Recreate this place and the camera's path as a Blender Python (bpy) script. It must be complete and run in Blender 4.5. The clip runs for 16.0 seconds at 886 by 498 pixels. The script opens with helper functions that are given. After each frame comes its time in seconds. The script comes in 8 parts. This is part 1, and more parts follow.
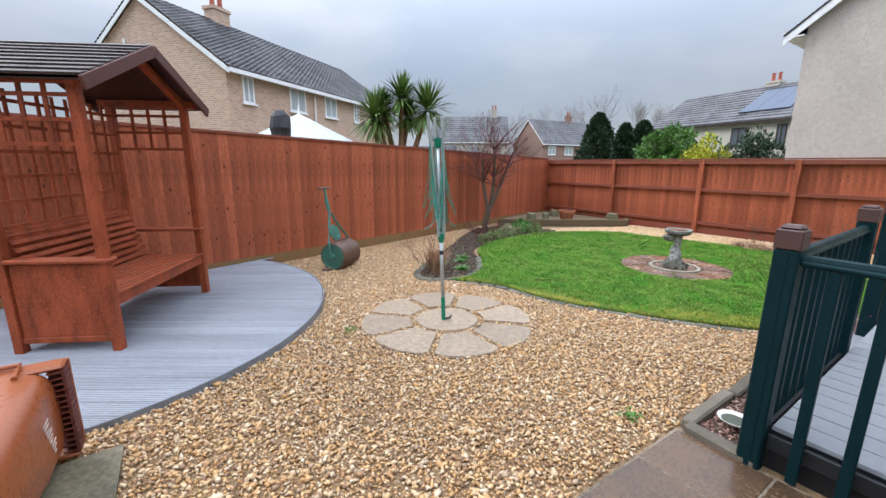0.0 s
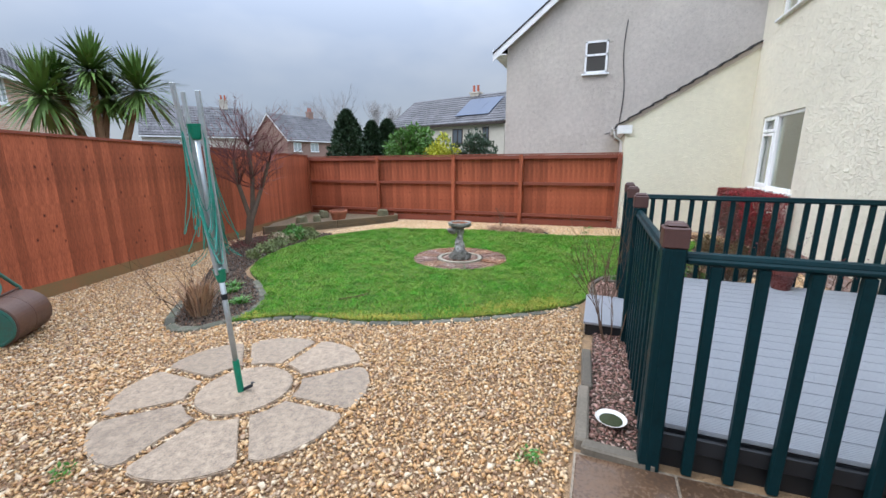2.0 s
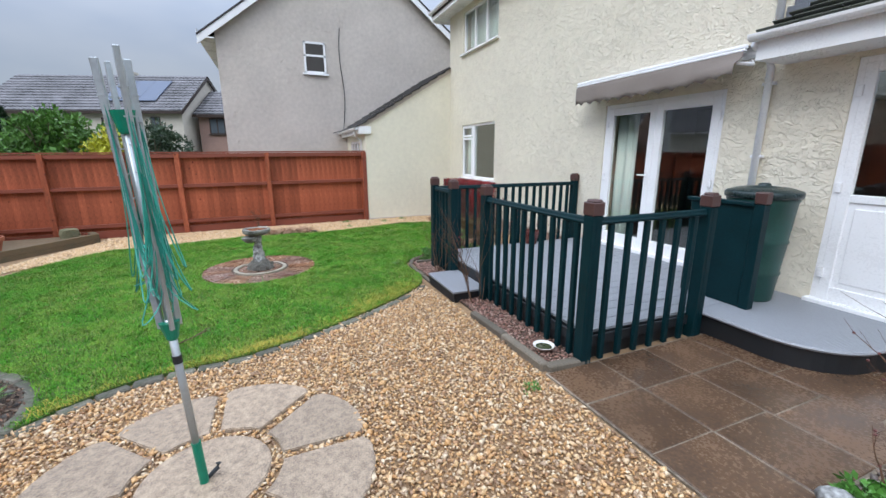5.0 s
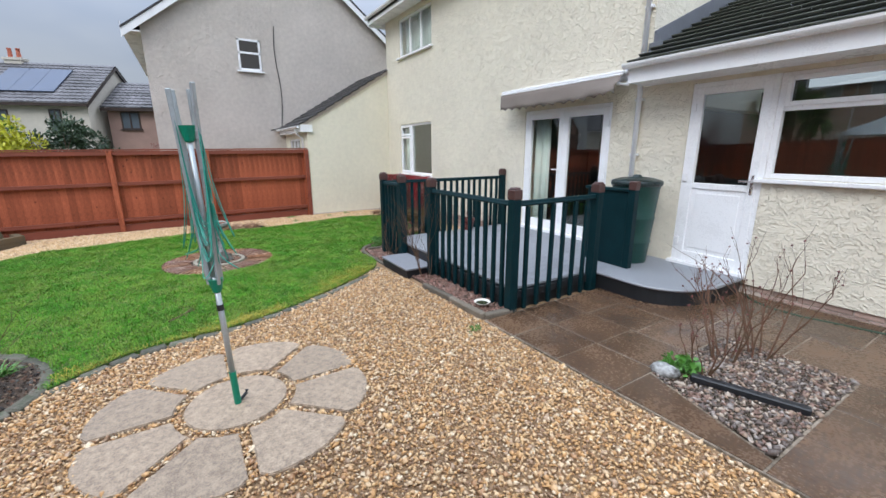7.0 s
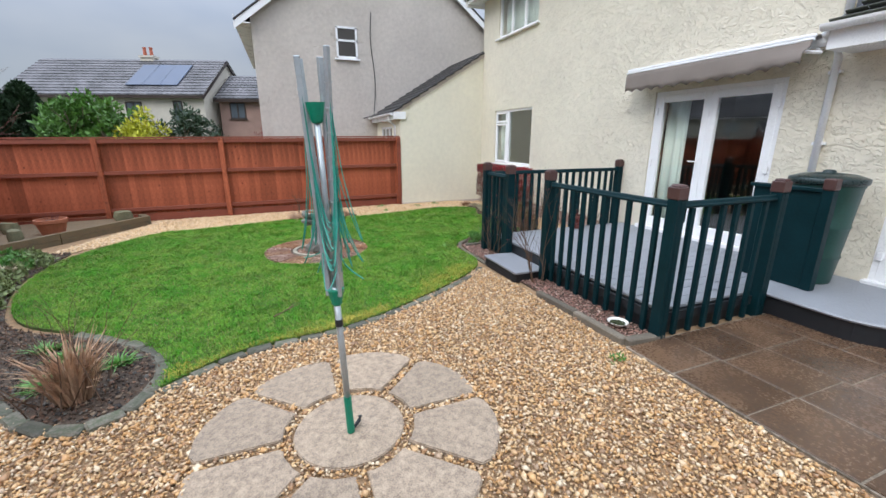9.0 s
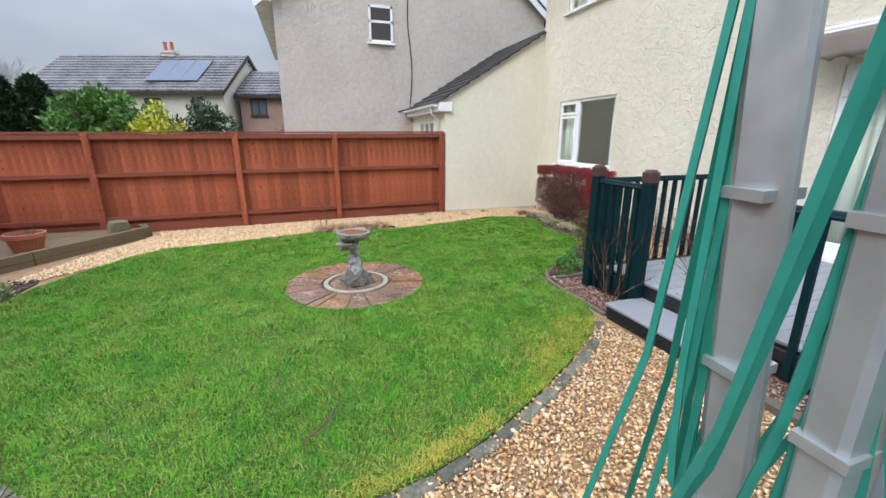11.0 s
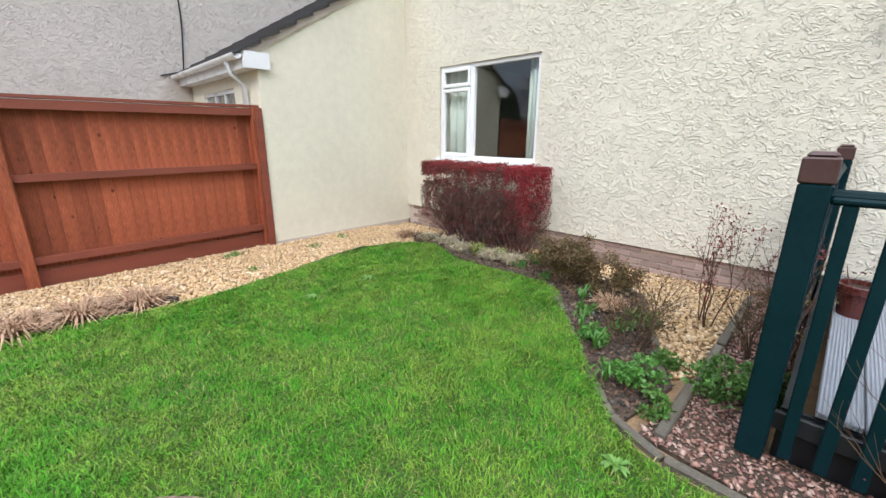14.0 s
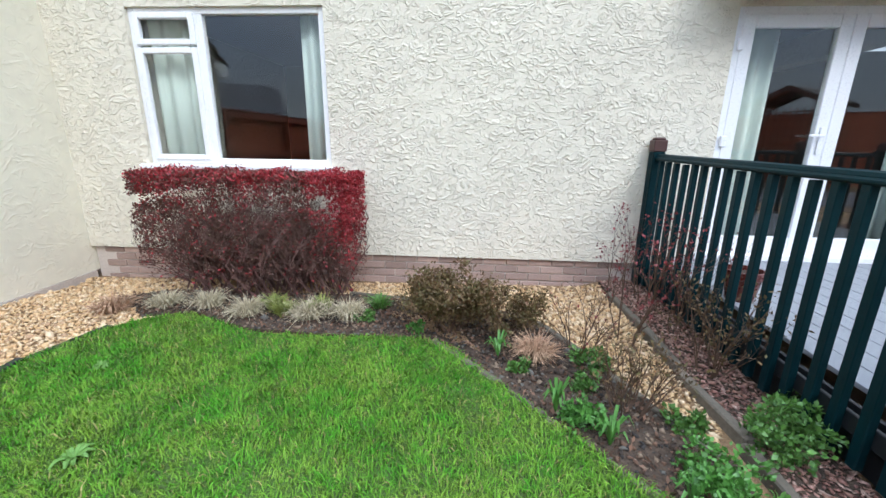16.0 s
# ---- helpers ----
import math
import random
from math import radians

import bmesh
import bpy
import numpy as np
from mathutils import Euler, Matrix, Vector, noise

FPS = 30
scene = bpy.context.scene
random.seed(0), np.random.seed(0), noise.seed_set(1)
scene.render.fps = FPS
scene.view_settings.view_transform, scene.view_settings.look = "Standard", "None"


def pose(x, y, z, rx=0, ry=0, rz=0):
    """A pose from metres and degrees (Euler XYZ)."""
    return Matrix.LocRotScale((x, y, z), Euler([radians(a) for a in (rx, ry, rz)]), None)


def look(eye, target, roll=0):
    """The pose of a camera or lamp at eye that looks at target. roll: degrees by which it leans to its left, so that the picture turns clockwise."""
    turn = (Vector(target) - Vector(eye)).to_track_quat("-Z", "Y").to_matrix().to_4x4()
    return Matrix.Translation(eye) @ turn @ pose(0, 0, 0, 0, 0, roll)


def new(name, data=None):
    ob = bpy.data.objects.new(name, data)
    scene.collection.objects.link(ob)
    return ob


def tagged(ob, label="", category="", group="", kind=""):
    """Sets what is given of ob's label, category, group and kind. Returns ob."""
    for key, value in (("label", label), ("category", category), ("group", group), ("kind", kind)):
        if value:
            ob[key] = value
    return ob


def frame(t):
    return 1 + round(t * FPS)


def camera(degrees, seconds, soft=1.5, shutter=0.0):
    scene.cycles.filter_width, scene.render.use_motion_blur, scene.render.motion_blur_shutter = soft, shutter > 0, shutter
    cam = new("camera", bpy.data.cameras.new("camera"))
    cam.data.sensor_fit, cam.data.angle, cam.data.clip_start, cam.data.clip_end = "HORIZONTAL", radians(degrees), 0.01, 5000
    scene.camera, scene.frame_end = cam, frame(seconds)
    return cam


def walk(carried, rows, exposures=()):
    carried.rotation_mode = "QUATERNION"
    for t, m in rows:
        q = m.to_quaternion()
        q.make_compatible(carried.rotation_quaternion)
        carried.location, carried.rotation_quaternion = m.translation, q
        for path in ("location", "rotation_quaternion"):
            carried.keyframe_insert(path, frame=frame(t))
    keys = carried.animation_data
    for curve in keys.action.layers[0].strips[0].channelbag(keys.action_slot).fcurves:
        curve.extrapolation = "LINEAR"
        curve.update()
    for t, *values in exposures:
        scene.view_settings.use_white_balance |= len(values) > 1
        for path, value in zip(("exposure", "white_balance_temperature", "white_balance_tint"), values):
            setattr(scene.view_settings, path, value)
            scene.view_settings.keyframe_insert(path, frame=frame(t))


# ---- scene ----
cam = camera(95.5, 16.0)
METRES, EYE, TILT, LEAN, TURN = 12.0, 1.61, 0.0, 0.0, -34.6
ROWS = [
    (0.0, 0.0, 0.0, 0.0, 0.08, -12.34, -0.36),
    (0.5, -0.0069, 0.0246, -0.0011, -5.95, -12.36, -0.23),
    (1.0, -0.0142, 0.0464, -0.0014, -14.0, -12.42, 0.03),
    (1.5, -0.0179, 0.0636, -0.002, -23.8, -12.55, 0.19),
    (2.0, -0.0206, 0.0811, 0.0004, -34.42, -12.73, 0.2),
    (2.5, -0.0295, 0.0924, 0.0003, -44.34, -12.89, 0.22),
    (3.0, -0.0475, 0.1096, 0.0006, -53.08, -12.99, 0.13),
    (3.5, -0.0613, 0.1326, -0.0003, -60.22, -13.1, 0.13),
    (6.0, -0.1587, 0.2047, 0.0069, -84.64, -13.37, 0.13),
    (6.5, -0.1779, 0.1995, 0.0078, -86.33, -13.52, 0.14),
    (7.0, -0.1915, 0.1956, 0.0062, -86.91, -13.86, 0.11),
    (7.5, -0.1964, 0.1946, 0.001, -86.2, -14.34, 0.05),
    (8.0, -0.1878, 0.1999, 0.002, -84.02, -14.84, -0.04),
    (8.5, -0.1675, 0.2167, 0.0039, -80.29, -15.14, -0.01),
    (9.0, -0.1477, 0.2399, 0.0043, -76.29, -15.32, -0.05),
    (9.5, -0.1233, 0.2681, 0.0045, -72.63, -15.38, -0.08),
    (12.0, 0.057, 0.3878, -0.0059, -78.02, -15.82, -0.03),
    (12.5, 0.1051, 0.4052, -0.0078, -82.39, -15.85, -0.08),
    (13.0, 0.1539, 0.4196, -0.011, -87.59, -15.87, -0.15),
    (13.5, 0.2048, 0.4316, -0.0152, -93.26, -15.86, -0.18),
    (14.0, 0.2526, 0.443, -0.0195, -100.3, -15.73, -0.37),
    (14.5, 0.3, 0.4525, -0.0206, -107.92, -15.72, -0.36),
    (15.0, 0.3407, 0.4604, -0.0233, -117.82, -15.62, -0.53),
    (15.5, 0.3743, 0.4612, -0.026, -128.89, -15.52, -0.67),
    (16.0, 0.4068, 0.4593, -0.0265, -141.33, -15.25, -0.73),
]
walk(cam, [(t, pose(0, 0, EYE, TILT, LEAN, TURN) @ pose(METRES * x, METRES * y, METRES * z, 90 + pitch, roll, yaw)) for t, x, y, z, yaw, pitch, roll in ROWS],
     [(0.0, 0.78, 6350, 10), (3.0, 0.68, 6050, 10), (7.0, 0.57, 6200, 10), (12.5, 0.83, 6400, 10), (14.5, 0.88, 6350, 10), (16.0, 0.93, 5900, 9)])


# ---- world and light ----
world = bpy.data.worlds.new("overcast")
scene.world = world
world.use_nodes = True
wn, wl = world.node_tree.nodes, world.node_tree.links
sky = wn.new("ShaderNodeTexSky")
sky.sky_type, sky.sun_disc = "NISHITA", False
sky.sun_elevation, sky.sun_rotation = radians(38), radians(200)
coord = wn.new("ShaderNodeTexCoord")
split = wn.new("ShaderNodeSeparateXYZ")
wl.new(coord.outputs["Generated"], split.inputs[0])
rise = wn.new("ShaderNodeMapRange")
rise.interpolation_type = "SMOOTHSTEP"
rise.inputs["From Min"].default_value, rise.inputs["From Max"].default_value = 0.08, 1.0
rise.inputs["To Min"].default_value, rise.inputs["To Max"].default_value = 3.1, 23.0
wl.new(split.outputs["Z"], rise.inputs["Value"])
cloud = wn.new("ShaderNodeTexNoise")
cloud.inputs["Scale"].default_value, cloud.inputs["Detail"].default_value = 2.6, 4.0
cloud.inputs["Roughness"].default_value = 0.45
stretch = wn.new("ShaderNodeMapping")
stretch.inputs["Scale"].default_value = (1, 1, 2.2)
wl.new(coord.outputs["Generated"], stretch.inputs[0])
wl.new(stretch.outputs[0], cloud.inputs["Vector"])
ramp = wn.new("ShaderNodeValToRGB")
ramp.color_ramp.elements[0].position, ramp.color_ramp.elements[1].position = 0.36, 0.66
ramp.color_ramp.elements[0].color = (0.66, 0.75, 0.92, 1)
ramp.color_ramp.elements[1].color = (0.93, 0.98, 1.07, 1)
wl.new(cloud.outputs["Fac"], ramp.inputs[0])
grey = wn.new("ShaderNodeVectorMath")
grey.operation = "SCALE"
wl.new(ramp.outputs[0], grey.inputs[0])
wl.new(rise.outputs[0], grey.inputs["Scale"])
blend = wn.new("ShaderNodeMix")
blend.data_type = "RGBA"
blend.inputs["Factor"].default_value = 0.9
wl.new(sky.outputs[0], blend.inputs["A"])
wl.new(grey.outputs[0], blend.inputs["B"])
back = wn["Background"]
back.inputs["Strength"].default_value = 0.1
wl.new(blend.outputs["Result"], back.inputs["Color"])

sun = new("sun", bpy.data.lights.new("sun", "SUN"))
sun.data.energy, sun.data.angle, sun.data.color = 0.9, radians(25), (1.0, 0.96, 0.9)
sun.matrix_world = look((-6, 14, 14), (3, 1, 0))


# ---- materials ----
def mat(name, color, rough=0.6, metal=0.0, var=0.25, scale=3.0, fine=60.0, bump=0.0, bump_scale=80.0, spec=0.5,
        random_by="", spread=(0.72, 1.25), second=None, coat=0.0, stretch=(1, 1, 1), spots=None, contrast=1.0):
    """Base colour varied at two scales, optionally per piece or per island, with fine relief."""
    m = bpy.data.materials.new(name)
    m.use_nodes = True
    n, l = m.node_tree.nodes, m.node_tree.links
    b = n["Principled BSDF"]
    b.inputs["Roughness"].default_value, b.inputs["Metallic"].default_value = rough, metal
    b.inputs["Specular IOR Level"].default_value = spec
    b.inputs["Coat Weight"].default_value = coat
    tc = n.new("ShaderNodeTexCoord")
    mp = n.new("ShaderNodeMapping")
    mp.inputs["Scale"].default_value = stretch
    l.new(tc.outputs["Object"], mp.inputs[0])
    big, small = n.new("ShaderNodeTexNoise"), n.new("ShaderNodeTexNoise")
    for node, s in ((big, scale), (small, fine)):
        node.inputs["Scale"].default_value, node.inputs["Detail"].default_value = s, 5
        l.new(mp.outputs[0], node.inputs["Vector"])
    add = n.new("ShaderNodeMath")
    add.operation = "ADD"
    l.new(big.outputs["Fac"], add.inputs[0]), l.new(small.outputs["Fac"], add.inputs[1])
    fac = n.new("ShaderNodeMapRange")
    fac.inputs["From Min"].default_value, fac.inputs["From Max"].default_value = 1 - 0.35 / contrast, 1 + 0.35 / contrast
    l.new(add.outputs[0], fac.inputs["Value"])
    value = fac.outputs[0]
    mix = n.new("ShaderNodeMix")
    mix.data_type = "RGBA"
    other = second or [c * (1 - var) for c in color]
    light = color if second else [min(1, c * (1 + var * 0.6)) for c in color]
    mix.inputs["A"].default_value, mix.inputs["B"].default_value = (*other, 1), (*light, 1)
    l.new(value, mix.inputs["Factor"])
    out = mix.outputs["Result"]
    if random_by:
        if random_by == "object":
            rnd = n.new("ShaderNodeObjectInfo").outputs["Random"]
        else:
            rnd = n.new("ShaderNodeNewGeometry").outputs["Random Per Island"]
        if spots:
            rp = n.new("ShaderNodeValToRGB")
            rp.color_ramp.interpolation = "CONSTANT"
            for i, c in enumerate(spots):
                e = rp.color_ramp.elements[i] if i < 2 else rp.color_ramp.elements.new(1)
                e.position, e.color = i / len(spots), (*c, 1)
            l.new(rnd, rp.inputs[0])
            mul = n.new("ShaderNodeMix")
            mul.data_type, mul.blend_type = "RGBA", "MULTIPLY"
            mul.inputs["Factor"].default_value = 1
            l.new(rp.outputs[0], mul.inputs["A"]), l.new(out, mul.inputs["B"])
            out = mul.outputs["Result"]
        else:
            hsv = n.new("ShaderNodeHueSaturation")
            vr = n.new("ShaderNodeMapRange")
            vr.inputs["To Min"].default_value, vr.inputs["To Max"].default_value = spread
            l.new(rnd, vr.inputs["Value"])
            l.new(vr.outputs[0], hsv.inputs["Value"])
            l.new(out, hsv.inputs["Color"])
            out = hsv.outputs["Color"]
    l.new(out, b.inputs["Base Color"])
    rr = n.new("ShaderNodeMapRange")
    rr.inputs["To Min"].default_value, rr.inputs["To Max"].default_value = max(0.02, rough - 0.12), min(1, rough + 0.12)
    l.new(value, rr.inputs["Value"])
    l.new(rr.outputs[0], b.inputs["Roughness"])
    if bump:
        relief = n.new("ShaderNodeTexNoise")
        relief.inputs["Scale"].default_value, relief.inputs["Detail"].default_value = bump_scale, 6
        l.new(mp.outputs[0], relief.inputs["Vector"])
        bp = n.new("ShaderNodeBump")
        bp.inputs["Strength"].default_value, bp.inputs["Distance"].default_value = 1.0, bump
        l.new(relief.outputs["Fac"], bp.inputs["Height"])
        l.new(bp.outputs[0], b.inputs["Normal"])
    return m


def render_coat(name, color, relief, scale, var):
    """Trowelled render: short curled ridges broken up at random over a fine grain, with faint weather stains."""
    m = mat(name, color, 0.85, var=var, scale=0.9, fine=9, spec=0.25)
    n, l = m.node_tree.nodes, m.node_tree.links
    tc = n.new("ShaderNodeTexCoord")

    def fac(s, detail, dist, shift):
        mp = n.new("ShaderNodeMapping")
        mp.inputs["Location"].default_value = (shift, shift * 2, shift)
        mp.inputs["Scale"].default_value = (0.9, 0.9, 1.25)
        mp.inputs["Rotation"].default_value = (0, 0.25, 0)
        l.new(tc.outputs["Object"], mp.inputs[0])
        t = n.new("ShaderNodeTexNoise")
        t.inputs["Scale"].default_value, t.inputs["Detail"].default_value, t.inputs["Distortion"].default_value = s, detail, dist
        l.new(mp.outputs[0], t.inputs["Vector"])
        return t.outputs["Fac"]

    def op(kind, a, b):
        t = n.new("ShaderNodeMath")
        t.operation = kind
        for i, v in enumerate((a, b)):
            if isinstance(v, (int, float)):
                t.inputs[i].default_value = v
            elif v is not None:
                l.new(v, t.inputs[i])
        return t.outputs[0]

    def ridge(s, shift):
        line = op("ABSOLUTE", op("SUBTRACT", fac(s, 1.5, 1.6, shift), 0.5), None)
        mr = n.new("ShaderNodeMapRange")
        mr.interpolation_type = "SMOOTHSTEP"
        mr.inputs["From Min"].default_value, mr.inputs["From Max"].default_value = 0.0, 0.075
        mr.inputs["To Min"].default_value, mr.inputs["To Max"].default_value = 1.0, 0.0
        l.new(line, mr.inputs["Value"])
        cut = n.new("ShaderNodeMapRange")
        cut.inputs["From Min"].default_value, cut.inputs["From Max"].default_value = 0.42, 0.56
        l.new(fac(s * 1.3, 1, 0, shift + 7), cut.inputs["Value"])
        return op("MULTIPLY", mr.outputs[0], cut.outputs[0])

    height = op("ADD", op("ADD", ridge(scale, 0), op("MULTIPLY", ridge(scale * 1.9, 3), 0.9)), op("MULTIPLY", fac(scale * 3.4, 6, 0.8, 1), 1.1))
    bp = n.new("ShaderNodeBump")
    bp.inputs["Strength"].default_value, bp.inputs["Distance"].default_value = 1.0, relief
    l.new(height, bp.inputs["Height"])
    l.new(bp.outputs[0], n["Principled BSDF"].inputs["Normal"])
    return m


def ribbed(name, color, pitch, axis, depth, rough=0.55, var=0.15):
    """Grooved decking: fine parallel ribs across one axis."""
    m = mat(name, color, rough, var=var, scale=1.3, fine=35)
    n, l = m.node_tree.nodes, m.node_tree.links
    tc = n.new("ShaderNodeTexCoord")
    wave = n.new("ShaderNodeTexWave")
    wave.bands_direction = axis
    wave.inputs["Scale"].default_value = 0.314159 / pitch
    l.new(tc.outputs["Object"], wave.inputs["Vector"])
    bp = n.new("ShaderNodeBump")
    bp.inputs["Strength"].default_value, bp.inputs["Distance"].default_value = 1.0, depth
    l.new(wave.outputs["Fac"], bp.inputs["Height"])
    l.new(bp.outputs[0], n["Principled BSDF"].inputs["Normal"])
    return m


def glass_mat(name):
    m = bpy.data.materials.new(name)
    m.use_nodes = True
    b = m.node_tree.nodes["Principled BSDF"]
    b.inputs["Base Color"].default_value = (0.9, 0.95, 0.93, 1)
    b.inputs["Transmission Weight"].default_value, b.inputs["Roughness"].default_value, b.inputs["IOR"].default_value = 1, 0.01, 1.75
    return m


CREAM = render_coat("cream render", (0.78, 0.73, 0.60), 0.0062, 7.5, 0.08)
SMOOTHCREAM = render_coat("smooth cream render", (0.79, 0.75, 0.61), 0.0022, 4, 0.08)
GREYRENDER = render_coat("grey roughcast", (0.58, 0.53, 0.475), 0.006, 9, 0.14)
WHITE = mat("white upvc", (0.86, 0.87, 0.88), 0.3, var=0.04)
GLASS = glass_mat("window glass")
# near-black colour stands in for the gloom of rooms seen through glass
ROOMSHADE = mat("dim interior wall", (0.06, 0.055, 0.05), 0.8, var=0.2)
CURTAIN = mat("pale curtain cloth", (0.72, 0.8, 0.76), 0.9, var=0.12, stretch=(8, 8, 0.3))
ROOFTILE = mat("dark roof tile", (0.052, 0.049, 0.05), 0.78, var=0.4, scale=5, bump=0.004, bump_scale=60, random_by="island")
MOSSY = mat("mossy roof tile", (0.085, 0.08, 0.083), 0.5, second=(0.055, 0.07, 0.022), scale=3.5, bump=0.005, bump_scale=50, random_by="object")
LEAD = mat("lead flashing", (0.16, 0.17, 0.19), 0.5, metal=0.3, bump=0.004, bump_scale=25)
FENCE = mat("red brown fence stain", (0.395, 0.110, 0.053), 0.62, spread=(0.78, 1.22), var=0.6, scale=2.2, fine=30, bump=0.003, bump_scale=40, stretch=(5, 5, 0.5), random_by="object", spec=0.22)
_n, _l = FENCE.node_tree.nodes, FENCE.node_tree.links
_b = _n["Principled BSDF"]
_src = _b.inputs["Base Color"].links[0].from_socket
_tc, _mp, _vo, _mr, _mx = _n.new("ShaderNodeTexCoord"), _n.new("ShaderNodeMapping"), _n.new("ShaderNodeTexVoronoi"), _n.new("ShaderNodeMapRange"), _n.new("ShaderNodeMix")
_inf, _cm = _n.new("ShaderNodeObjectInfo"), _n.new("ShaderNodeCombineXYZ")
_mp.inputs["Scale"].default_value = (7, 7, 5)
_l.new(_tc.outputs["Object"], _mp.inputs[0])
_mu = _n.new("ShaderNodeMath")
_mu.operation = "MULTIPLY"
_mu.inputs[1].default_value = 50
_l.new(_inf.outputs["Random"], _mu.inputs[0]), _l.new(_mu.outputs[0], _cm.inputs["Z"]), _l.new(_cm.outputs[0], _mp.inputs["Location"])
_vo.inputs["Scale"].default_value = 1.0
_l.new(_mp.outputs[0], _vo.inputs["Vector"])
_mr.inputs["From Min"].default_value, _mr.inputs["From Max"].default_value = 0.05, 0.15
_l.new(_vo.outputs["Distance"], _mr.inputs["Value"])
_mx.data_type = "RGBA"
_mx.inputs["A"].default_value = (0.09, 0.022, 0.014, 1)
_l.new(_src, _mx.inputs["B"]), _l.new(_mr.outputs[0], _mx.inputs["Factor"]), _l.new(_mx.outputs["Result"], _b.inputs["Base Color"])
FENCECAP = mat("red brown fence rail", (0.24, 0.06, 0.032), 0.6, var=0.3, scale=2, bump=0.002, stretch=(0.6, 0.6, 5))
GRAVELBOARD = mat("stained gravel board", (0.29, 0.13, 0.055), 0.75, second=(0.17, 0.13, 0.05), scale=3)
GREEN = mat("dark green paint", (0.003, 0.022, 0.027), 0.48, spec=0.14, var=0.3, scale=4, fine=50, bump=0.0006, bump_scale=90)
BROWNCAP = mat("brown plastic cap", (0.075, 0.035, 0.03), 0.45, var=0.2)
DECKGREY = ribbed("grey grooved decking", (0.31, 0.33, 0.36), 0.009, "Y", 0.0025)
DECKSMOOTH = mat("grey composite decking", (0.31, 0.325, 0.355), 0.45, var=0.12, scale=2, stretch=(1, 8, 1), bump=0.0008, random_by="object")
BLACKEDGE = mat("black deck edge", (0.012, 0.014, 0.017), 0.5, var=0.3)
ARBOUR = mat("orange brown stained wood", (0.30, 0.068, 0.028), 0.45, var=0.45, scale=3, fine=40, bump=0.0015, bump_scale=60, stretch=(3, 3, 1), spec=0.2, contrast=1.5)
PAVE = mat("wet sandstone paving", (0.145, 0.084, 0.046), 0.25, second=(0.07, 0.044, 0.029), spread=(0.8, 1.15), scale=3.0, fine=55, bump=0.004, bump_scale=14, random_by="object", contrast=1.5)
PETAL = mat("pale aggregate slab", (0.42, 0.325, 0.23), 0.5, second=(0.20, 0.15, 0.105), spread=(0.86, 1.08), scale=26, fine=110, bump=0.008, bump_scale=60, random_by="object", contrast=1.55)
BATHSLAB = mat("riven sandstone ring", (1.0, 0.98, 0.95), 0.17, second=(0.45, 0.43, 0.43), scale=5, fine=30, bump=0.014, bump_scale=11, random_by="object", contrast=1.5, stretch=(1, 1, 3),
               spots=[(0.30, 0.18, 0.105), (0.25, 0.165, 0.12), (0.29, 0.16, 0.09), (0.33, 0.21, 0.135), (0.24, 0.16, 0.125), (0.31, 0.19, 0.12)])
JOINT = mat("damp mortar joint", (0.30, 0.245, 0.185), 0.85, second=(0.10, 0.08, 0.055), scale=2.5, fine=40, contrast=1.8)
KERB = mat("weathered concrete kerb", (0.18, 0.15, 0.115), 0.85, second=(0.085, 0.075, 0.055), scale=6, bump=0.004, bump_scale=40, random_by="object")
SETT = mat("mossy grey sett", (0.15, 0.135, 0.11), 0.75, second=(0.05, 0.06, 0.03), scale=12, fine=70, bump=0.006, bump_scale=40, random_by="object", spread=(0.6, 1.4), contrast=1.6)
GRAVELBED = mat("gravel bedding", (0.30, 0.19, 0.10), 0.9, var=0.45, scale=12, fine=120, bump=0.01, bump_scale=90)
PEBBLE = mat("wet flint pebbles", (1.0, 0.95, 0.88), 0.42, var=0.3, scale=30, fine=150, random_by="island",
             spots=[(0.68, 0.42, 0.19), (0.73, 0.50, 0.26), (0.58, 0.34, 0.15), (0.76, 0.56, 0.34), (0.67, 0.44, 0.23), (0.31, 0.19, 0.11), (0.70, 0.52, 0.33), (0.62, 0.36, 0.15), (0.80, 0.66, 0.47), (0.50, 0.36, 0.24), (0.45, 0.26, 0.13)])
PALEPEBBLE = mat("pale tan shingle", (1.0, 0.96, 0.9), 0.5, var=0.25, scale=30, fine=150, random_by="island",
                 spots=[(0.74, 0.52, 0.28), (0.78, 0.57, 0.33), (0.66, 0.44, 0.22), (0.82, 0.64, 0.42), (0.72, 0.50, 0.28), (0.50, 0.33, 0.19), (0.78, 0.60, 0.40), (0.70, 0.46, 0.24)])
SLATECHIP = mat("plum slate chips", (1.0, 0.98, 0.96), 0.5, var=0.3, scale=30, random_by="island",
                spots=[(0.32, 0.155, 0.12), (0.42, 0.24, 0.19), (0.22, 0.11, 0.09), (0.52, 0.36, 0.29), (0.35, 0.19, 0.14)])
SOIL = mat("damp garden soil", (0.075, 0.05, 0.033), 0.95, var=0.6, scale=7, fine=80, bump=0.02, bump_scale=40)
TURF = mat("turf", (0.06, 0.135, 0.016), 0.9, second=(0.06, 0.085, 0.02), scale=3, fine=60, bump=0.015, bump_scale=120)
BLADE = mat("grass blade", (0.068, 0.245, 0.013), 0.5, second=(0.16, 0.285, 0.03), spread=(0.58, 1.35), scale=2.2, fine=13, spec=0.16, random_by="island", contrast=2.2)
EARTH = mat("rough open ground", (0.09, 0.1, 0.05), 0.95, var=0.4, scale=0.4, fine=8)
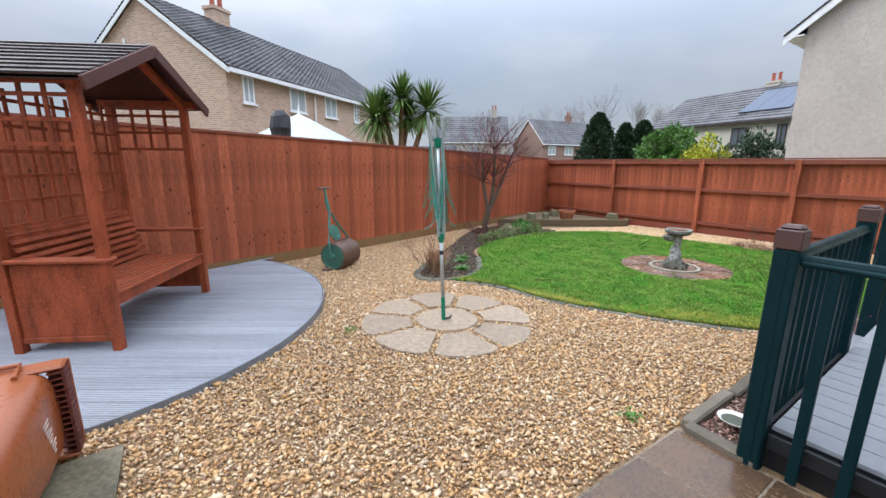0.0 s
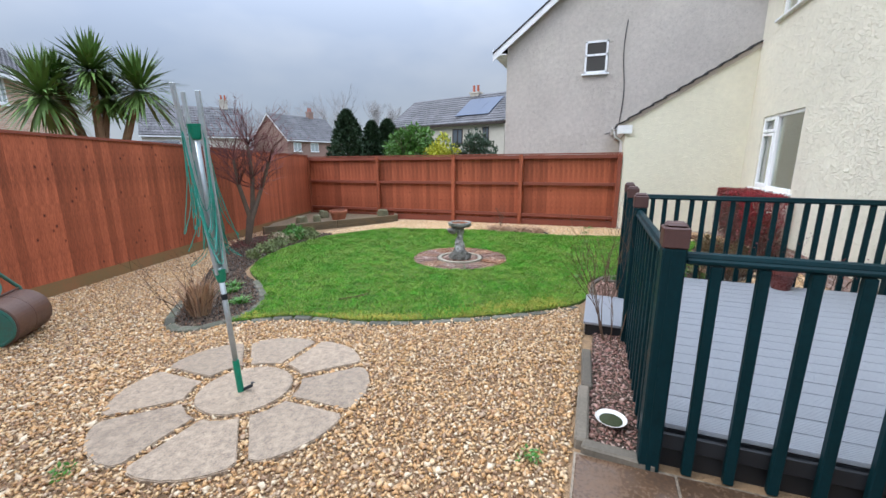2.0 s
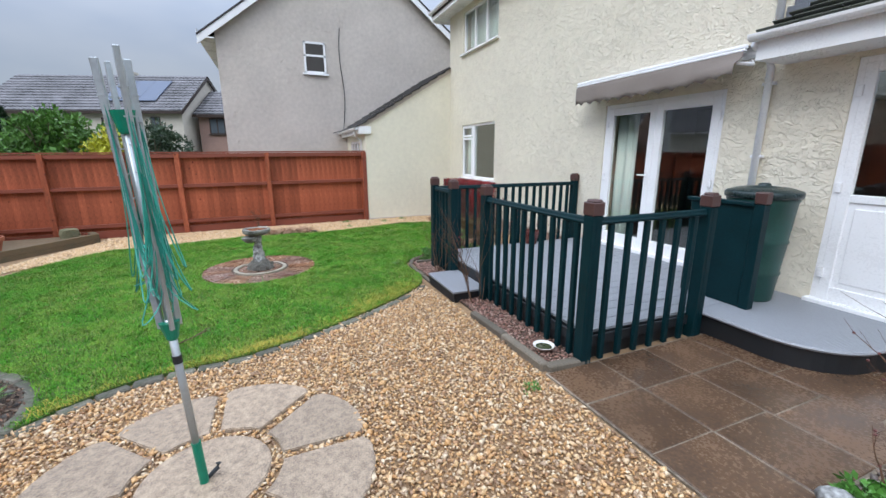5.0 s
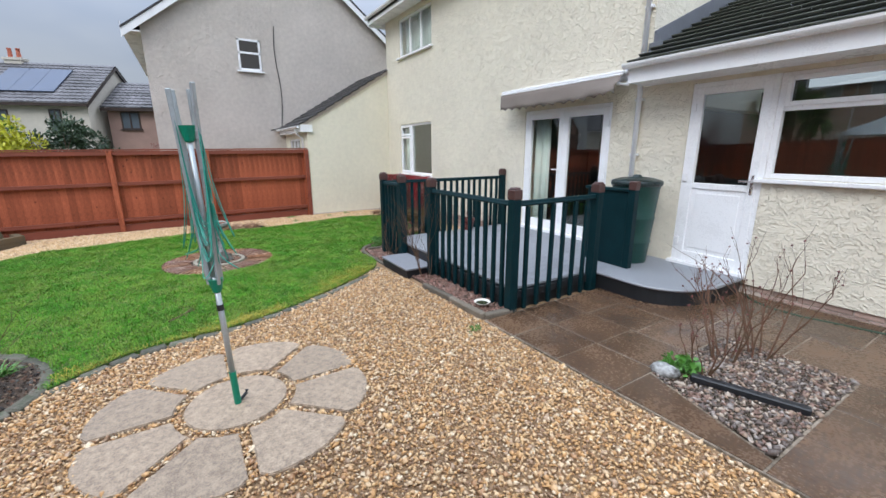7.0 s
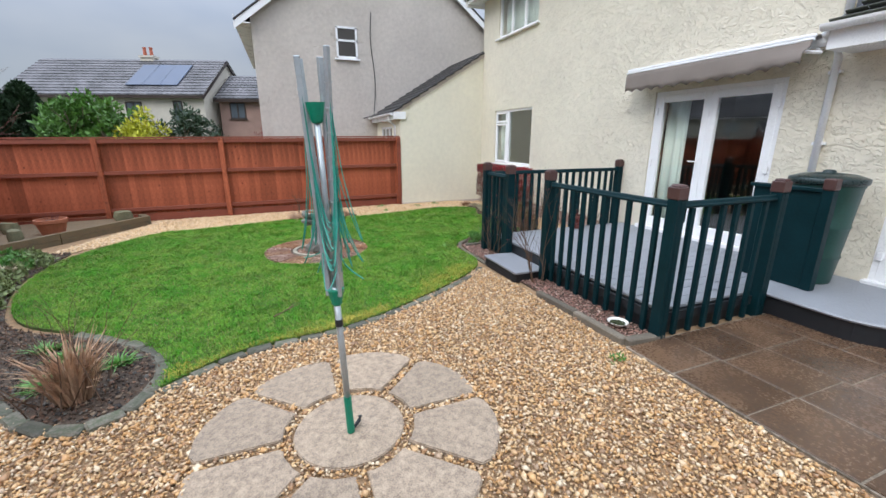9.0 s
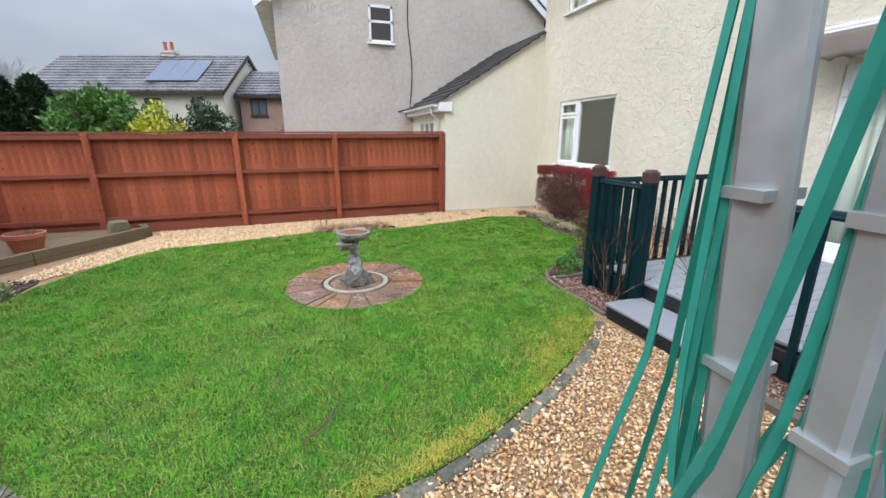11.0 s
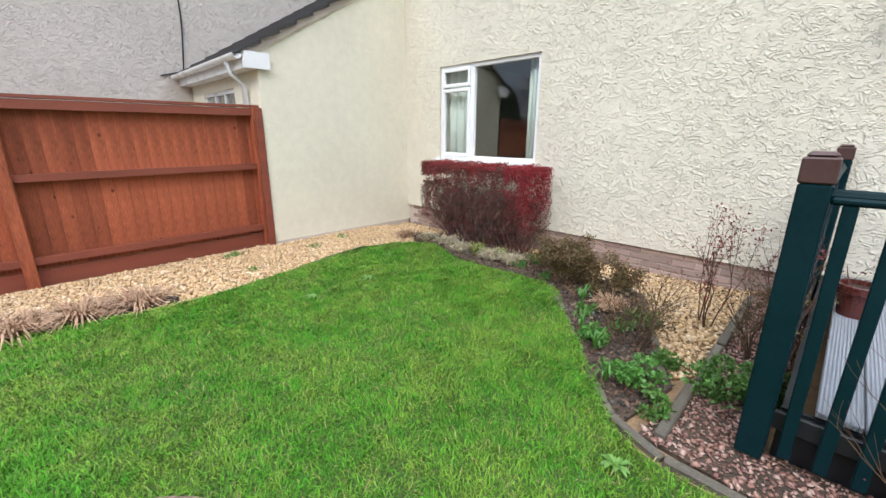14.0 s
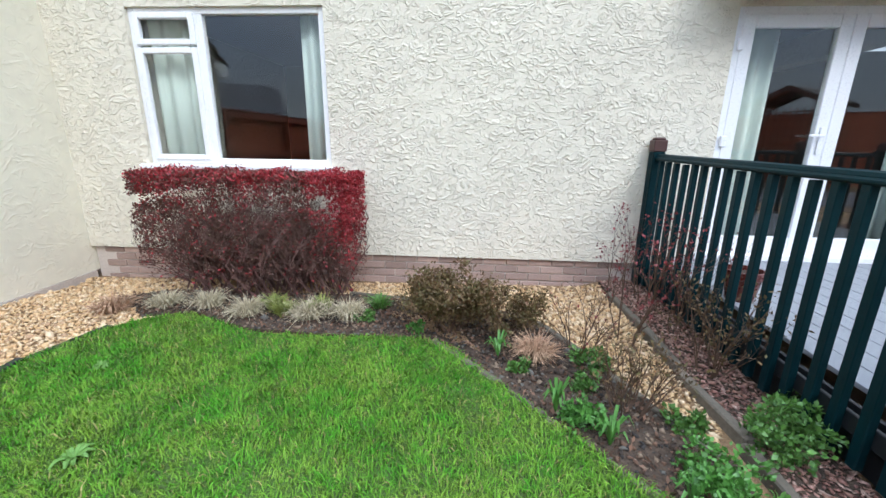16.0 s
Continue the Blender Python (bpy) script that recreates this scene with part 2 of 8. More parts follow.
PLINTH = mat("painted plinth brick", (0.46, 0.33, 0.275), 0.85, second=(0.33, 0.24, 0.205), scale=9, bump=0.003, random_by="object")
MORTAR = mat("grey mortar", (0.56, 0.49, 0.43), 0.95, var=0.2)


# ---- building helpers ----
PLACE = {}


def thing(name, label, category, at=(0, 0, 0), group="", kind="", turn=0):
    ob = new(name)
    ob.matrix_basis = pose(*at, 0, 0, turn)
    PLACE[ob] = ob.matrix_basis.copy()
    return tagged(ob, label, category, group, kind)


def mesh_of(bm, name, material, smooth=False):
    me = bpy.data.meshes.new(name)
    bm.normal_update()
    bm.to_mesh(me)
    bm.free()
    me.materials.append(material)
    if smooth:
        me.shade_smooth()
    return me


def part(name, bm, material, parent, label="", smooth=False, local=False):
    """Links a bmesh (world coordinates, or the thing's own with local) as one mesh under a thing or part."""
    me = mesh_of(bm, name, material, smooth)
    if not local:
        me.transform(PLACE[parent].inverted())
    ob = new(name, me)
    ob.parent = parent
    PLACE[ob] = PLACE[parent]
    return tagged(ob, label)


def solo(name, bm, material, label, category, kind="", group="", smooth=False):
    """A thing of one mesh, its origin at its base."""
    lo = Vector([min(v.co[i] for v in bm.verts) for i in range(3)])
    hi = Vector([max(v.co[i] for v in bm.verts) for i in range(3)])
    base = Vector(((lo.x + hi.x) / 2, (lo.y + hi.y) / 2, lo.z))
    if kind == "structure":
        base = Vector((0, 0, 0))
    me = mesh_of(bm, name, material, smooth)
    me.transform(Matrix.Translation(-base))
    ob = new(name, me)
    ob.matrix_basis = Matrix.Translation(base)
    PLACE[ob] = ob.matrix_basis.copy()
    return tagged(ob, label, category, group, kind)


def piece(name, me, parent, m):
    """One alike piece on shared mesh data, at the world pose m."""
    ob = new(name, me)
    ob.parent = parent
    ob.matrix_basis = PLACE[parent].inverted() @ m
    return ob


def box(bm, x0, x1, y0, y1, z0, z1, bevel=0.0, m=None):
    r = bmesh.ops.create_cube(bm, size=1)
    vs = r["verts"]
    bmesh.ops.transform(bm, verts=vs, matrix=Matrix.LocRotScale(((x0 + x1) / 2, (y0 + y1) / 2, (z0 + z1) / 2), None, (abs(x1 - x0), abs(y1 - y0), abs(z1 - z0))))
    if bevel:
        es = list({e for v in vs for e in v.link_edges})
        g = bmesh.ops.bevel(bm, geom=es, offset=bevel, segments=1, affect="EDGES")
        vs = list({v for f in g["faces"] for v in f.verts} | {v for v in vs if v.is_valid})
    if m is not None:
        bmesh.ops.transform(bm, verts=vs, matrix=m)
    return vs


def boxed(*a, **k):
    bm = bmesh.new()
    box(bm, *a, **k)
    return bm


def tube(bm, pts, r0, r1=None, sides=6, cap=True):
    """A tapered round bar along a line of points."""
    r1 = r0 if r1 is None else r1
    pts = [Vector(p) for p in pts]
    rings = []
    for i, p in enumerate(pts):
        d = (pts[min(i + 1, len(pts) - 1)] - pts[max(i - 1, 0)]).normalized()
        a = d.cross(Vector((0, 0, 1)) if abs(d.z) < 0.9 else Vector((1, 0, 0))).normalized()
        b = d.cross(a)
        r = r0 + (r1 - r0) * i / max(1, len(pts) - 1)
        rings.append([bm.verts.new(p + r * (math.cos(6.28318 * k / sides) * a + math.sin(6.28318 * k / sides) * b)) for k in range(sides)])
    for q, s in zip(rings, rings[1:]):
        for k in range(sides):
            bm.faces.new((q[k], q[(k + 1) % sides], s[(k + 1) % sides], s[k]))
    if cap:
        bm.faces.new(rings[0][::-1]), bm.faces.new(rings[-1])


def lathe(bm, profile, at, sides=24, m=None):
    """A turned body from (radius, height) pairs."""
    rings = []
    for r, z in profile:
        rings.append([bm.verts.new(Vector(at) + Vector((r * math.cos(6.28318 * k / sides), r * math.sin(6.28318 * k / sides), z))) for k in range(sides)])
    for q, s in zip(rings, rings[1:]):
        for k in range(sides):
            bm.faces.new((q[k], q[(k + 1) % sides], s[(k + 1) % sides], s[k]))
    bm.faces.new(rings[0][::-1]), bm.faces.new(rings[-1])
    if m is not None:
        bmesh.ops.transform(bm, verts=[v for r in rings for v in r], matrix=m)


def prism(bm, outline, z0, z1):
    """An upright slab over a plan outline; z0 and z1 are numbers or functions of x and y."""
    f0 = z0 if callable(z0) else lambda x, y: z0
    f1 = z1 if callable(z1) else lambda x, y: z1
    lo = [bm.verts.new((x, y, f0(x, y))) for x, y in outline]
    hi = [bm.verts.new((x, y, f1(x, y))) for x, y in outline]
    k = len(outline)
    for i in range(k):
        bm.faces.new((lo[i], lo[(i + 1) % k], hi[(i + 1) % k], hi[i]))
    bm.faces.new(hi), bm.faces.new(lo[::-1])
    bmesh.ops.recalc_face_normals(bm, faces=bm.faces)


def curve_through(pts, steps=6, closed=True):
    """A smooth outline through plan points."""
    out, k = [], len(pts)
    for i in range(k if closed else k - 1):
        p = [Vector(pts[(i + j) % k] if closed else pts[min(max(i + j, 0), k - 1)]) for j in (-1, 0, 1, 2)]
        for s in range(steps):
            t = s / steps
            q = 0.5 * (2 * p[1] + (p[2] - p[0]) * t + (2 * p[0] - 5 * p[1] + 4 * p[2] - p[3]) * t * t + (3 * p[1] - p[0] - 3 * p[2] + p[3]) * t ** 3)
            out.append((q.x, q.y))
    return out if closed else out + [tuple(pts[-1])]


def inside(outline, xs, ys):
    """Which of the points (arrays) lie in the outline."""
    hit = np.zeros(len(xs), bool)
    k = len(outline)
    for i in range(k):
        (x0, y0), (x1, y1) = outline[i], outline[(i + 1) % k]
        if y0 == y1:
            continue
        c = (y0 > ys) != (y1 > ys)
        hit ^= c & (xs < (x1 - x0) * (ys - y0) / (y1 - y0) + x0)
    return hit


def grade(x, y):
    """Height of the gently falling garden ground."""
    dip = 0.06 * np.clip((-1.05 - y) / 0.6, 0, 1) * np.clip((x - 5.85) / 0.25, 0, 1)
    return 0.095 - 0.017 * x - 0.012 * y - dip


def pierced_wall(bm, u0, u1, z0, z1, d0, d1, holes, axis="x"):
    """A wall along x (or y) from d0 (outer face) to d1, with rectangular openings (u0, u1, z0, z1)."""
    us = sorted({u0, u1, *[h[0] for h in holes], *[h[1] for h in holes]})
    zs = sorted({z0, z1, *[h[2] for h in holes], *[h[3] for h in holes]})
    solid = {}
    for i in range(len(us) - 1):
        for j in range(len(zs) - 1):
            cu, cz = (us[i] + us[i + 1]) / 2, (zs[j] + zs[j + 1]) / 2
            solid[i, j] = not any(h[0] < cu < h[1] and h[2] < cz < h[3] for h in holes)
    def co(u, d, z):
        return (u, d, z) if axis == "x" else (d, u, z)
    def quad(*ps):
        bm.faces.new([bm.verts.new(co(*p)) for p in ps])
    for (i, j), s in solid.items():
        if not s:
            continue
        a, b, c, e = us[i], us[i + 1], zs[j], zs[j + 1]
        quad((a, d0, c), (b, d0, c), (b, d0, e), (a, d0, e))
        quad((a, d1, e), (b, d1, e), (b, d1, c), (a, d1, c))
        if not solid.get((i - 1, j)):
            quad((a, d0, c), (a, d0, e), (a, d1, e), (a, d1, c))
        if not solid.get((i + 1, j)):
            quad((b, d0, e), (b, d0, c), (b, d1, c), (b, d1, e))
        if not solid.get((i, j - 1)):
            quad((a, d0, c), (a, d1, c), (b, d1, c), (b, d0, c))
        if not solid.get((i, j + 1)):
            quad((a, d0, e), (b, d0, e), (b, d1, e), (a, d1, e))
    bmesh.ops.remove_doubles(bm, verts=bm.verts, dist=1e-4)
    bmesh.ops.recalc_face_normals(bm, faces=bm.faces)


# ---- plan ----
WALL = -1.94
LEAN_X = 11.1
DECK_Z = 0.28
LAWN = curve_through([(3.14, 4.36), (3.5, 3.85), (3.64, 3.0), (4.02, 2.2), (4.62, 1.32), (5.1, 0.99), (5.95, 0.95), (6.42, 0.45), (6.95, -0.2), (7.36, -0.66),
                      (8.1, -0.68), (8.68, -0.72), (9.3, -0.96), (9.72, -0.7), (9.88, -0.1), (9.66, 0.9), (9.5, 2.0), (9.7, 3.2), (9.56, 4.2), (9.38, 5.2),
                      (9.3, 5.75), (8.5, 6.3), (7.6, 6.62), (6.5, 6.55), (5.6, 6.28), (4.86, 5.85), (4.33, 5.12), (3.86, 4.58), (3.42, 4.36)])
LEFT_BED = curve_through([(2.9, 4.5), (3.2, 4.4), (3.5, 4.42), (3.84, 4.64), (4.28, 5.14), (4.8, 5.9), (5.6, 6.33), (6.5, 6.62), (7.5, 6.72), (8.2, 6.8), (7.9, 7.5), (7.3, 8.05),
                          (6.6, 8.0), (5.6, 7.3), (4.6, 6.4), (3.6, 5.5), (3.0, 4.95)])
HOUSE_BED = [(6.1, 0.86), (6.46, 0.42), (6.98, -0.24), (7.38, -0.7), (8.1, -0.72), (8.68, -0.76), (9.3, -1.0), (9.62, -0.9), (10.2, -1.3), (9.9, -1.6), (8.2, -1.55),
             (7.4, -1.35), (6.68, -1.02), (6.36, -0.42), (6.0, 0.3)]
SLATE = [(2.46, 0.9), (2.46, 0.57), (5.56, 0.57), (5.54, -1.92), (5.92, -1.92), (5.9, 0.1), (6.0, 0.82), (5.6, 0.88)]


# ---- ground ----
bm = bmesh.new()
bmesh.ops.create_grid(bm, x_segments=24, y_segments=24, size=450)
for v in bm.verts:
    v.co.z = -0.6
solo("ground", bm, EARTH, "rough open ground reaching to the horizon", "ground", "structure")

bm = bmesh.new()
bmesh.ops.create_grid(bm, x_segments=160, y_segments=160, size=9)
for v in bm.verts:
    v.co.x, v.co.y = v.co.x + 3.5, v.co.y + 4.0
    v.co.z = grade(v.co.x, v.co.y) - 0.012
solo("gravel_bed", bm, GRAVELBED, "tan gravel bedding under the garden's loose stones", "ground", "structure")


def sheet(outline, lift, dome=0.0):
    bm = bmesh.new()
    prism(bm, outline, lambda x, y: grade(x, y) - 0.1, lambda x, y: grade(x, y) + lift)
    return bm


solo("lawn", sheet(LAWN, 0.015), TURF, "short green turf of the curved back lawn", "lawn", "structure")
solo("flower_bed", sheet(LEFT_BED, 0.008), SOIL, "dark damp soil bed beside the fence", "flower bed", "structure")
solo("border_bed", sheet(HOUSE_BED, 0.012), SOIL, "dark damp soil border under the house window", "flower bed", "structure")
solo("slate_bed", sheet(SLATE, 0.01), SOIL, "narrow bed of soil round the raised deck", "flower bed", "structure")

# ---- house ----
FD = (3.30, 5.08, 0.28, 2.335)
WIN = (8.44, 10.20, 1.035, 2.365)
UPWIN = (8.40, 10.15, 4.08, 5.02)
DOOR = (1.365, 2.22, 0.27, 2.43)
KWIN = (-1.6, 1.365, 1.38, 2.43)
bm = bmesh.new()
pierced_wall(bm, 2.8, LEAN_X - 0.1, 0.2, 5.2, WALL, WALL - 0.28, [FD, WIN, UPWIN])
wall_house = solo("wall_house", bm, CREAM, "cream trowelled render wall of the house", "wall", "structure")
bm = bmesh.new()
pierced_wall(bm, -5.0, 2.8, 0.2, 2.55, WALL, WALL - 0.28, [DOOR, KWIN])
wall_extension = solo("wall_extension", bm, CREAM, "cream trowelled render wall of the kitchen extension", "wall", "structure")
bm = boxed(2.8, 3.05, WALL - 4.6, WALL - 0.28, 2.3, 5.2)
solo("wall_return", bm, CREAM, "cream render side wall above the extension roof", "wall", "structure")
bm = boxed(LEAN_X - 0.3, LEAN_X - 0.1, WALL - 6.5, WALL - 0.28, -0.2, 5.2)
solo("wall_east", bm, CREAM, "cream render end wall of the house", "wall", "structure")
# room surfaces behind the windows, their shade put into the base colour
bm = boxed(2.6, LEAN_X - 0.12, WALL - 4.5, WALL - 4.4, -0.2, 5.2)
solo("wall_room_back", bm, ROOMSHADE, "dim back wall of the rooms inside", "wall", "structure")
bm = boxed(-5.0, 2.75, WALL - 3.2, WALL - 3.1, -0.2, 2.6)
solo("wall_kitchen_back", bm, ROOMSHADE, "dim back wall of the kitchen", "wall", "structure")
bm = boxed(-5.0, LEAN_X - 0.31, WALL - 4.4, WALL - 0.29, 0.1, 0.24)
solo("floor_inside", bm, ROOMSHADE, "dark floor of the rooms inside", "floor", "structure")
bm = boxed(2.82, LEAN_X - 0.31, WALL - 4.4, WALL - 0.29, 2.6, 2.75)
solo("ceiling", bm, ROOMSHADE, "ceiling between the two storeys", "ceiling", "structure")
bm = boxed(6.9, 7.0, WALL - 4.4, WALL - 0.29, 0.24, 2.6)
solo("wall_partition", bm, ROOMSHADE, "dim inner partition wall", "wall", "structure")
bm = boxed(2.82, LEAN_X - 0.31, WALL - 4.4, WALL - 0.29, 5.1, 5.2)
solo("ceiling_upper", bm, ROOMSHADE, "upper ceiling of the house", "ceiling", "structure")


def slope(bm, x0, x1, y0, z0, y1, z1, thick=0.12):
    """A pitched roof slab along x, from the eave (y0, z0) up to (y1, z1)."""
    vs = [bm.verts.new(p) for p in ((x0, y0, z0), (x1, y0, z0), (x1, y1, z1), (x0, y1, z1),
                                    (x0, y0, z0 - thick), (x1, y0, z0 - thick), (x1, y1, z1 - thick), (x0, y1, z1 - thick))]
    for f in ((0, 1, 2, 3), (7, 6, 5, 4), (0, 4, 5, 1), (1, 5, 6, 2), (2, 6, 7, 3), (3, 7, 4, 0)):
        bm.faces.new([vs[i] for i in f])
    bmesh.ops.recalc_face_normals(bm, faces=bm.faces)


def gutter(name, x0, x1, y, z, parent, r=0.055):
    bm = bmesh.new()
    ends = []
    for x in (x0, x1):
        outer = [(r * math.cos(math.pi + math.pi * k / 8), r * math.sin(math.pi + math.pi * k / 8)) for k in range(9)]
        inner = [(u * (r - 0.008) / r, v * (r - 0.008) / r) for u, v in reversed(outer)]
        ends.append([bm.verts.new((x, y + u, z + v)) for u, v in outer + inner])
    for k in range(18):
        bm.faces.new((ends[0][k], ends[0][(k + 1) % 18], ends[1][(k + 1) % 18], ends[1][k]))
    bm.faces.new(ends[1]), bm.faces.new(ends[0][::-1])
    bmesh.ops.recalc_face_normals(bm, faces=bm.faces)
    return part(name, bm, WHITE, parent, "white half-round gutter")


# main roof, eave and upper gutter
roof = thing("house_roof", "dark tiled roof with white eaves above the cream wall", "roof", (7, WALL, 5.2), kind="structure")
bm = bmesh.new()
slope(bm, 2.6, LEAN_X + 0.15, WALL + 0.42, 5.3, WALL - 3.6, 8.0)
slope(bm, 2.6, LEAN_X + 0.15, WALL - 7.4, 5.3, WALL - 3.6, 8.0)
part("roof_slab", bm, ROOFTILE, roof)
bm = bmesh.new()
box(bm, 2.7, LEAN_X + 0.12, WALL + 0.02, WALL + 0.38, 5.12, 5.15)
part("soffit", bm, WHITE, roof, "white soffit board")
bm = bmesh.new()
box(bm, 2.7, LEAN_X + 0.12, WALL + 0.38, WALL + 0.405, 5.1, 5.27)
part("fascia", bm, WHITE, roof, "white fascia board")
bm = bmesh.new()
box(bm, LEAN_X + 0.12, LEAN_X + 0.15, WALL - 0.3, WALL + 0.44, 5.05, 5.3)
part("bargeboard", bm, WHITE, roof, "white boxed eave end")
gutter("gutter", 2.7, LEAN_X + 0.2, WALL + 0.46, 5.28, roof)

# ---- windows and doors in the house wall ----
def window_unit(name, x0, x1, z0, z1, bars, label, sill=True, curtains=(), openers=()):
    """A white upvc window: outer frame, upright and cross bars, an openable sash or two, panes and a sill."""
    w = thing(name, label, "window", ((x0 + x1) / 2, WALL, z0), kind="structure")
    y0, y1, f = WALL - 0.10, WALL - 0.03, 0.055
    bm = bmesh.new()
    box(bm, x0, x0 + f, y0, y1, z0, z1, 0.006), box(bm, x1 - f, x1, y0, y1, z0, z1, 0.006)
    box(bm, x0 + f, x1 - f, y0, y1, z1 - f, z1, 0.006), box(bm, x0 + f, x1 - f, y0, y1, z0, z0 + f, 0.006)
    frame_ob = part("window_frame", bm, WHITE, w)
    bm = bmesh.new()
    for a, b, c, d in bars:
        box(bm, a, b, y0 + 0.004, y1 - 0.003, c, d, 0.006)
    if bars:
        part("glazing_bar", bm, WHITE, w)
    for a, b, c, d in openers:
        bm = bmesh.new()
        s = 0.05
        box(bm, a, a + s, y1 - 0.03, y1 + 0.02, c, d, 0.008), box(bm, b - s, b, y1 - 0.03, y1 + 0.02, c, d, 0.008)
        box(bm, a + s, b - s, y1 - 0.03, y1 + 0.02, d - s, d, 0.008), box(bm, a + s, b - s, y1 - 0.03, y1 + 0.02, c, c + s, 0.008)
        part("sash", bm, WHITE, w)
    bm = boxed(x0 + 0.02, x1 - 0.02, WALL - 0.078, WALL - 0.068, z0 + 0.02, z1 - 0.02)
    p = part("pane", bm, GLASS, w)
    p.visible_shadow = False
    if sill:
        bm = boxed(x0 - 0.06, x1 + 0.06, WALL - 0.09, WALL + 0.075, z0 - 0.045, z0 - 0.002, 0.008)
        part("window_sill", bm, WHITE, w)
    return w


def curtain(name, x0, x1, z0, z1, y, label):
    bm = bmesh.new()
    n = max(16, int((x1 - x0) / 0.012))
    rows = []
    for z in (z0, z1):
        rows.append([bm.verts.new((x0 + (x1 - x0) * i / n, y + 0.025 * math.sin(i * 0.55 + math.sin(i * 0.13)), z)) for i in range(n + 1)])
    for i in range(n):
        bm.faces.new((rows[0][i], rows[0][i + 1], rows[1][i + 1], rows[1][i]))
    ob = solo(name, bm, CURTAIN, label, "curtain", smooth=True)
    sol = ob.modifiers.new("thickness", "SOLIDIFY")
    sol.thickness = 0.004
    return ob


window_unit("window_1", *WIN, [(9.53, 9.61, 1.08, 2.32)], "white upvc window with a small opening light", openers=[(9.60, 10.155, 1.075, 2.045), (9.60, 10.155, 2.065, 2.325)])
curtain("curtain", 9.64, 10.14, 0.95, 2.45, WALL - 0.19, "pale green curtain drawn aside behind the window")
curtain("curtain", 8.46, 8.72, 0.95, 2.45, WALL - 0.19, "pale green curtain drawn aside behind the window")
window_unit("window_2", *UPWIN, [(8.96, 9.02, 4.12, 4.98), (9.54, 9.60, 4.12, 4.98)], "white upvc three-light bedroom window")
curtain("net_curtain", 8.44, 10.1, 4.0, 5.05, WALL - 0.19, "pale net curtain across the upper window")
window_unit("window_3", *KWIN, [(-0.55, 1.31, 2.06, 2.13), (-0.62, -0.55, 1.42, 2.39)], "wide white upvc kitchen window", openers=[(-0.55, 1.31, 2.1, 2.395)])


def handle(parent, x, z, y, side, label="chrome lever handle", material=None):
    bm = bmesh.new()
    box(bm, x - 0.015, x + 0.015, y, y + 0.012, z - 0.11, z + 0.11, 0.004)
    box(bm, min(x, x + side * 0.12), max(x, x + side * 0.12), y + 0.035, y + 0.052, z + 0.03, z + 0.05, 0.004)
    box(bm, x - 0.008, x + 0.008, y + 0.01, y + 0.05, z + 0.032, z + 0.048)
    part("handle", bm, material or CHROME, parent, label)


CHROME = mat("chrome", (0.7, 0.7, 0.72), 0.25, metal=0.9, var=0.05)


def door_leaf(door, x0, x1, z0, z1, y, panel_top=None, stile=0.10):
    bm = bmesh.new()
    y1 = y + 0.06
    box(bm, x0, x0 + stile, y, y1, z0, z1, 0.006), box(bm, x1 - stile, x1, y, y1, z0, z1, 0.006)
    box(bm, x0 + stile, x1 - stile, y, y1, z1 - stile, z1, 0.006), box(bm, x0 + stile, x1 - stile, y, y1, z0, z0 + stile * 1.5, 0.006)
    lo = z0 + stile * 1.5
    if panel_top:
        box(bm, x0 + stile, x1 - stile, y, y1, panel_top, panel_top + 0.07, 0.006)
        box(bm, x0 + stile, x1 - stile, y + 0.012, y1 - 0.016, lo, panel_top)
        box(bm, x0 + stile + 0.05, x1 - stile - 0.05, y + 0.02, y1 - 0.008, lo + 0.05, panel_top - 0.05, 0.006)
        lo = panel_top + 0.07
    leaf = part("leaf", bm, WHITE, door)
    p = part("pane", boxed(x0 + stile - 0.01, x1 - stile + 0.01, y + 0.02, y + 0.03, lo - 0.01, z1 - stile + 0.01), GLASS, leaf)
    p.visible_shadow = False
    for z in (z0 + 0.25, (z0 + z1) / 2, z1 - 0.22):
        hx = x1 + 0.0 if panel_top or x0 > 4.1 else x0
        part("hinge", boxed(hx - 0.022, hx + 0.022, y1 - 0.002, y1 + 0.022, z - 0.045, z + 0.045, 0.005), WHITE, leaf)
    return leaf


door = thing("door_1", "white upvc French doors with full-height glass", "door", (4.2, WALL, FD[2]), kind="structure")
bm = bmesh.new()
a, b, c, d = FD
box(bm, a, a + 0.06, WALL - 0.11, WALL - 0.02, c, d, 0.005), box(bm, b - 0.06, b, WALL - 0.11, WALL - 0.02, c, d, 0.005)
box(bm, a + 0.06, b - 0.06, WALL - 0.11, WALL - 0.02, d - 0.06, d, 0.005)
part("door_frame", bm, WHITE, door)
part("threshold", boxed(a - 0.04, b + 0.04, WALL - 0.11, WALL + 0.06, c - 0.015, c + 0.05, 0.008), WHITE, door, "white sill board")
mid = (a + b) / 2
leaf = door_leaf(door, a + 0.055, mid + 0.002, c + 0.05, d - 0.055, WALL - 0.075)
leaf = door_leaf(door, mid + 0.004, b - 0.055, c + 0.05, d - 0.055, WALL - 0.075)
handle(leaf, mid + 0.055, 1.32, WALL - 0.014, 1, "white lever handle", WHITE)
curtain("curtain", 4.62, 5.0, 0.26, 2.35, WALL - 0.2, "pale green curtain drawn aside behind the French doors")
curtain("curtain", 3.36, 3.52, 0.26, 2.35, WALL - 0.2, "pale green curtain drawn aside behind the French doors")

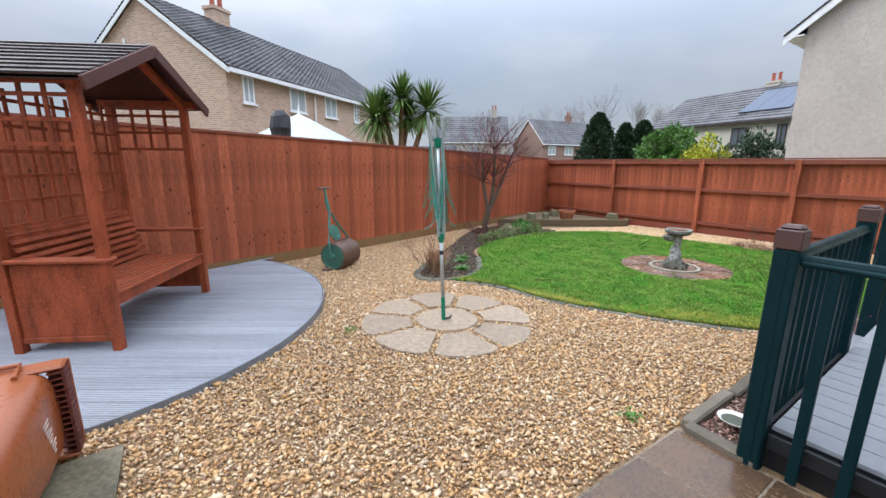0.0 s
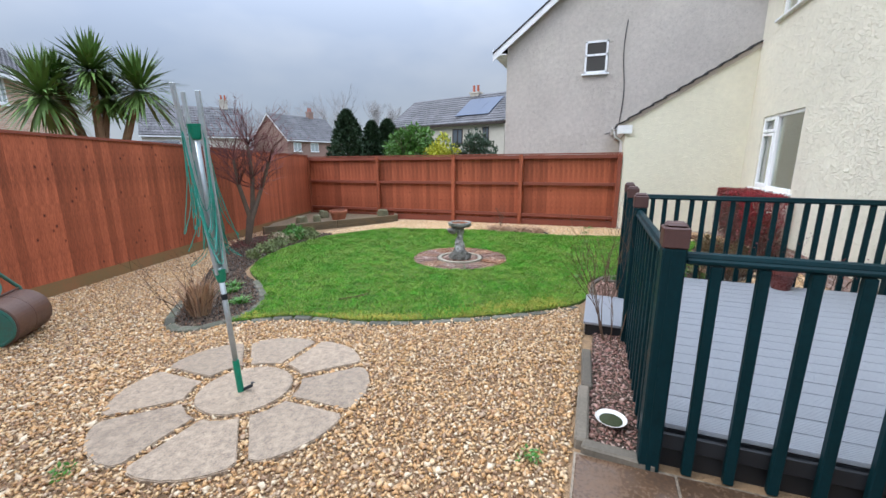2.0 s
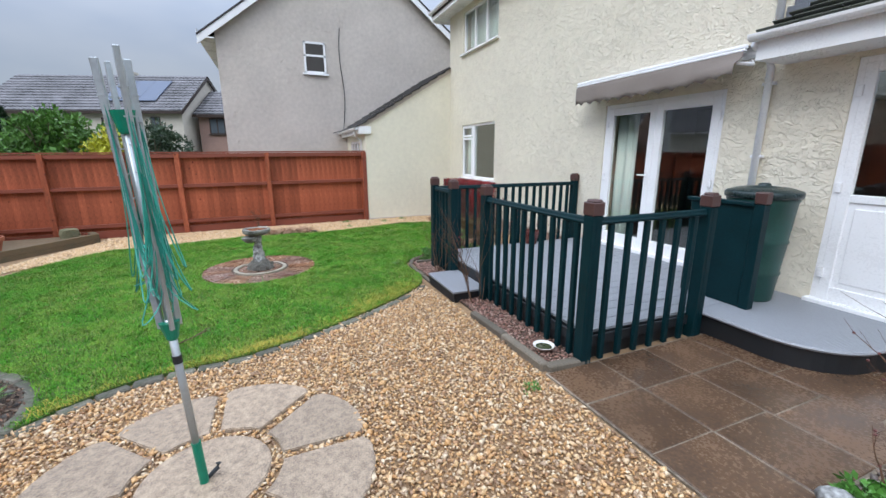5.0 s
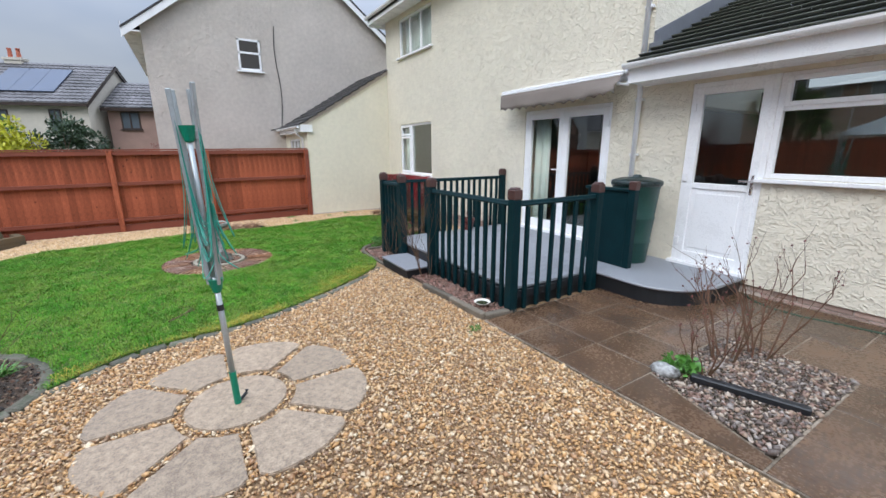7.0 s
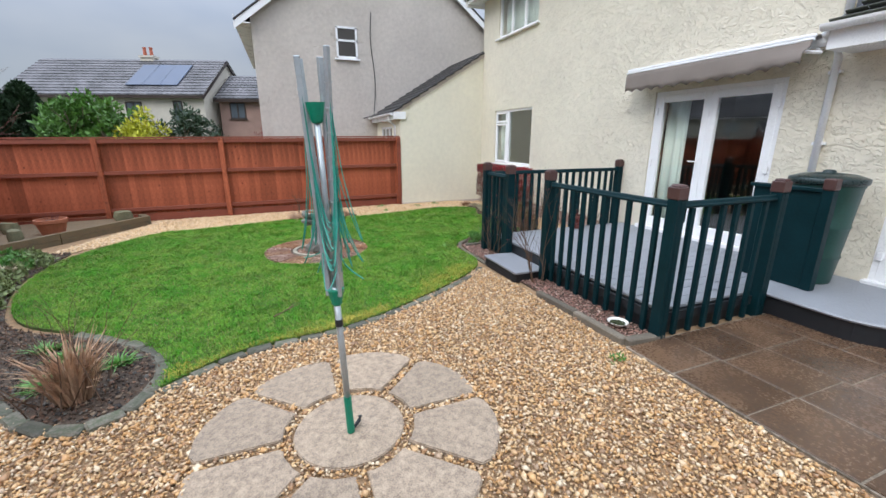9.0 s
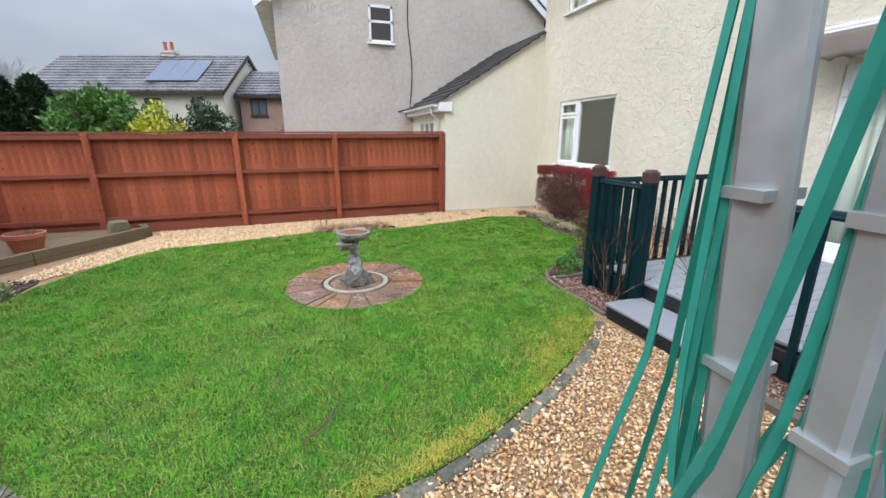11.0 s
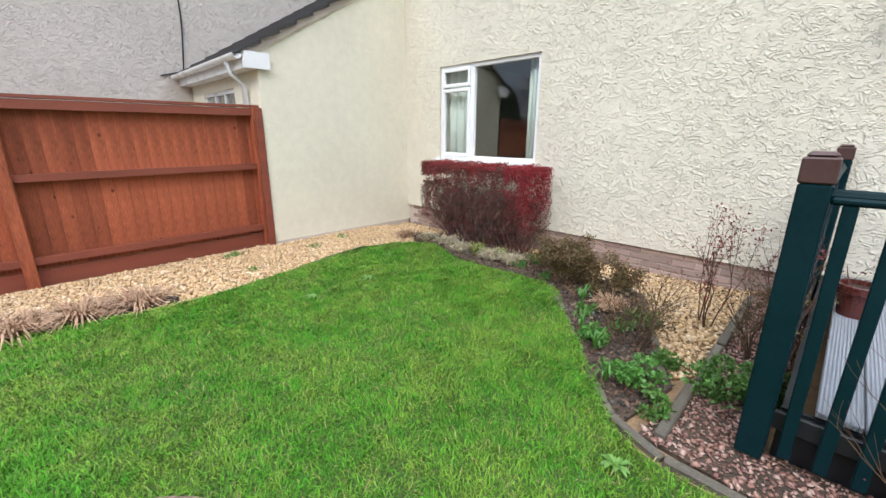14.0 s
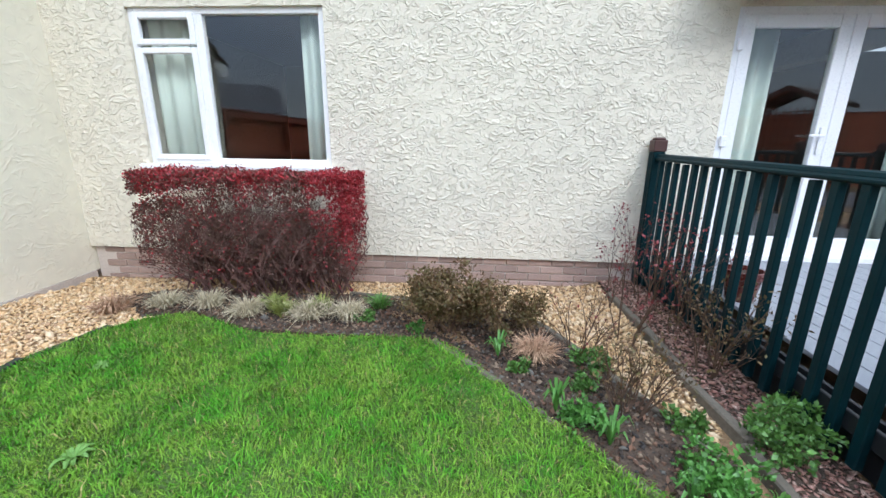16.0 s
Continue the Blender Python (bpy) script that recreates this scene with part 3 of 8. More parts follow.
door = thing("door_2", "white half-glazed upvc back door", "door", (1.8, WALL, DOOR[2]), kind="structure")
a, b, c, d = DOOR
bm = bmesh.new()
box(bm, a, a + 0.055, WALL - 0.10, WALL - 0.01, c, d, 0.005), box(bm, b - 0.055, b, WALL - 0.10, WALL - 0.01, c, d, 0.005)
box(bm, a + 0.055, b - 0.055, WALL - 0.10, WALL - 0.01, d - 0.055, d, 0.005)
part("door_frame", bm, WHITE, door)
part("threshold", boxed(a - 0.02, b + 0.02, WALL - 0.11, WALL + 0.07, c - 0.02, c + 0.045, 0.008), WHITE, door, "white sill board")
leaf = door_leaf(door, a + 0.05, b - 0.05, c + 0.045, d - 0.05, WALL - 0.065, panel_top=1.22, stile=0.085)
handle(leaf, a + 0.09, 1.3, WALL - 0.005, 1)

# ---- plinth of brick under the render ----
plinth = solo("plinth_mortar", boxed(5.7, LEAN_X - 0.11, WALL - 0.26, WALL - 0.042, -0.3, 0.2), MORTAR, "grey mortared brick plinth under the render", "plinth", "structure")
plinth2 = solo("plinth_mortar_kitchen", boxed(-5.0, 1.38, WALL - 0.26, WALL - 0.042, -0.3, 0.2), MORTAR, "grey mortared brick plinth under the kitchen wall", "plinth", "structure")
solo("plinth_back", boxed(1.38, 5.7, WALL - 0.26, WALL - 0.05, -0.3, 0.2), MORTAR, "plain plinth behind the raised deck", "plinth", "structure")
brick_me = mesh_of(boxed(-0.1025, 0.1025, -0.05, 0.0, -0.031, 0.031, 0.004), "brick", PLINTH)
for par, xa, xb in ((plinth, 5.72, LEAN_X - 0.12), (plinth2, -3.0, 1.36)):
    for row in range(5):
        x = xa + (0.1 if row % 2 else 0.0)
        while x + 0.21 < xb:
            piece("brick", brick_me, par, pose(x + 0.105, WALL - 0.028 + random.uniform(-0.002, 0.002), -0.133 + 0.075 * row))
            x += 0.2155

# ---- awning over the French doors ----
CANVAS = mat("faded taupe canvas", (0.25, 0.215, 0.19), 0.9, second=(0.19, 0.16, 0.14), scale=2.5, fine=200, bump=0.0006, bump_scale=400)
awning = thing("awning", "half-closed white cassette awning with a faded scalloped valance", "awning", (4.4, WALL, 2.4))
bm = bmesh.new()
tube(bm, [(2.92, WALL + 0.08, 2.63), (5.37, WALL + 0.08, 2.63)], 0.06, sides=12)
box(bm, 2.92, 5.37, WALL + 0.002, WALL + 0.08, 2.58, 2.68, 0.01)
part("cassette", bm, WHITE, awning, smooth=False)
bm = bmesh.new()
box(bm, 2.96, 5.36, WALL + 0.285, WALL + 0.335, 2.632, 2.672, 0.012)
box(bm, 2.96, 5.36, WALL + 0.30, WALL + 0.345, 2.606, 2.629, 0.006)
part("front_bar", bm, WHITE, awning)
bm = bmesh.new()
n, rows = 140, []
for j, (yy, zz) in enumerate(((0.338, 2.608), (0.345, 2.59), (0.35, 2.55), (0.352, 2.49), (0.354, 2.42), (0.355, None))):
    row = []
    for i in range(n + 1):
        x = 2.97 + 2.38 * i / n
        z = zz if zz is not None else 2.335 + 0.038 * abs(math.sin(i * math.pi / 11 + 0.5 * math.sin(i * 0.05)))
        flap = max(0.0, 1 - (x - 2.97) / 0.9) ** 1.5
        row.append(bm.verts.new((x, WALL + yy + 0.012 * math.sin(i * 0.21) * (zz is None) + 0.10 * flap * (j >= 3), z + 0.045 * flap * max(0, j - 3) * 0.5)))
    rows.append(row)
for q, s in zip(rows, rows[1:]):
    for i in range(n):
        bm.faces.new((q[i], q[i + 1], s[i + 1], s[i]))
bm_top = bmesh.new()
q = [bm_top.verts.new(c) for c in ((2.97, WALL + 0.08, 2.695), (5.35, WALL + 0.08, 2.695), (5.35, WALL + 0.29, 2.662), (2.97, WALL + 0.29, 2.662))]
bm_top.faces.new(q)
part("top_canvas", bm_top, CANVAS, awning, "faded taupe canvas").modifiers.new("thickness", "SOLIDIFY").thickness = 0.003
ob = part("fabric", bm, CANVAS, awning, "faded taupe canvas with a scalloped edge", smooth=True)
ob.modifiers.new("thickness", "SOLIDIFY").thickness = 0.003
for x in (3.05, 5.26):
    bm = bmesh.new()
    tube(bm, [(x, WALL + 0.08, 2.56), (x - 0.1, WALL + 0.2, 2.5), (x, WALL + 0.3, 2.52)], 0.018, sides=6)
    part("arm", bm, WHITE, awning)

# ---- extension roof with gutter ----
ext = thing("extension_roof", "mossy dark slate roof with white gutter over the kitchen", "roof", (0, WALL, 2.6), kind="structure")
bm = bmesh.new()
slope(bm, -5.0, 2.79, WALL + 0.5, 2.69, WALL - 4.4, 4.91, 0.05)
part("roof_deck", bm, LEAD, ext, "grey lead underlay below the slates")
part("fascia", boxed(-5.0, 2.76, WALL + 0.42, WALL + 0.45, 2.475, 2.67), WHITE, ext, "white fascia board")
part("soffit", boxed(-5.0, 2.76, WALL + 0.002, WALL + 0.42, 2.475, 2.495), WHITE, ext, "white soffit board")
part("fascia_end", boxed(2.76, 2.78, WALL + 0.002, WALL + 0.45, 2.475, 2.67), WHITE, ext, "white boxed end")
gutter("gutter", -5.0, 2.81, WALL + 0.51, 2.69, ext, 0.06)
dy, dz = -4.9, 2.22
pitch_len = math.hypot(dy, dz)
ang = math.degrees(math.atan2(dz, -dy))
tile_me = mesh_of(boxed(-0.165, 0.165, -0.02, 0.33, -0.006, 0.006, 0.003), "roof_tile", MOSSY)
half_tile_me = mesh_of(boxed(-0.081, 0.081, -0.02, 0.33, -0.006, 0.006, 0.003), "half_tile", MOSSY)
for row in range(12):
    s = 0.0 + row * 0.235
    y, z = WALL + 0.52 + dy / pitch_len * s, 2.71 + dz / pitch_len * s
    n = 24
    for i in range(n):
        x = 2.60 - 0.333 * i - (0.166 if row % 2 else 0.0)
        if -5 < x < 2.95:
            piece("roof_tile", tile_me, ext, pose(x, y, z + random.uniform(0, 0.004), -ang - 2.2, random.uniform(-0.5, 0.5), 180))
    if row % 2:
        piece("half_tile", half_tile_me, ext, pose(2.684, y, z, -ang - 2.2, 0, 180))
bm = bmesh.new()
slope(bm, 2.772, 2.797, WALL - 0.01, 3.13, WALL - 3.0, 3.13 + 2.99 * 2.22 / 4.9, 0.26)
box(bm, 2.66, 2.84, WALL + 0.004, WALL + 0.02, 2.80, 2.99, 0.004)
part("flashing", bm, LEAD, ext, "stepped grey lead flashing")

pipe = thing("downpipe", "white plastic downpipe on the cream wall", "downpipe", (2.93, WALL, 0.28), kind="structure")
bm = bmesh.new()
tube(bm, [(2.87, WALL + 0.05, 0.3), (2.87, WALL + 0.05, 2.46), (2.86, WALL + 0.12, 2.53), (2.80, WALL + 0.46, 2.62)], 0.034, sides=10)
part("lower_pipe", bm, WHITE, pipe, smooth=True)
bm = bmesh.new()
tube(bm, [(2.875, WALL + 0.05, 2.78), (2.875, WALL + 0.05, 5.0), (2.875, WALL + 0.4, 5.25)], 0.034, sides=10)
part("upper_pipe", bm, WHITE, pipe, smooth=True)
for z in (1.6, 2.3, 3.4, 4.4):
    part("bracket", boxed(2.815, 2.925, WALL + 0.004, WALL + 0.06, z, z + 0.03, 0.004), WHITE, pipe)

# ---- lean-to at the end of the garden ----
lean = thing("lean_to", "smooth cream lean-to with a tiled verge and white eave", "outbuilding", (LEAN_X + 1, -1, -0.2), kind="structure")
bm = bmesh.new()
x0, x1 = LEAN_X - 0.1, LEAN_X + 0.1
prof = [(WALL - 0.3, -0.06), (0.46, -0.06), (0.46, 2.36), (WALL - 0.3, 4.02)]
lo = [bm.verts.new((x0, y, z)) for y, z in prof]
hi = [bm.verts.new((x1, y, z)) for y, z in prof]
for i in range(4):
    bm.faces.new((lo[i], lo[(i + 1) % 4], hi[(i + 1) % 4], hi[i]))
bm.faces.new(lo[::-1]), bm.faces.new(hi)
bmesh.ops.recalc_face_normals(bm, faces=bm.faces)
part("gable_wall", bm, SMOOTHCREAM, lean, "smooth cream render")
part("footing", boxed(x0 - 0.012, x1, WALL, 0.465, -0.5, -0.062), MORTAR, lean, "bare grey footing")
bm = bmesh.new()
pierced_wall(bm, x1, 13.9, -0.5, 2.2, 0.46, 0.3, [(11.9, 13.3, 1.0, 2.0)])
part("front_wall", bm, SMOOTHCREAM, lean)
bm = bmesh.new()
for xx in (11.9, 12.35, 12.8, 13.25):
    box(bm, xx, xx + 0.05, 0.38, 0.44, 1.0, 2.0)
box(bm, 11.95, 13.25, 0.38, 0.44, 1.0, 1.05), box(bm, 11.95, 13.25, 0.38, 0.44, 1.95, 2.0), box(bm, 11.95, 13.25, 0.38, 0.43, 1.62, 1.66)
part("window_frame", bm, WHITE, lean)
part("pane", boxed(11.9, 13.3, 0.4, 0.41, 1.0, 2.0), GLASS, lean)
part("fascia", boxed(LEAN_X - 0.14, 13.9, 0.62, 0.64, 2.155, 2.33), WHITE, lean, "white fascia")
part("soffit", boxed(LEAN_X - 0.14, 13.9, 0.47, 0.62, 2.155, 2.175), WHITE, lean)
part("box_end", boxed(LEAN_X - 0.165, LEAN_X - 0.14, 0.32, 0.63, 2.155, 2.345, 0.004), WHITE, lean, "white boxed eave end")
gutter("gutter", LEAN_X - 0.14, 13.9, 0.70, 2.31, lean, 0.06)
bm = bmesh.new()
tube(bm, [(11.35, 0.70, 2.26), (11.35, 0.66, 2.12), (11.35, 0.52, 2.0), (11.35, 0.52, -0.2)], 0.034, sides=10)
part("downpipe", bm, WHITE, lean, "white downpipe", smooth=True)
n = 12
for k in range(n):
    bm = bmesh.new()
    t0, t1 = k / n, (k + 1) / n
    ya, yb = 0.68 + (WALL - 0.3 - 0.68) * t0, 0.68 + (WALL - 0.3 - 0.68) * t1
    za, zb = 2.33 + 1.77 * t0, 2.33 + 1.77 * t1
    j = random.uniform(-0.01, 0.01)
    slope(bm, LEAN_X - 0.17 + j, 13.9, ya, za + 0.035, yb - 0.03, zb + 0.01, 0.035)
    part("tile_course", bm, ROOFTILE, lean)
bm = bmesh.new()
slope(bm, LEAN_X - 0.13, LEAN_X - 0.102, 0.64, 2.345, WALL - 0.3, 4.08, 0.1)
part("verge", bm, MORTAR, lean, "mortared verge")

# ---- neighbour's grey gable ----
nb = thing("neighbour_house", "grey roughcast two-storey gable end with white bargeboards", "house", (16, 0.4, -0.5))
NX = 13.9
ridge_y, half, eave_z, ridge_z = 0.15, 3.8, 5.05, 8.0
bm = bmesh.new()
prof = [(ridge_y - half, -0.5), (ridge_y + half, -0.5), (ridge_y + half, eave_z), (ridge_y, ridge_z), (ridge_y - half, eave_z)]
lo = [bm.verts.new((NX, y, z)) for y, z in prof]
hi = [bm.verts.new((NX + 8, y, z)) for y, z in prof]
for i in range(5):
    bm.faces.new((lo[i], lo[(i + 1) % 5], hi[(i + 1) % 5], hi[i]))
bm.faces.new(lo[::-1]), bm.faces.new(hi)
bmesh.ops.recalc_face_normals(bm, faces=bm.faces)
part("wall", bm, GREYRENDER, nb, "grey roughcast render")
for sgn in (1, -1):
    bm = bmesh.new()
    run = half + 0.42
    drop = (ridge_z - eave_z) / half
    slope(bm, NX - 0.22, NX + 8.2, ridge_y + sgn * run, ridge_z - drop * run + 0.12, ridge_y, ridge_z + 0.12, 0.05)
    part("roof_slope", bm, ROOFTILE, nb)
    bm = bmesh.new()
    slope(bm, NX - 0.2, NX - 0.17, ridge_y + sgn * run, ridge_z - drop * run + 0.06, ridge_y, ridge_z + 0.06, 0.2)
    part("bargeboard", bm, WHITE, nb, "white bargeboard")
    part("soffit", boxed(NX - 0.2, NX + 8, ridge_y + sgn * half, ridge_y + sgn * (run - 0.02), eave_z - 0.3, eave_z - 0.27), WHITE, nb)
    part("fascia", boxed(NX - 0.2, NX + 8, ridge_y + sgn * (run - 0.02), ridge_y + sgn * run, eave_z - 0.3, eave_z - 0.1), WHITE, nb)
bm = bmesh.new()
a, b, c, d = 0.98, 1.62, 4.05, 4.94
for q in ((a, a + 0.06, c, d), (b - 0.06, b, c, d), (a, b, c, c + 0.06), (a, b, d - 0.06, d), (a, b, 4.52, 4.58)):
    box(bm, NX - 0.03, NX - 0.003, q[0], q[1], q[2], q[3], 0.004)
w = part("window", bm, WHITE, nb, "small white landing window")
# opaque pane painted with the darkness of the room behind
part("pane", boxed(NX - 0.015, NX - 0.005, a + 0.03, b - 0.03, c + 0.03, d - 0.03), ROOMSHADE, w)
part("sill", boxed(NX - 0.08, NX - 0.003, a - 0.06, b + 0.06, c - 0.05, c - 0.004), WHITE, w)
bm = bmesh.new()
tube(bm, [(NX - 0.015, 0.52 + 0.05 * math.sin(k * 0.7), 5.4 - k * 0.3) for k in range(11)] + [(NX - 0.02, 0.9, 2.3)], 0.012, sides=5)
part("cable", bm, BLACKEDGE, nb, "black cable down the wall")

# ---- fences ----
def fence_top(x):
    return 2.02 - 0.0265 * x


def left_y(x):
    return 6.3 + 0.31 * x


FANG = math.degrees(math.atan(0.31))
side_fence = thing("fence_side", "red-brown closeboard fence with a gravel board", "fence", (4, left_y(4), -0.1), kind="structure")
ux, uy = math.cos(radians(FANG)), math.sin(radians(FANG))
board_me = {}


def board_mesh(h, w=0.136):
    """A feather-edge board, thick on one edge, of height h."""
    key = round(h, 2)
    if key not in board_me:
        bm = bmesh.new()
        pr = [(-w / 2, 0.0), (w / 2, 0.0), (w / 2, -0.018), (-w / 2, -0.007)]
        lo = [bm.verts.new((x, y, 0)) for x, y in pr]
        hi = [bm.verts.new((x, y, key)) for x, y in pr]
        for i in range(4):
            bm.faces.new((lo[i], lo[(i + 1) % 4], hi[(i + 1) % 4], hi[i]))
        bm.faces.new(lo[::-1]), bm.faces.new(hi)
        bmesh.ops.recalc_face_normals(bm, faces=bm.faces)
        board_me[key] = mesh_of(bm, "board", FENCE)
    return board_me[key]


s = -5.2
while s < 11.55:
    x, y = s * ux, 6.3 + s * uy
    g = grade(x, y)
    h = fence_top(x) - g - 0.19
    piece("board", board_mesh(h), side_fence, pose(x, y - 0.02, g + 0.16, 0, random.uniform(-0.15, 0.15), FANG + 4))
    s += 0.122
xa, xb = -5.0, LEAN_X


def along(bm, x0, x1, off0, off1, za0, za1, zb0, zb1):
    """A bar along the side fence from x0 to x1, off its line, between heights at both ends."""
    nx, ny = -uy, ux
    vs = []
    for x, lo_z, hi_z in ((x0, za0, za1), (x1, zb0, zb1)):
        for off in (off0, off1):
            for z in (lo_z, hi_z):
                vs.append(bm.verts.new((x + nx * off, left_y(x) + ny * off, z)))
    for f in ((0, 1, 3, 2), (4, 6, 7, 5), (0, 4, 5, 1), (2, 3, 7, 6), (1, 5, 7, 3), (0, 2, 6, 4)):
        bm.faces.new([vs[i] for i in f])
    bmesh.ops.recalc_face_normals(bm, faces=bm.faces)


bm = bmesh.new()
along(bm, xa, xb, -0.055, 0.05, fence_top(xa) - 0.035, fence_top(xa), fence_top(xb) - 0.035, fence_top(xb))
part("capping_rail", bm, FENCECAP, side_fence, "dark red-brown capping")
n = 7
for k in range(n):
    p, q = xa + (xb - xa) * k / n, xa + (xb - xa) * (k + 1) / n - 0.01
    bm = bmesh.new()
    gp, gq = grade(p, left_y(p)), grade(q, left_y(q))
    along(bm, p, q, -0.03, 0.0, gp - 0.05, gp + 0.16, gq - 0.05, gq + 0.16)
    part("gravel_board", bm, GRAVELBOARD, side_fence)
bm = bmesh.new()
for k in range(6):
    x = xa + 0.4 + k * 3.1
    along(bm, x, x + 0.1, 0.004, 0.1, -0.4, fence_top(x) - 0.05, -0.4, fence_top(x) - 0.05)
part("rear_post", bm, FENCECAP, side_fence)

back_fence = thing("fence_back", "red-brown closeboard fence with posts and rails facing the garden", "fence", (LEAN_X, 5, -0.1), kind="structure")


def back_top(y):
    return 1.74 - 0.007 * y


y = 0.54
while y < 9.85:
    g = grade(LEAN_X, y)
    h = back_top(y) - g - 0.2
    piece("board", board_mesh(h), back_fence, pose(LEAN_X + 0.065 + random.uniform(0, 0.004), y, g + 0.16, 0, 0, 94))
    y += 0.122
bm = bmesh.new()


def cross(bm, x0, x1, y0, y1, lo_f, hi_f, bev=0.0):
    vs = []
    for y in (y0, y1):
        for x in (x0, x1):
            for z in (lo_f(y), hi_f(y)):
                vs.append(bm.verts.new((x, y, z)))
    for f in ((0, 1, 3, 2), (4, 6, 7, 5), (0, 4, 5, 1), (2, 3, 7, 6), (1, 5, 7, 3), (0, 2, 6, 4)):
        bm.faces.new([vs[i] for i in f])
    bmesh.ops.recalc_face_normals(bm, faces=bm.faces)


cross(bm, LEAN_X - 0.03, LEAN_X + 0.09, 0.47, 9.8, lambda y: back_top(y) - 0.03, lambda y: back_top(y))
part("capping_rail", bm, FENCECAP, back_fence, "dark red-brown capping")
POSTS = [0.52, 2.88, 4.76, 7.16, 9.7]
for p, q in zip(POSTS, POSTS[1:]):
    for rail, (lo_h, hi_h) in enumerate(((-0.13, -0.04), (-0.80, -0.73), (-1.62, -1.55))):
        bm = bmesh.new()
        cross(bm, LEAN_X - 0.02, LEAN_X + 0.045, p + 0.05, q - 0.05, lambda y: back_top(y) + lo_h, lambda y: back_top(y) + hi_h)
        part("rail", bm, FENCECAP, back_fence)
    bm = bmesh.new()
    cross(bm, LEAN_X + 0.03, LEAN_X + 0.06, p + 0.05, q - 0.05, lambda y: grade(LEAN_X, y) - 0.05, lambda y: grade(LEAN_X, y) + 0.16)
    part("gravel_board", bm, FENCECAP, back_fence)
for p in POSTS:
    part("post", boxed(LEAN_X - 0.05, LEAN_X + 0.05, p - 0.05, p + 0.05, -0.5, back_top(p) - 0.035, 0.005), FENCE, back_fence)
solo("fence_end_stile", boxed(LEAN_X - 0.125, LEAN_X - 0.09, 0.47, 0.56, -0.15, 1.7, 0.004), FENCECAP, "red-brown timber stile at the fence end", "post", "structure")
solo("wall_west", boxed(-5.3, -5.1, WALL, 4.8, -0.3, 2.0), CREAM, "plain garden wall closing the west side", "wall", "structure")

# ---- raised deck with railing ----
deck = thing("deck_main", "raised grey grooved composite deck with black sides", "deck", (4.1, -0.7, 0), kind="structure")
fr = bmesh.new()
box(fr, 2.46, 5.53, 0.53, 0.55, 0.0, 0.25), box(fr, 5.51, 5.53, WALL + 0.01, 0.53, 0.0, 0.25), box(fr, 2.46, 2.48, -0.8, 0.53, 0.0, 0.25)
part("skirt", fr, BLACKEDGE, deck, "black deck skirt")
me = mesh_of(boxed(-0.072, 0.072, -1.235, 1.235, -0.024, 0, 0.003), "deck_board", DECKGREY)
BOARDX = ribbed("grey grooved deck board", (0.31, 0.33, 0.36), 0.0145, "X", 0.005)
me.materials[0] = BOARDX
x = 2.532
while x < 5.46:
    piece("deck_board", me, deck, pose(x, -0.69, DECK_Z + random.uniform(-0.001, 0.001)))
    x += 0.1485
# lower porch landing with a rounded corner
porch = thing("deck_porch", "low grey deck landing with a rounded corner by the back door", "deck", (1.95, -1.3, 0), kind="structure")
outline = [(2.457, WALL + 0.015), (2.457, -0.70)]
outline += [(1.95 - 0.5 * math.sin(a * math.pi / 20) - 0.05, -1.2 + 0.5 * math.cos(a * math.pi / 20)) for a in range(0, 11)]
outline += [(1.36, -1.3), (1.36, WALL + 0.015)]
bm = bmesh.new()
prism(bm, outline, DECK_Z - 0.03, DECK_Z - 0.002)
part("landing_board", bm, BOARDX, porch)
inner = [(1.93 + (x - 1.93) * 0.965, -1.32 + (y + 1.32) * 0.955) for x, y in outline]
bm = bmesh.new()
prism(bm, inner, 0.0, DECK_Z - 0.032)
part("landing_skirt", bm, BLACKEDGE, porch, "black curved skirt")
bm = bmesh.new()
for k in range(len(outline) - 3):
    p, q = outline[k + 1], outline[k + 2]
    tube(bm, [(p[0], p[1], DECK_Z - 0.012), (q[0], q[1], DECK_Z - 0.012)], 0.014, sides=6)
part("nosing", bm, DECKSMOOTH, porch, "grey rounded nosing")
# garden step
step = thing("deck_step", "grey deck board step with black risers", "step", (4.45, 0.7, 0), kind="structure")
part("tread", boxed(4.06, 4.88, 0.56, 0.98, 0.115, 0.14, 0.004), DECKSMOOTH, step)
part("riser", boxed(4.08, 4.86, 0.58, 0.96, -0.05, 0.113), BLACKEDGE, step, "black riser")
bm = bmesh.new()
for z in (0.02, 0.05, 0.08):
    box(bm, 4.07, 4.87, 0.955, 0.968, z, z + 0.016)
part("riser_groove", bm, BLACKEDGE, step)

railing = thing("deck_railing", "dark green painted railing with brown-capped posts round the deck", "railing", (4.1, -0.7, 0))
CORNERS = {"p": (2.41, 0.6), "d": (4.02, 0.61), "b": (4.91, 0.61), "a": (5.60, 0.6), "c": (5.58, -1.87), "q": (2.42, -0.64)}
post_bm = bmesh.new()
box(post_bm, -0.05, 0.05, -0.05, 0.05, 0, 1.2, 0.008)
for sx in (-1, 1):
    box(post_bm, sx * 0.051, sx * 0.053, -0.012, 0.012, 0.02, 1.19)
post_me = mesh_of(post_bm, "post", GREEN)
cap_bm = bmesh.new()
box(cap_bm, -0.054, 0.054, -0.054, 0.054, 1.2, 1.295, 0.006)
box(cap_bm, -0.045, 0.045, -0.045, 0.045, 1.29, 1.315, 0.012)
cap_me = mesh_of(cap_bm, "post_cap", BROWNCAP)
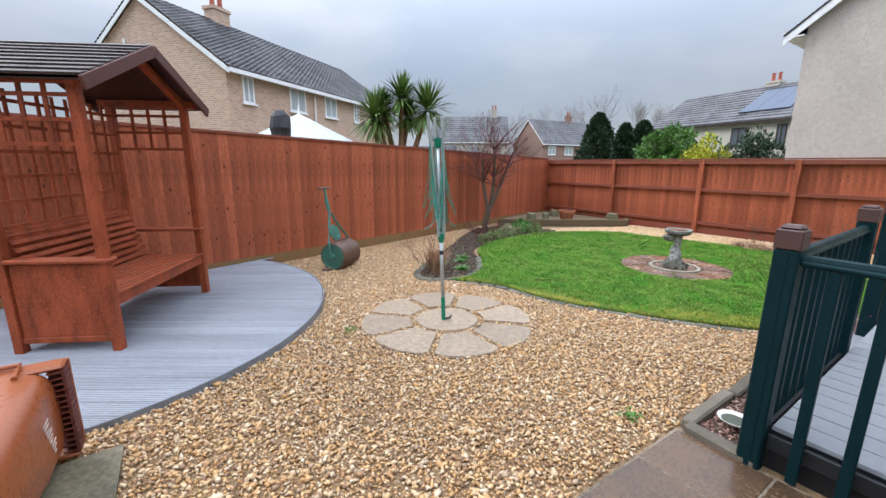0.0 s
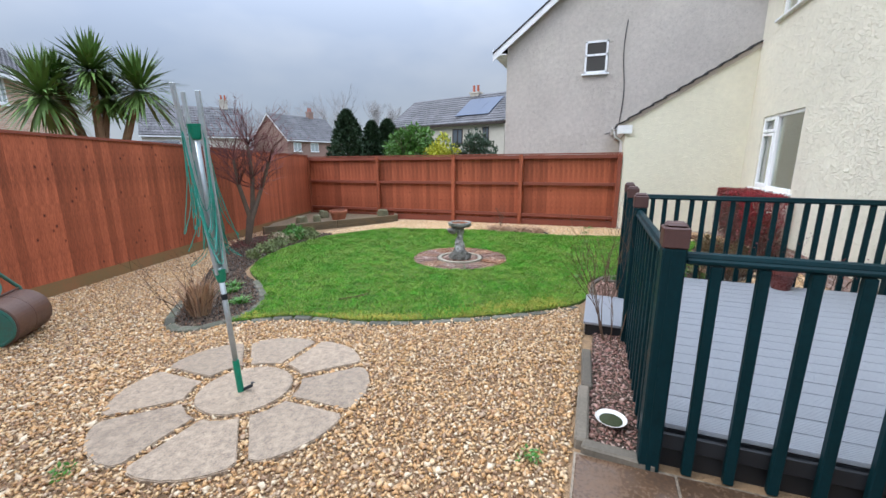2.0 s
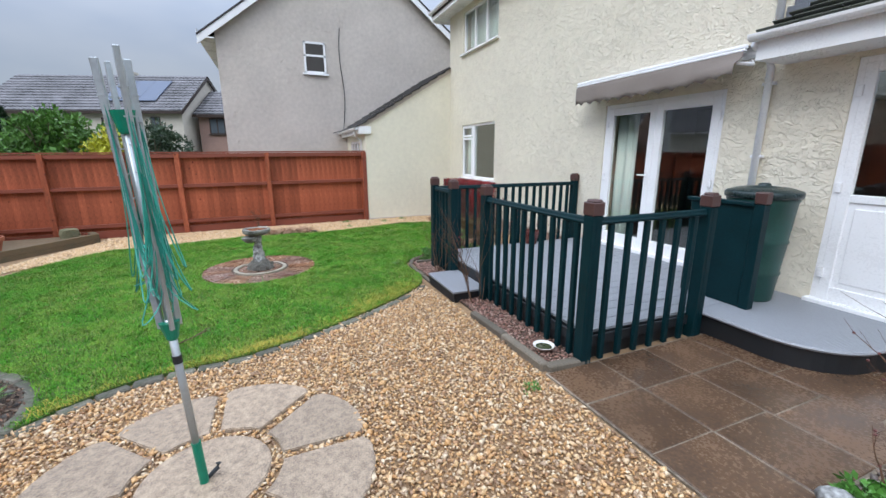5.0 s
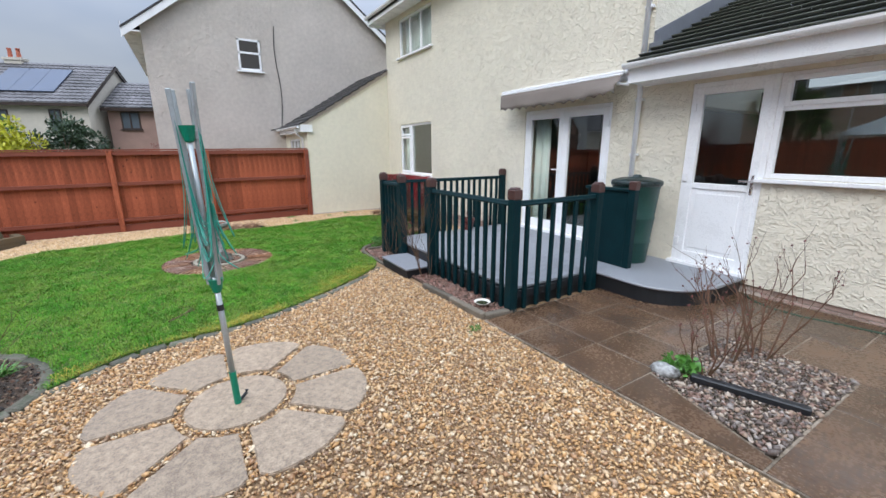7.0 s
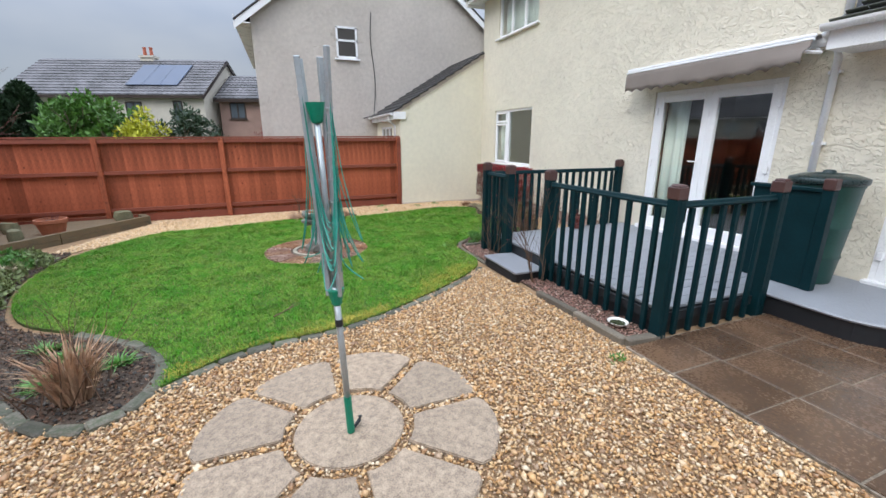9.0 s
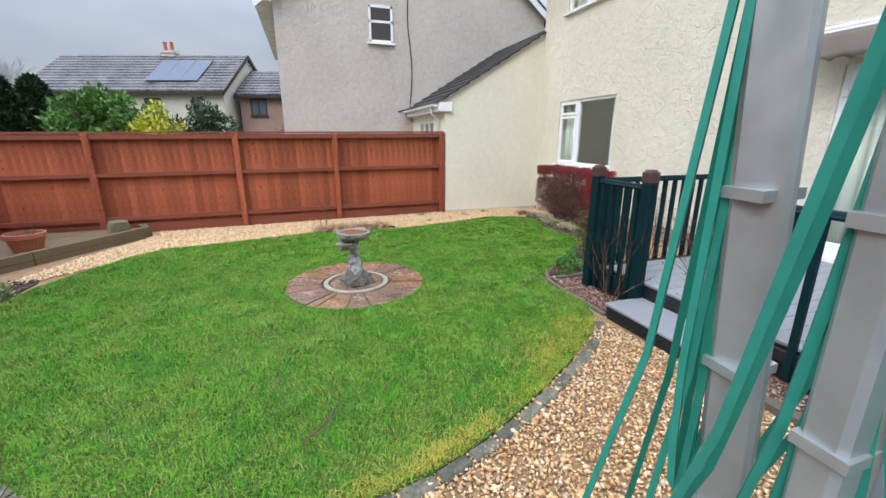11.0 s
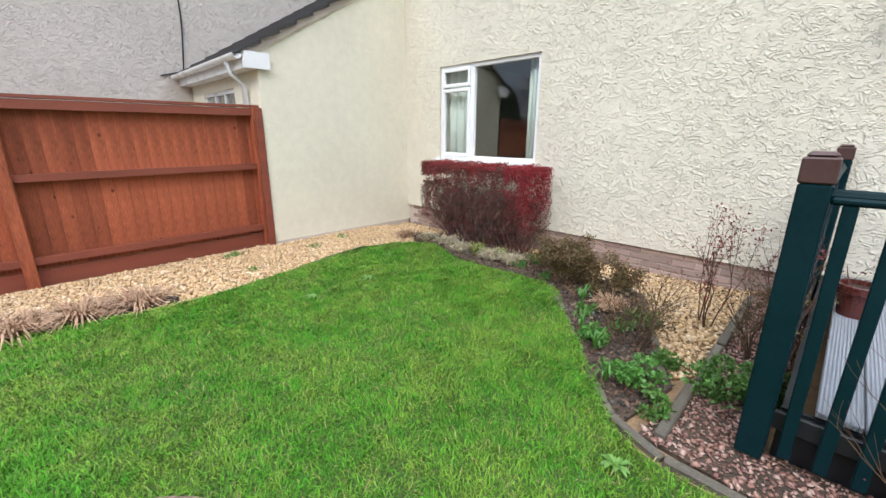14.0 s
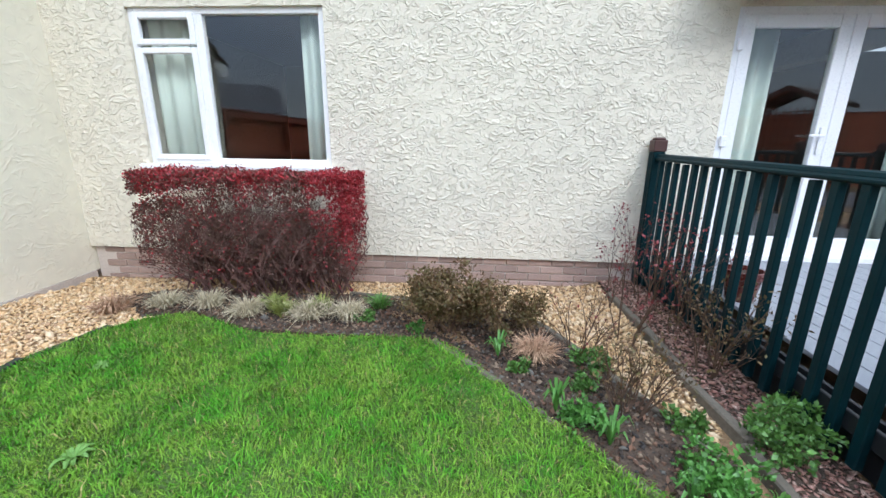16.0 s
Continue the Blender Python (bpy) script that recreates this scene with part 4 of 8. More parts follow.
for k, (x, y) in CORNERS.items():
    z = grade(x, y)
    po = piece("post", post_me, railing, pose(x, y, 0.0) @ Matrix.Translation((0, 0, 0.015)))
    PLACE[po] = pose(x, y, 0.015)
    piece("post_cap", cap_me, po, pose(x, y, 0.015))
bal_me = mesh_of(boxed(-0.0225, 0.0225, -0.018, 0.018, 0.06, 1.145, 0.004), "baluster", GREEN)


def rail_run(p, q, n):
    a, b = Vector((*CORNERS[p], 0)), Vector((*CORNERS[q], 0))
    d = (b - a).normalized()
    turn = math.degrees(math.atan2(d.y, d.x))
    ln = (b - a).length
    bm = bmesh.new()
    m = Matrix.Translation(a) @ pose(0, 0, 0, 0, 0, turn)
    box(bm, 0.05, ln - 0.05, -0.032, 0.032, 1.142, 1.172, 0.01, m)
    tube(bm, [m @ Vector((0.05, 0, 1.175)), m @ Vector((ln - 0.05, 0, 1.175))], 0.023, sides=8)
    part("top_rail", bm, GREEN, railing)
    part("bottom_rail", boxed(0.05, ln - 0.05, -0.034, -0.012, 0.16, 0.245, 0.004, m=m), BLACKEDGE, railing, "black bottom rail")
    for i in range(n):
        t = (i + 1) / (n + 1)
        piece("baluster", bal_me, railing, m @ pose(ln * t, 0.006, random.uniform(-0.008, 0.0), 0, random.uniform(-0.4, 0.4)))


rail_run("p", "d", 10), rail_run("b", "a", 5), rail_run("a", "c", 18), rail_run("q", "p", 6)

screen = thing("screen_panel", "solid dark green painted panel hiding the water butt", "screen", (2.6, -1.12, DECK_Z))
part("panel", boxed(2.34, 2.92, -1.135, -1.1, DECK_Z, 1.2, 0.004), GREEN, screen)
part("ledge", boxed(2.33, 2.95, -1.16, -1.07, 1.2, 1.235, 0.006), GREEN, screen)
part("post", boxed(2.255, 2.34, -1.17, -1.085, DECK_Z, 1.22, 0.006), GREEN, screen)
part("post_cap", boxed(2.25, 2.345, -1.175, -1.08, 1.22, 1.325, 0.01), BROWNCAP, screen, "brown post cap")

BUTT = mat("dark green plastic", (0.012, 0.06, 0.05), 0.4, var=0.25, scale=3)
butt = thing("water_butt", "dark green plastic water butt with a domed lid", "water butt", (2.5, -1.52, DECK_Z))
bm = bmesh.new()
lathe(bm, [(0.20, 0), (0.205, 0.02), (0.225, 0.25), (0.235, 0.27), (0.225, 0.29), (0.245, 0.55), (0.255, 0.57), (0.245, 0.59), (0.27, 0.93), (0.28, 0.95), (0.28, 0.98)], (2.52, -1.5, DECK_Z), 32)
part("barrel", bm, BUTT, butt, smooth=True)
bm = bmesh.new()
lathe(bm, [(0.295, 0.97), (0.3, 0.985), (0.3, 1.02), (0.29, 1.03), (0.2, 1.06), (0.05, 1.075), (0.05, 1.09), (0.03, 1.1)], (2.52, -1.5, DECK_Z), 32)
part("lid", bm, mat("black green lid", (0.015, 0.03, 0.03), 0.3, var=0.2), butt, "dark domed lid", smooth=True)
bm = bmesh.new()
tube(bm, [(2.4, -1.29, DECK_Z + 0.14), (2.37, -1.22, DECK_Z + 0.14), (2.365, -1.2, DECK_Z + 0.09)], 0.016, sides=8)
box(bm, 2.35, 2.4, -1.25, -1.22, DECK_Z + 0.16, DECK_Z + 0.2, 0.004)
part("tap", bm, BLACKEDGE, butt, "black tap")

POT = mat("terracotta", (0.33, 0.11, 0.055), 0.7, var=0.25, scale=8, bump=0.001, bump_scale=80)
GLAZE = mat("dark maroon glaze", (0.11, 0.028, 0.022), 0.3, var=0.3, scale=8)


def flower_pot(x, y, z, r, h, label, stems=0, clay=None):
    p = thing("flower_pot", label, "plant pot", (x, y, z))
    bm = bmesh.new()
    lathe(bm, [(r * 0.68, 0), (r * 0.9, h * 0.72), (r * 0.93, h * 0.74), (r, h * 0.76), (r, h * 0.98), (r * 0.97, h), (r * 0.88, h), (r * 0.85, h * 0.85)], (x, y, z), 24)
    part("pot", bm, clay or POT, p, smooth=False)
    bm = bmesh.new()
    lathe(bm, [(r * 0.84, h * 0.85), (r * 0.5, h * 0.88), (r * 0.1, h * 0.89)], (x, y, z), 16)
    part("soil", bm, SOIL, p)
    if stems:
        for k in range(stems):
            bm = bmesh.new()
            a = random.uniform(0, 6.28)
            q = random.uniform(0.1, 0.6) * r
            tube(bm, [(x + q * math.cos(a), y + q * math.sin(a), z + h * 0.86), (x + 1.6 * q * math.cos(a), y + 1.6 * q * math.sin(a), z + h * random.uniform(1.1, 1.5))], 0.004, 0.002, 4)
            part("stem", bm, TWIGRED, p, "bare red stem")
    return p


TWIG = mat("brown bark twig", (0.11, 0.065, 0.04), 0.85, var=0.4, scale=12, fine=80)
TWIGRED = mat("reddish twig", (0.15, 0.05, 0.045), 0.8, var=0.4, scale=15)
flower_pot(5.33, -0.9, DECK_Z, 0.12, 0.21, "dark maroon glazed pot standing on the grey deck", 3, GLAZE)

bowl = thing("bird_dish", "white ceramic dish of water on the bed edge", "dish", (2.67, 0.77, grade(2.7, 0.7) + 0.03))
bm = bmesh.new()
lathe(bm, [(0.04, 0), (0.055, 0.008), (0.086, 0.036), (0.09, 0.04), (0.085, 0.04), (0.055, 0.014), (0.01, 0.012)], (2.67, 0.77, grade(2.7, 0.7) + 0.03), 24, None)
part("dish", bm, mat("white glazed ceramic", (0.75, 0.72, 0.66), 0.25, var=0.1), bowl, smooth=True)
bm = bmesh.new()
lathe(bm, [(0.066, 0.025), (0.01, 0.0252)], (2.67, 0.77, grade(2.7, 0.7) + 0.03), 20)
part("water", bm, mat("murky water", (0.05, 0.06, 0.03), 0.08, var=0.2), bowl)

# ---- patio of riven slabs, with a planted opening ----
patio = solo("patio", sheet([(-4.9, WALL + 0.01), (2.38, WALL + 0.01), (2.38, 0.96), (-4.9, 0.96)], 0.004), JOINT, "mortared bed of the brown paved patio", "patio", "structure")
SLABS = []
rows_y = [(0.955, 0.47), (0.47, -0.01), (-0.01, -0.52), (-0.52, -1.15), (-1.15, -1.9)]
cuts = [[2.37, 1.95, 1.45, 0.92, 0.05, -0.55, -1.2, -1.8, -2.4, -3.2, -4.0, -4.8], [2.37, 1.93, 1.44, 0.92, 0.05, -0.6, -1.0, -1.6, -2.2, -3.0, -3.9, -4.8],
        [2.37, 1.93, 1.40, 0.92, 0.05, -0.35, -0.95, -1.55, -2.15, -3.0, -4.0, -4.8], [2.37, 1.7, 1.1, 0.5, -0.1, -0.7, -1.6, -2.2, -3.0, -4.0, -4.8], [2.37, 1.4, 0.8, 0.2, -0.7, -1.3, -2.2, -3.2, -4.0, -4.8]]
for (ya, yb), cut in zip(rows_y, cuts):
    for xa_, xb_ in zip(cut, cut[1:]):
        if 0.0 < xb_ < 0.06 and yb > -0.56:
            continue
        bm = bmesh.new()
        j = lambda: random.uniform(0.003, 0.01)
        pts = [(xb_ + j(), yb + j()), (xa_ - j(), yb + j()), (xa_ - j(), ya - j()), (xb_ + j(), ya - j())]
        lift = random.uniform(0.008, 0.012)
        prism(bm, pts, lambda x, y: grade(x, y) - 0.03, lambda x, y: grade(x, y) + lift)
        bmesh.ops.bevel(bm, geom=[e for e in bm.edges if all(v.co.z > grade(v.co.x, v.co.y) for v in e.verts)], offset=0.004, segments=1, affect="EDGES")
        part("slab", bm, PAVE, patio)
bm = bmesh.new()
prism(bm, [(0.06, 0.83), (0.91, 0.55), (0.91, 0.945), (0.06, 0.945)], lambda x, y: grade(x, y) - 0.03, lambda x, y: grade(x, y) + 0.009)
part("slab", bm, PAVE, patio)

# ---- seating deck with the arbour ----
def g3(x, y, up=0.0):
    return (x, y, grade(x, y) + up)


SEAT_C, SEAT_R = Vector((-0.92, 5.22)), 2.42
seat_deck = thing("deck_round", "low rounded grey grooved deck on the gravel", "deck", (SEAT_C.x, SEAT_C.y, grade(*SEAT_C)), kind="structure", turn=-33)
RIBY = mat("grey grooved round deck", (0.30, 0.315, 0.35), 0.45, var=0.3, scale=1.6, fine=40, bump=0.0006, bump_scale=90, stretch=(0.5, 4, 1), random_by="object", spread=(0.88, 1.08))
DTOP = 0.055
k = -SEAT_R
while k < SEAT_R - 0.02:
    b = min(k + 0.143, SEAT_R - 0.005)
    m = pose(0, 0, 0, 0, 0, -33)
    d = m @ Vector((1, 0, 0))

    def board_end(x, y):
        w = m @ Vector((x, y, 0)) + Vector((SEAT_C.x, SEAT_C.y, 0))
        lim = left_y(w.x) - 0.06
        s = (lim - w.y) / (d.y - 0.31 * d.x) if w.y > lim else 0
        return x + (s if abs(s) < 3 else 0)

    lines = [(k, DTOP - 0.025), (k, DTOP - 0.004)]
    y = k + 0.003
    while y < b - 0.017:
        lines += [(y, DTOP - 0.004), (y + 0.003, DTOP), (y + 0.0105, DTOP), (y + 0.0135, DTOP - 0.004)]
        y += 0.0205
    lines += [(b, DTOP - 0.004), (b, DTOP - 0.025)]
    bm = bmesh.new()
    pairs = []
    for y, z in lines:
        half = math.sqrt(max(0, SEAT_R ** 2 - y * y))
        x0, x1 = board_end(-half, y), board_end(half, y)
        if x1 - x0 < 0.03:
            x0 = x1 - 0.03
        pairs.append((bm.verts.new((x0, y, z)), bm.verts.new((x1, y, z))))
    for p, q in zip(pairs, pairs[1:]):
        bm.faces.new((p[0], p[1], q[1], q[0]))
    bm.faces.new([p[1] for p in pairs]), bm.faces.new([p[0] for p in reversed(pairs)])
    bm.normal_update()
    part("deck_board", bm, RIBY, seat_deck, local=True)
    k += 0.148
bm = bmesh.new()
arc = []
for i in range(61):
    a = radians(-135 + 190 * i / 60)
    w = (SEAT_C.x + (SEAT_R + 0.006) * math.cos(a), SEAT_C.y + (SEAT_R + 0.006) * math.sin(a))
    if w[1] < left_y(w[0]) - 0.05:
        arc.append(w)
z = grade(*SEAT_C)
for p, q in zip(arc, arc[1:]):
    d = Vector((q[0] - p[0], q[1] - p[1])).normalized() * 0.012
    box_pts = [(p[0], p[1]), (q[0], q[1]), (q[0] + d.y, q[1] - d.x), (p[0] + d.y, p[1] - d.x)]
    prism(bm, box_pts, z - 0.12, z + DTOP + 0.002)
part("edge_strip", bm, mat("grey deck edging", (0.20, 0.22, 0.25), 0.5, var=0.3), seat_deck, "bent grey edging strip")

AU, AV = Vector((0.482, 0.876, 0)), Vector((-0.876, 0.482, 0))
AO = Vector((-0.44, 3.97, grade(-0.4, 4.0) + DTOP - 0.01))
AW, AD = 1.47, 0.72
AM = Matrix((( AU.x, AV.x, 0, AO.x), (AU.y, AV.y, 0, AO.y), (0, 0, 1, AO.z), (0, 0, 0, 1)))
arbour = thing("garden_arbour", "orange-brown stained wooden arbour seat with trellis sides and an apex roof", "arbour", AO)


def bar(name, u0, u1, v0, v1, z0, z1, bev=0.005, parent=None, material=None):
    bm = boxed(u0, u1, v0, v1, z0, z1, bev, AM)
    bmesh.ops.recalc_face_normals(bm, faces=bm.faces)
    return part(name, bm, material or ARBOUR, parent or arbour)


for u in (0.0, AW):
    for v in (0.0, AD):
        bar("post", u - 0.035, u + 0.035, v - 0.035, v + 0.035, 0, 2.08)
for u in (0.0, AW):
    bar("side_panel", u - 0.012, u + 0.012, 0.04, AD - 0.04, 0.13, 0.42 if u else 0.72)
    bar("side_rail", u - 0.02, u + 0.02, 0.035, AD - 0.035, 0.08, 0.13)
    bar("armrest", u - 0.06, u + 0.06, -0.06, AD - 0.04, 0.73, 0.765, 0.01)
    bar("side_plate", u - 0.035, u + 0.035, -0.12, AD + 0.1, 2.03, 2.11)
    for i in range(3):
        v = 0.04 + (AD - 0.08) * (i + 1) / 4
        bar("trellis_bar", u - 0.008, u + 0.008, v - 0.014, v + 0.014, 1.6, 2.03, 0.0)
    for i in range(3):
        zz = 1.6 + i * 0.17
        bar("trellis_bar", u - 0.016, u + 0.0, 0.035, AD - 0.035, zz, zz + 0.028, 0.0)
bar("seat_rail", 0.035, AW - 0.035, -0.02, 0.02, 0.36, 0.45)
bar("back_board", 0.035, AW - 0.035, AD - 0.035, AD - 0.012, 0.43, 0.97)
bar("seat_skirt", 0.035, AW - 0.035, AD - 0.04, AD - 0.01, 0.1, 0.42)
for i in range(11):
    v = -0.035 + i * 0.062
    bar("seat_slat", 0.03, AW - 0.03, v, v + 0.044, 0.45, 0.472)
for i in range(8):
    bm = bmesh.new()
    box(bm, 0.04, AW - 0.04, 0, 0.02, 0, 0.04, 0.004, AM @ Matrix.Translation((0, 0.53 + i * 0.021, 0.49 + i * 0.062)) @ pose(0, 0, 0, -20))
    part("back_slat", bm, ARBOUR, arbour)
for i in range(9):
    u = AW * (i + 1) / 10
    bar("trellis_bar", u - 0.014, u + 0.014, AD - 0.01, AD + 0.004, 0.98, 2.03, 0.0)
for i in range(6):
    zz = 0.98 + i * 0.19
    bar("trellis_bar", 0.035, AW - 0.035, AD - 0.026, AD - 0.01, zz, zz + 0.028, 0.0)
# bargeboards get a darker red-brown than the arbour's other timber
DARKBARGE = mat("dark red brown stain", (0.10, 0.03, 0.022), 0.45, var=0.4, scale=3, fine=40, stretch=(3, 3, 1))
ROOFSLAT = mat("dark stained roof slat", (0.03, 0.015, 0.014), 0.35, var=0.3, scale=4, spec=0.5)
for sgn in (-1, 1):
    run, risee = AW / 2 + 0.15, 0.41
    ang = math.degrees(math.atan2(risee, run))
    ln = math.hypot(run, risee)
    base = AM @ Matrix.Translation((AW / 2, 0, 2.10 + risee - 0.07)) @ (pose(0, 0, 0, 0, ang, 0) if sgn > 0 else pose(0, 0, 0, 0, -ang, 0))
    bm = boxed(0, sgn * ln, -0.15, AD + 0.2, 0.0, 0.012, m=base)
    bmesh.ops.recalc_face_normals(bm, faces=bm.faces)
    part("roof_lining", bm, ROOFSLAT, arbour)
    for i in range(9):
        step = ln / 9
        bm = boxed(0, sgn * (step + 0.01), -0.17, AD + 0.22, 0.0, 0.02, 0.002, base @ pose(sgn * i * step, 0, 0.016, 0, -sgn * 7.5, 0))
        bmesh.ops.recalc_face_normals(bm, faces=bm.faces)
        part("roof_slat", bm, ROOFSLAT, arbour)
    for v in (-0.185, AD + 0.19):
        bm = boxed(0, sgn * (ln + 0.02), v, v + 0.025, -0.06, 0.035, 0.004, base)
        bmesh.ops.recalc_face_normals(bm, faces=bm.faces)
        part("bargeboard", bm, DARKBARGE, arbour, "dark stained bargeboard")
    bm = boxed(0.02, sgn * (ln - 0.1), -0.03, 0.03, -0.075, -0.005, 0.004, base)
    bmesh.ops.recalc_face_normals(bm, faces=bm.faces)
    part("rafter", bm, ARBOUR, arbour)

# ---- overturned garden waste bin on a slab ----
slab = sheet([(-1.6, 1.35), (-0.36, 1.45), (-0.34, 2.56), (-1.6, 2.5)], 0.02)
solo("loose_slab", slab, mat("mossy grey slab", (0.21, 0.185, 0.125), 0.4, second=(0.085, 0.08, 0.05), scale=5, fine=40, bump=0.008, bump_scale=18, contrast=1.6), "mossy wet paving slab under the bin", "paving slab", "structure")
BIN = mat("brown bin plastic", (0.29, 0.08, 0.027), 0.3, var=0.15, scale=2, fine=40, bump=0.0005, bump_scale=100)
# darker copy of the bin plastic, shade under the rim painted in
BINSHADE = mat("dark brown bin rim", (0.12, 0.03, 0.02), 0.45, var=0.2)
bz = grade(-0.8, 2) + 0.02
wbin = thing("wheelie_bin", "brown plastic wheelie bin lying on its back on a slab", "bin", (-0.85, 1.95, bz), turn=4)
BCX, BMY = -0.82, 2.62
bm = bmesh.new()
rows = []
for y, w, h, zc in ((2.56, 0.265, 0.25, 0.262), (2.50, 0.262, 0.248, 0.26), (2.28, 0.255, 0.24, 0.255), (2.24, 0.245, 0.232, 0.248), (1.6, 0.215, 0.20, 0.22), (1.57, 0.19, 0.175, 0.22)):
    ring = []
    for i in range(32):
        a = 6.28318 * i / 32
        c, t = math.cos(a), math.sin(a)
        e = 0.42
        ring.append(bm.verts.new((BCX + w * abs(c) ** e * (1 if c > 0 else -1), y, bz + zc + h * abs(t) ** e * (1 if t > 0 else -1))))
    rows.append(ring)
for q, t in zip(rows, rows[1:]):
    for i in range(32):
        bm.faces.new((q[i], q[(i + 1) % 32], t[(i + 1) % 32], t[i]))
bm.faces.new(rows[-1])
bmesh.ops.recalc_face_normals(bm, faces=bm.faces)
part("body", bm, BIN, wbin, smooth=True)
bm = bmesh.new()
box(bm, BCX - 0.33, BCX + 0.31, 2.55, 2.66, bz + 0.487, bz + 0.512, 0.01)
box(bm, BCX - 0.33, BCX + 0.31, 2.55, 2.66, bz + 0.0, bz + 0.025, 0.01)
box(bm, BCX + 0.302, BCX + 0.318, 2.645, 2.665, bz + 0.01, bz + 0.505, 0.004)
part("rim", bm, BIN, wbin)
part("rim_side", boxed(BCX - 0.322, BCX - 0.31, 2.55, 2.645, bz + 0.026, bz + 0.486), BINSHADE, wbin)
bm = boxed(BCX + 0.298, BCX + 0.31, 2.55, 2.645, bz + 0.026, bz + 0.486)
box(bm, BCX + 0.24, BCX + 0.30, 2.60, 2.612, bz + 0.026, bz + 0.486)
for i in range(15):
    z = bz + 0.04 + i * 0.031
    box(bm, BCX + 0.245, BCX + 0.317, 2.546, 2.64, z, z + 0.008)
part("rim_comb", bm, BINSHADE, wbin, "dark ribbed comb under the rim")
bm = bmesh.new()
for i in range(9):
    box(bm, BCX + 0.2585, BCX + 0.2615, 2.37 - i * 0.011, 2.40 + (i % 3) * 0.02 - i * 0.008, bz + 0.16 + i * 0.022, bz + 0.166 + i * 0.022 + 0.004 * (i % 2))
part("worn_marking", bm, mat("worn white print", (0.6, 0.5, 0.45), 0.6, var=0.3), wbin, "worn white printed marking")
bm = bmesh.new()
tube(bm, [(BCX - 0.15, 2.5, bz + 0.512), (BCX - 0.15, 2.62, bz + 0.53), (BCX + 0.15, 2.62, bz + 0.53), (BCX + 0.15, 2.5, bz + 0.512)], 0.012, sides=8)
part("grab_bar", bm, BIN, wbin)
for sx in (BCX - 0.19, BCX + 0.19):
    bm = bmesh.new()
    lathe(bm, [(0.02, -0.025), (0.09, -0.03), (0.1, -0.02), (0.1, 0.02), (0.09, 0.03), (0.02, 0.025)], (0, 0, 0), 20, pose(sx, 1.60, bz + 0.1, 0, 90))
    part("wheel", bm, BLACKEDGE, wbin, "black wheel")

# ---- lawn roller ----
TEAL = mat("chipped green enamel", (0.03, 0.19, 0.145), 0.5, second=(0.06, 0.11, 0.08), scale=12, fine=60)
RUST = mat("rusty brown iron drum", (0.095, 0.055, 0.045), 0.45, second=(0.12, 0.06, 0.035), scale=6, fine=50, bump=0.001)
RX, RY = 2.16, 5.92
rz = grade(RX, RY)
roller = thing("lawn_roller", "old cast-iron lawn roller with green handle against the fence", "lawn roller", (RX, RY, rz), turn=38)
RM = pose(RX, RY, rz, 0, 0, 38)
bm = bmesh.new()
lathe(bm, [(0.195, -0.24), (0.205, -0.235), (0.205, -0.003), (0.2, 0.0), (0.205, 0.003), (0.205, 0.235), (0.195, 0.24)], (0, 0, 0), 40, RM @ pose(0, 0, 0.205, 0, 90))
part("drum", bm, RUST, roller, smooth=False)
for s in (-1, 1):
    bm = bmesh.new()
    lathe(bm, [(0.03, 0), (0.185, 0.0), (0.19, 0.012), (0.17, 0.014), (0.16, 0.006), (0.05, 0.006), (0.04, 0.04), (0.01, 0.04)], (0, 0, 0), 28, RM @ pose(s * 0.236, 0, 0.205, 0, s * 90))
    part("end_plate", bm, TEAL, roller, "green end plate")
bm = bmesh.new()
tube(bm, [RM @ Vector(p) for p in ((-0.28, 0, 0.205), (-0.27, 0.03, 0.42), (-0.1, 0.12, 0.68), (-0.02, 0.16, 0.84), (0, 0.2, 1.0), (0, 0.24, 1.2))], 0.019, sides=8)
tube(bm, [RM @ Vector(p) for p in ((0.28, 0, 0.205), (0.27, 0.03, 0.42), (0.1, 0.12, 0.68), (0.02, 0.16, 0.84))], 0.017, sides=8)
tube(bm, [RM @ Vector(p) for p in ((0, 0.18, 0.88), (0, 0.22, 1.05))], 0.03, sides=8)
part("handle_frame", bm, TEAL, roller, "green forked handle")
bm = bmesh.new()
tube(bm, [RM @ Vector(p) for p in ((-0.14, 0.245, 1.205), (0.14, 0.245, 1.205))], 0.019, sides=8)
part("grip", bm, RUST, roller, "wooden cross grip")
bm = bmesh.new()
lathe(bm, [(0.0001, -0.014), (0.12, -0.014), (0.13, 0.0), (0.12, 0.014), (0.09, 0.01), (0.08, 0.018), (0.05, 0.012), (0.02, 0.02)], (0, 0, 0), 24, RM @ pose(0, 0.09, 0.53, 72))
part("counterweight", bm, TEAL, roller, "round green counterweight")
bm = bmesh.new()
tube(bm, [RM @ Vector((-0.27, 0.03, 0.42)), RM @ Vector((0.27, 0.03, 0.42))], 0.008, sides=6)
part("scraper_bar", bm, RUST, roller)
bm = bmesh.new()
bmesh.ops.create_icosphere(bm, subdivisions=1, radius=0.07, matrix=Matrix.Translation(g3(1.88, 5.76, 0.02)) @ Matrix.Diagonal((1.3, 0.8, 0.5, 1)))
solo("chock_stone", bm, RUST, "brown stone wedged under the roller", "stone")

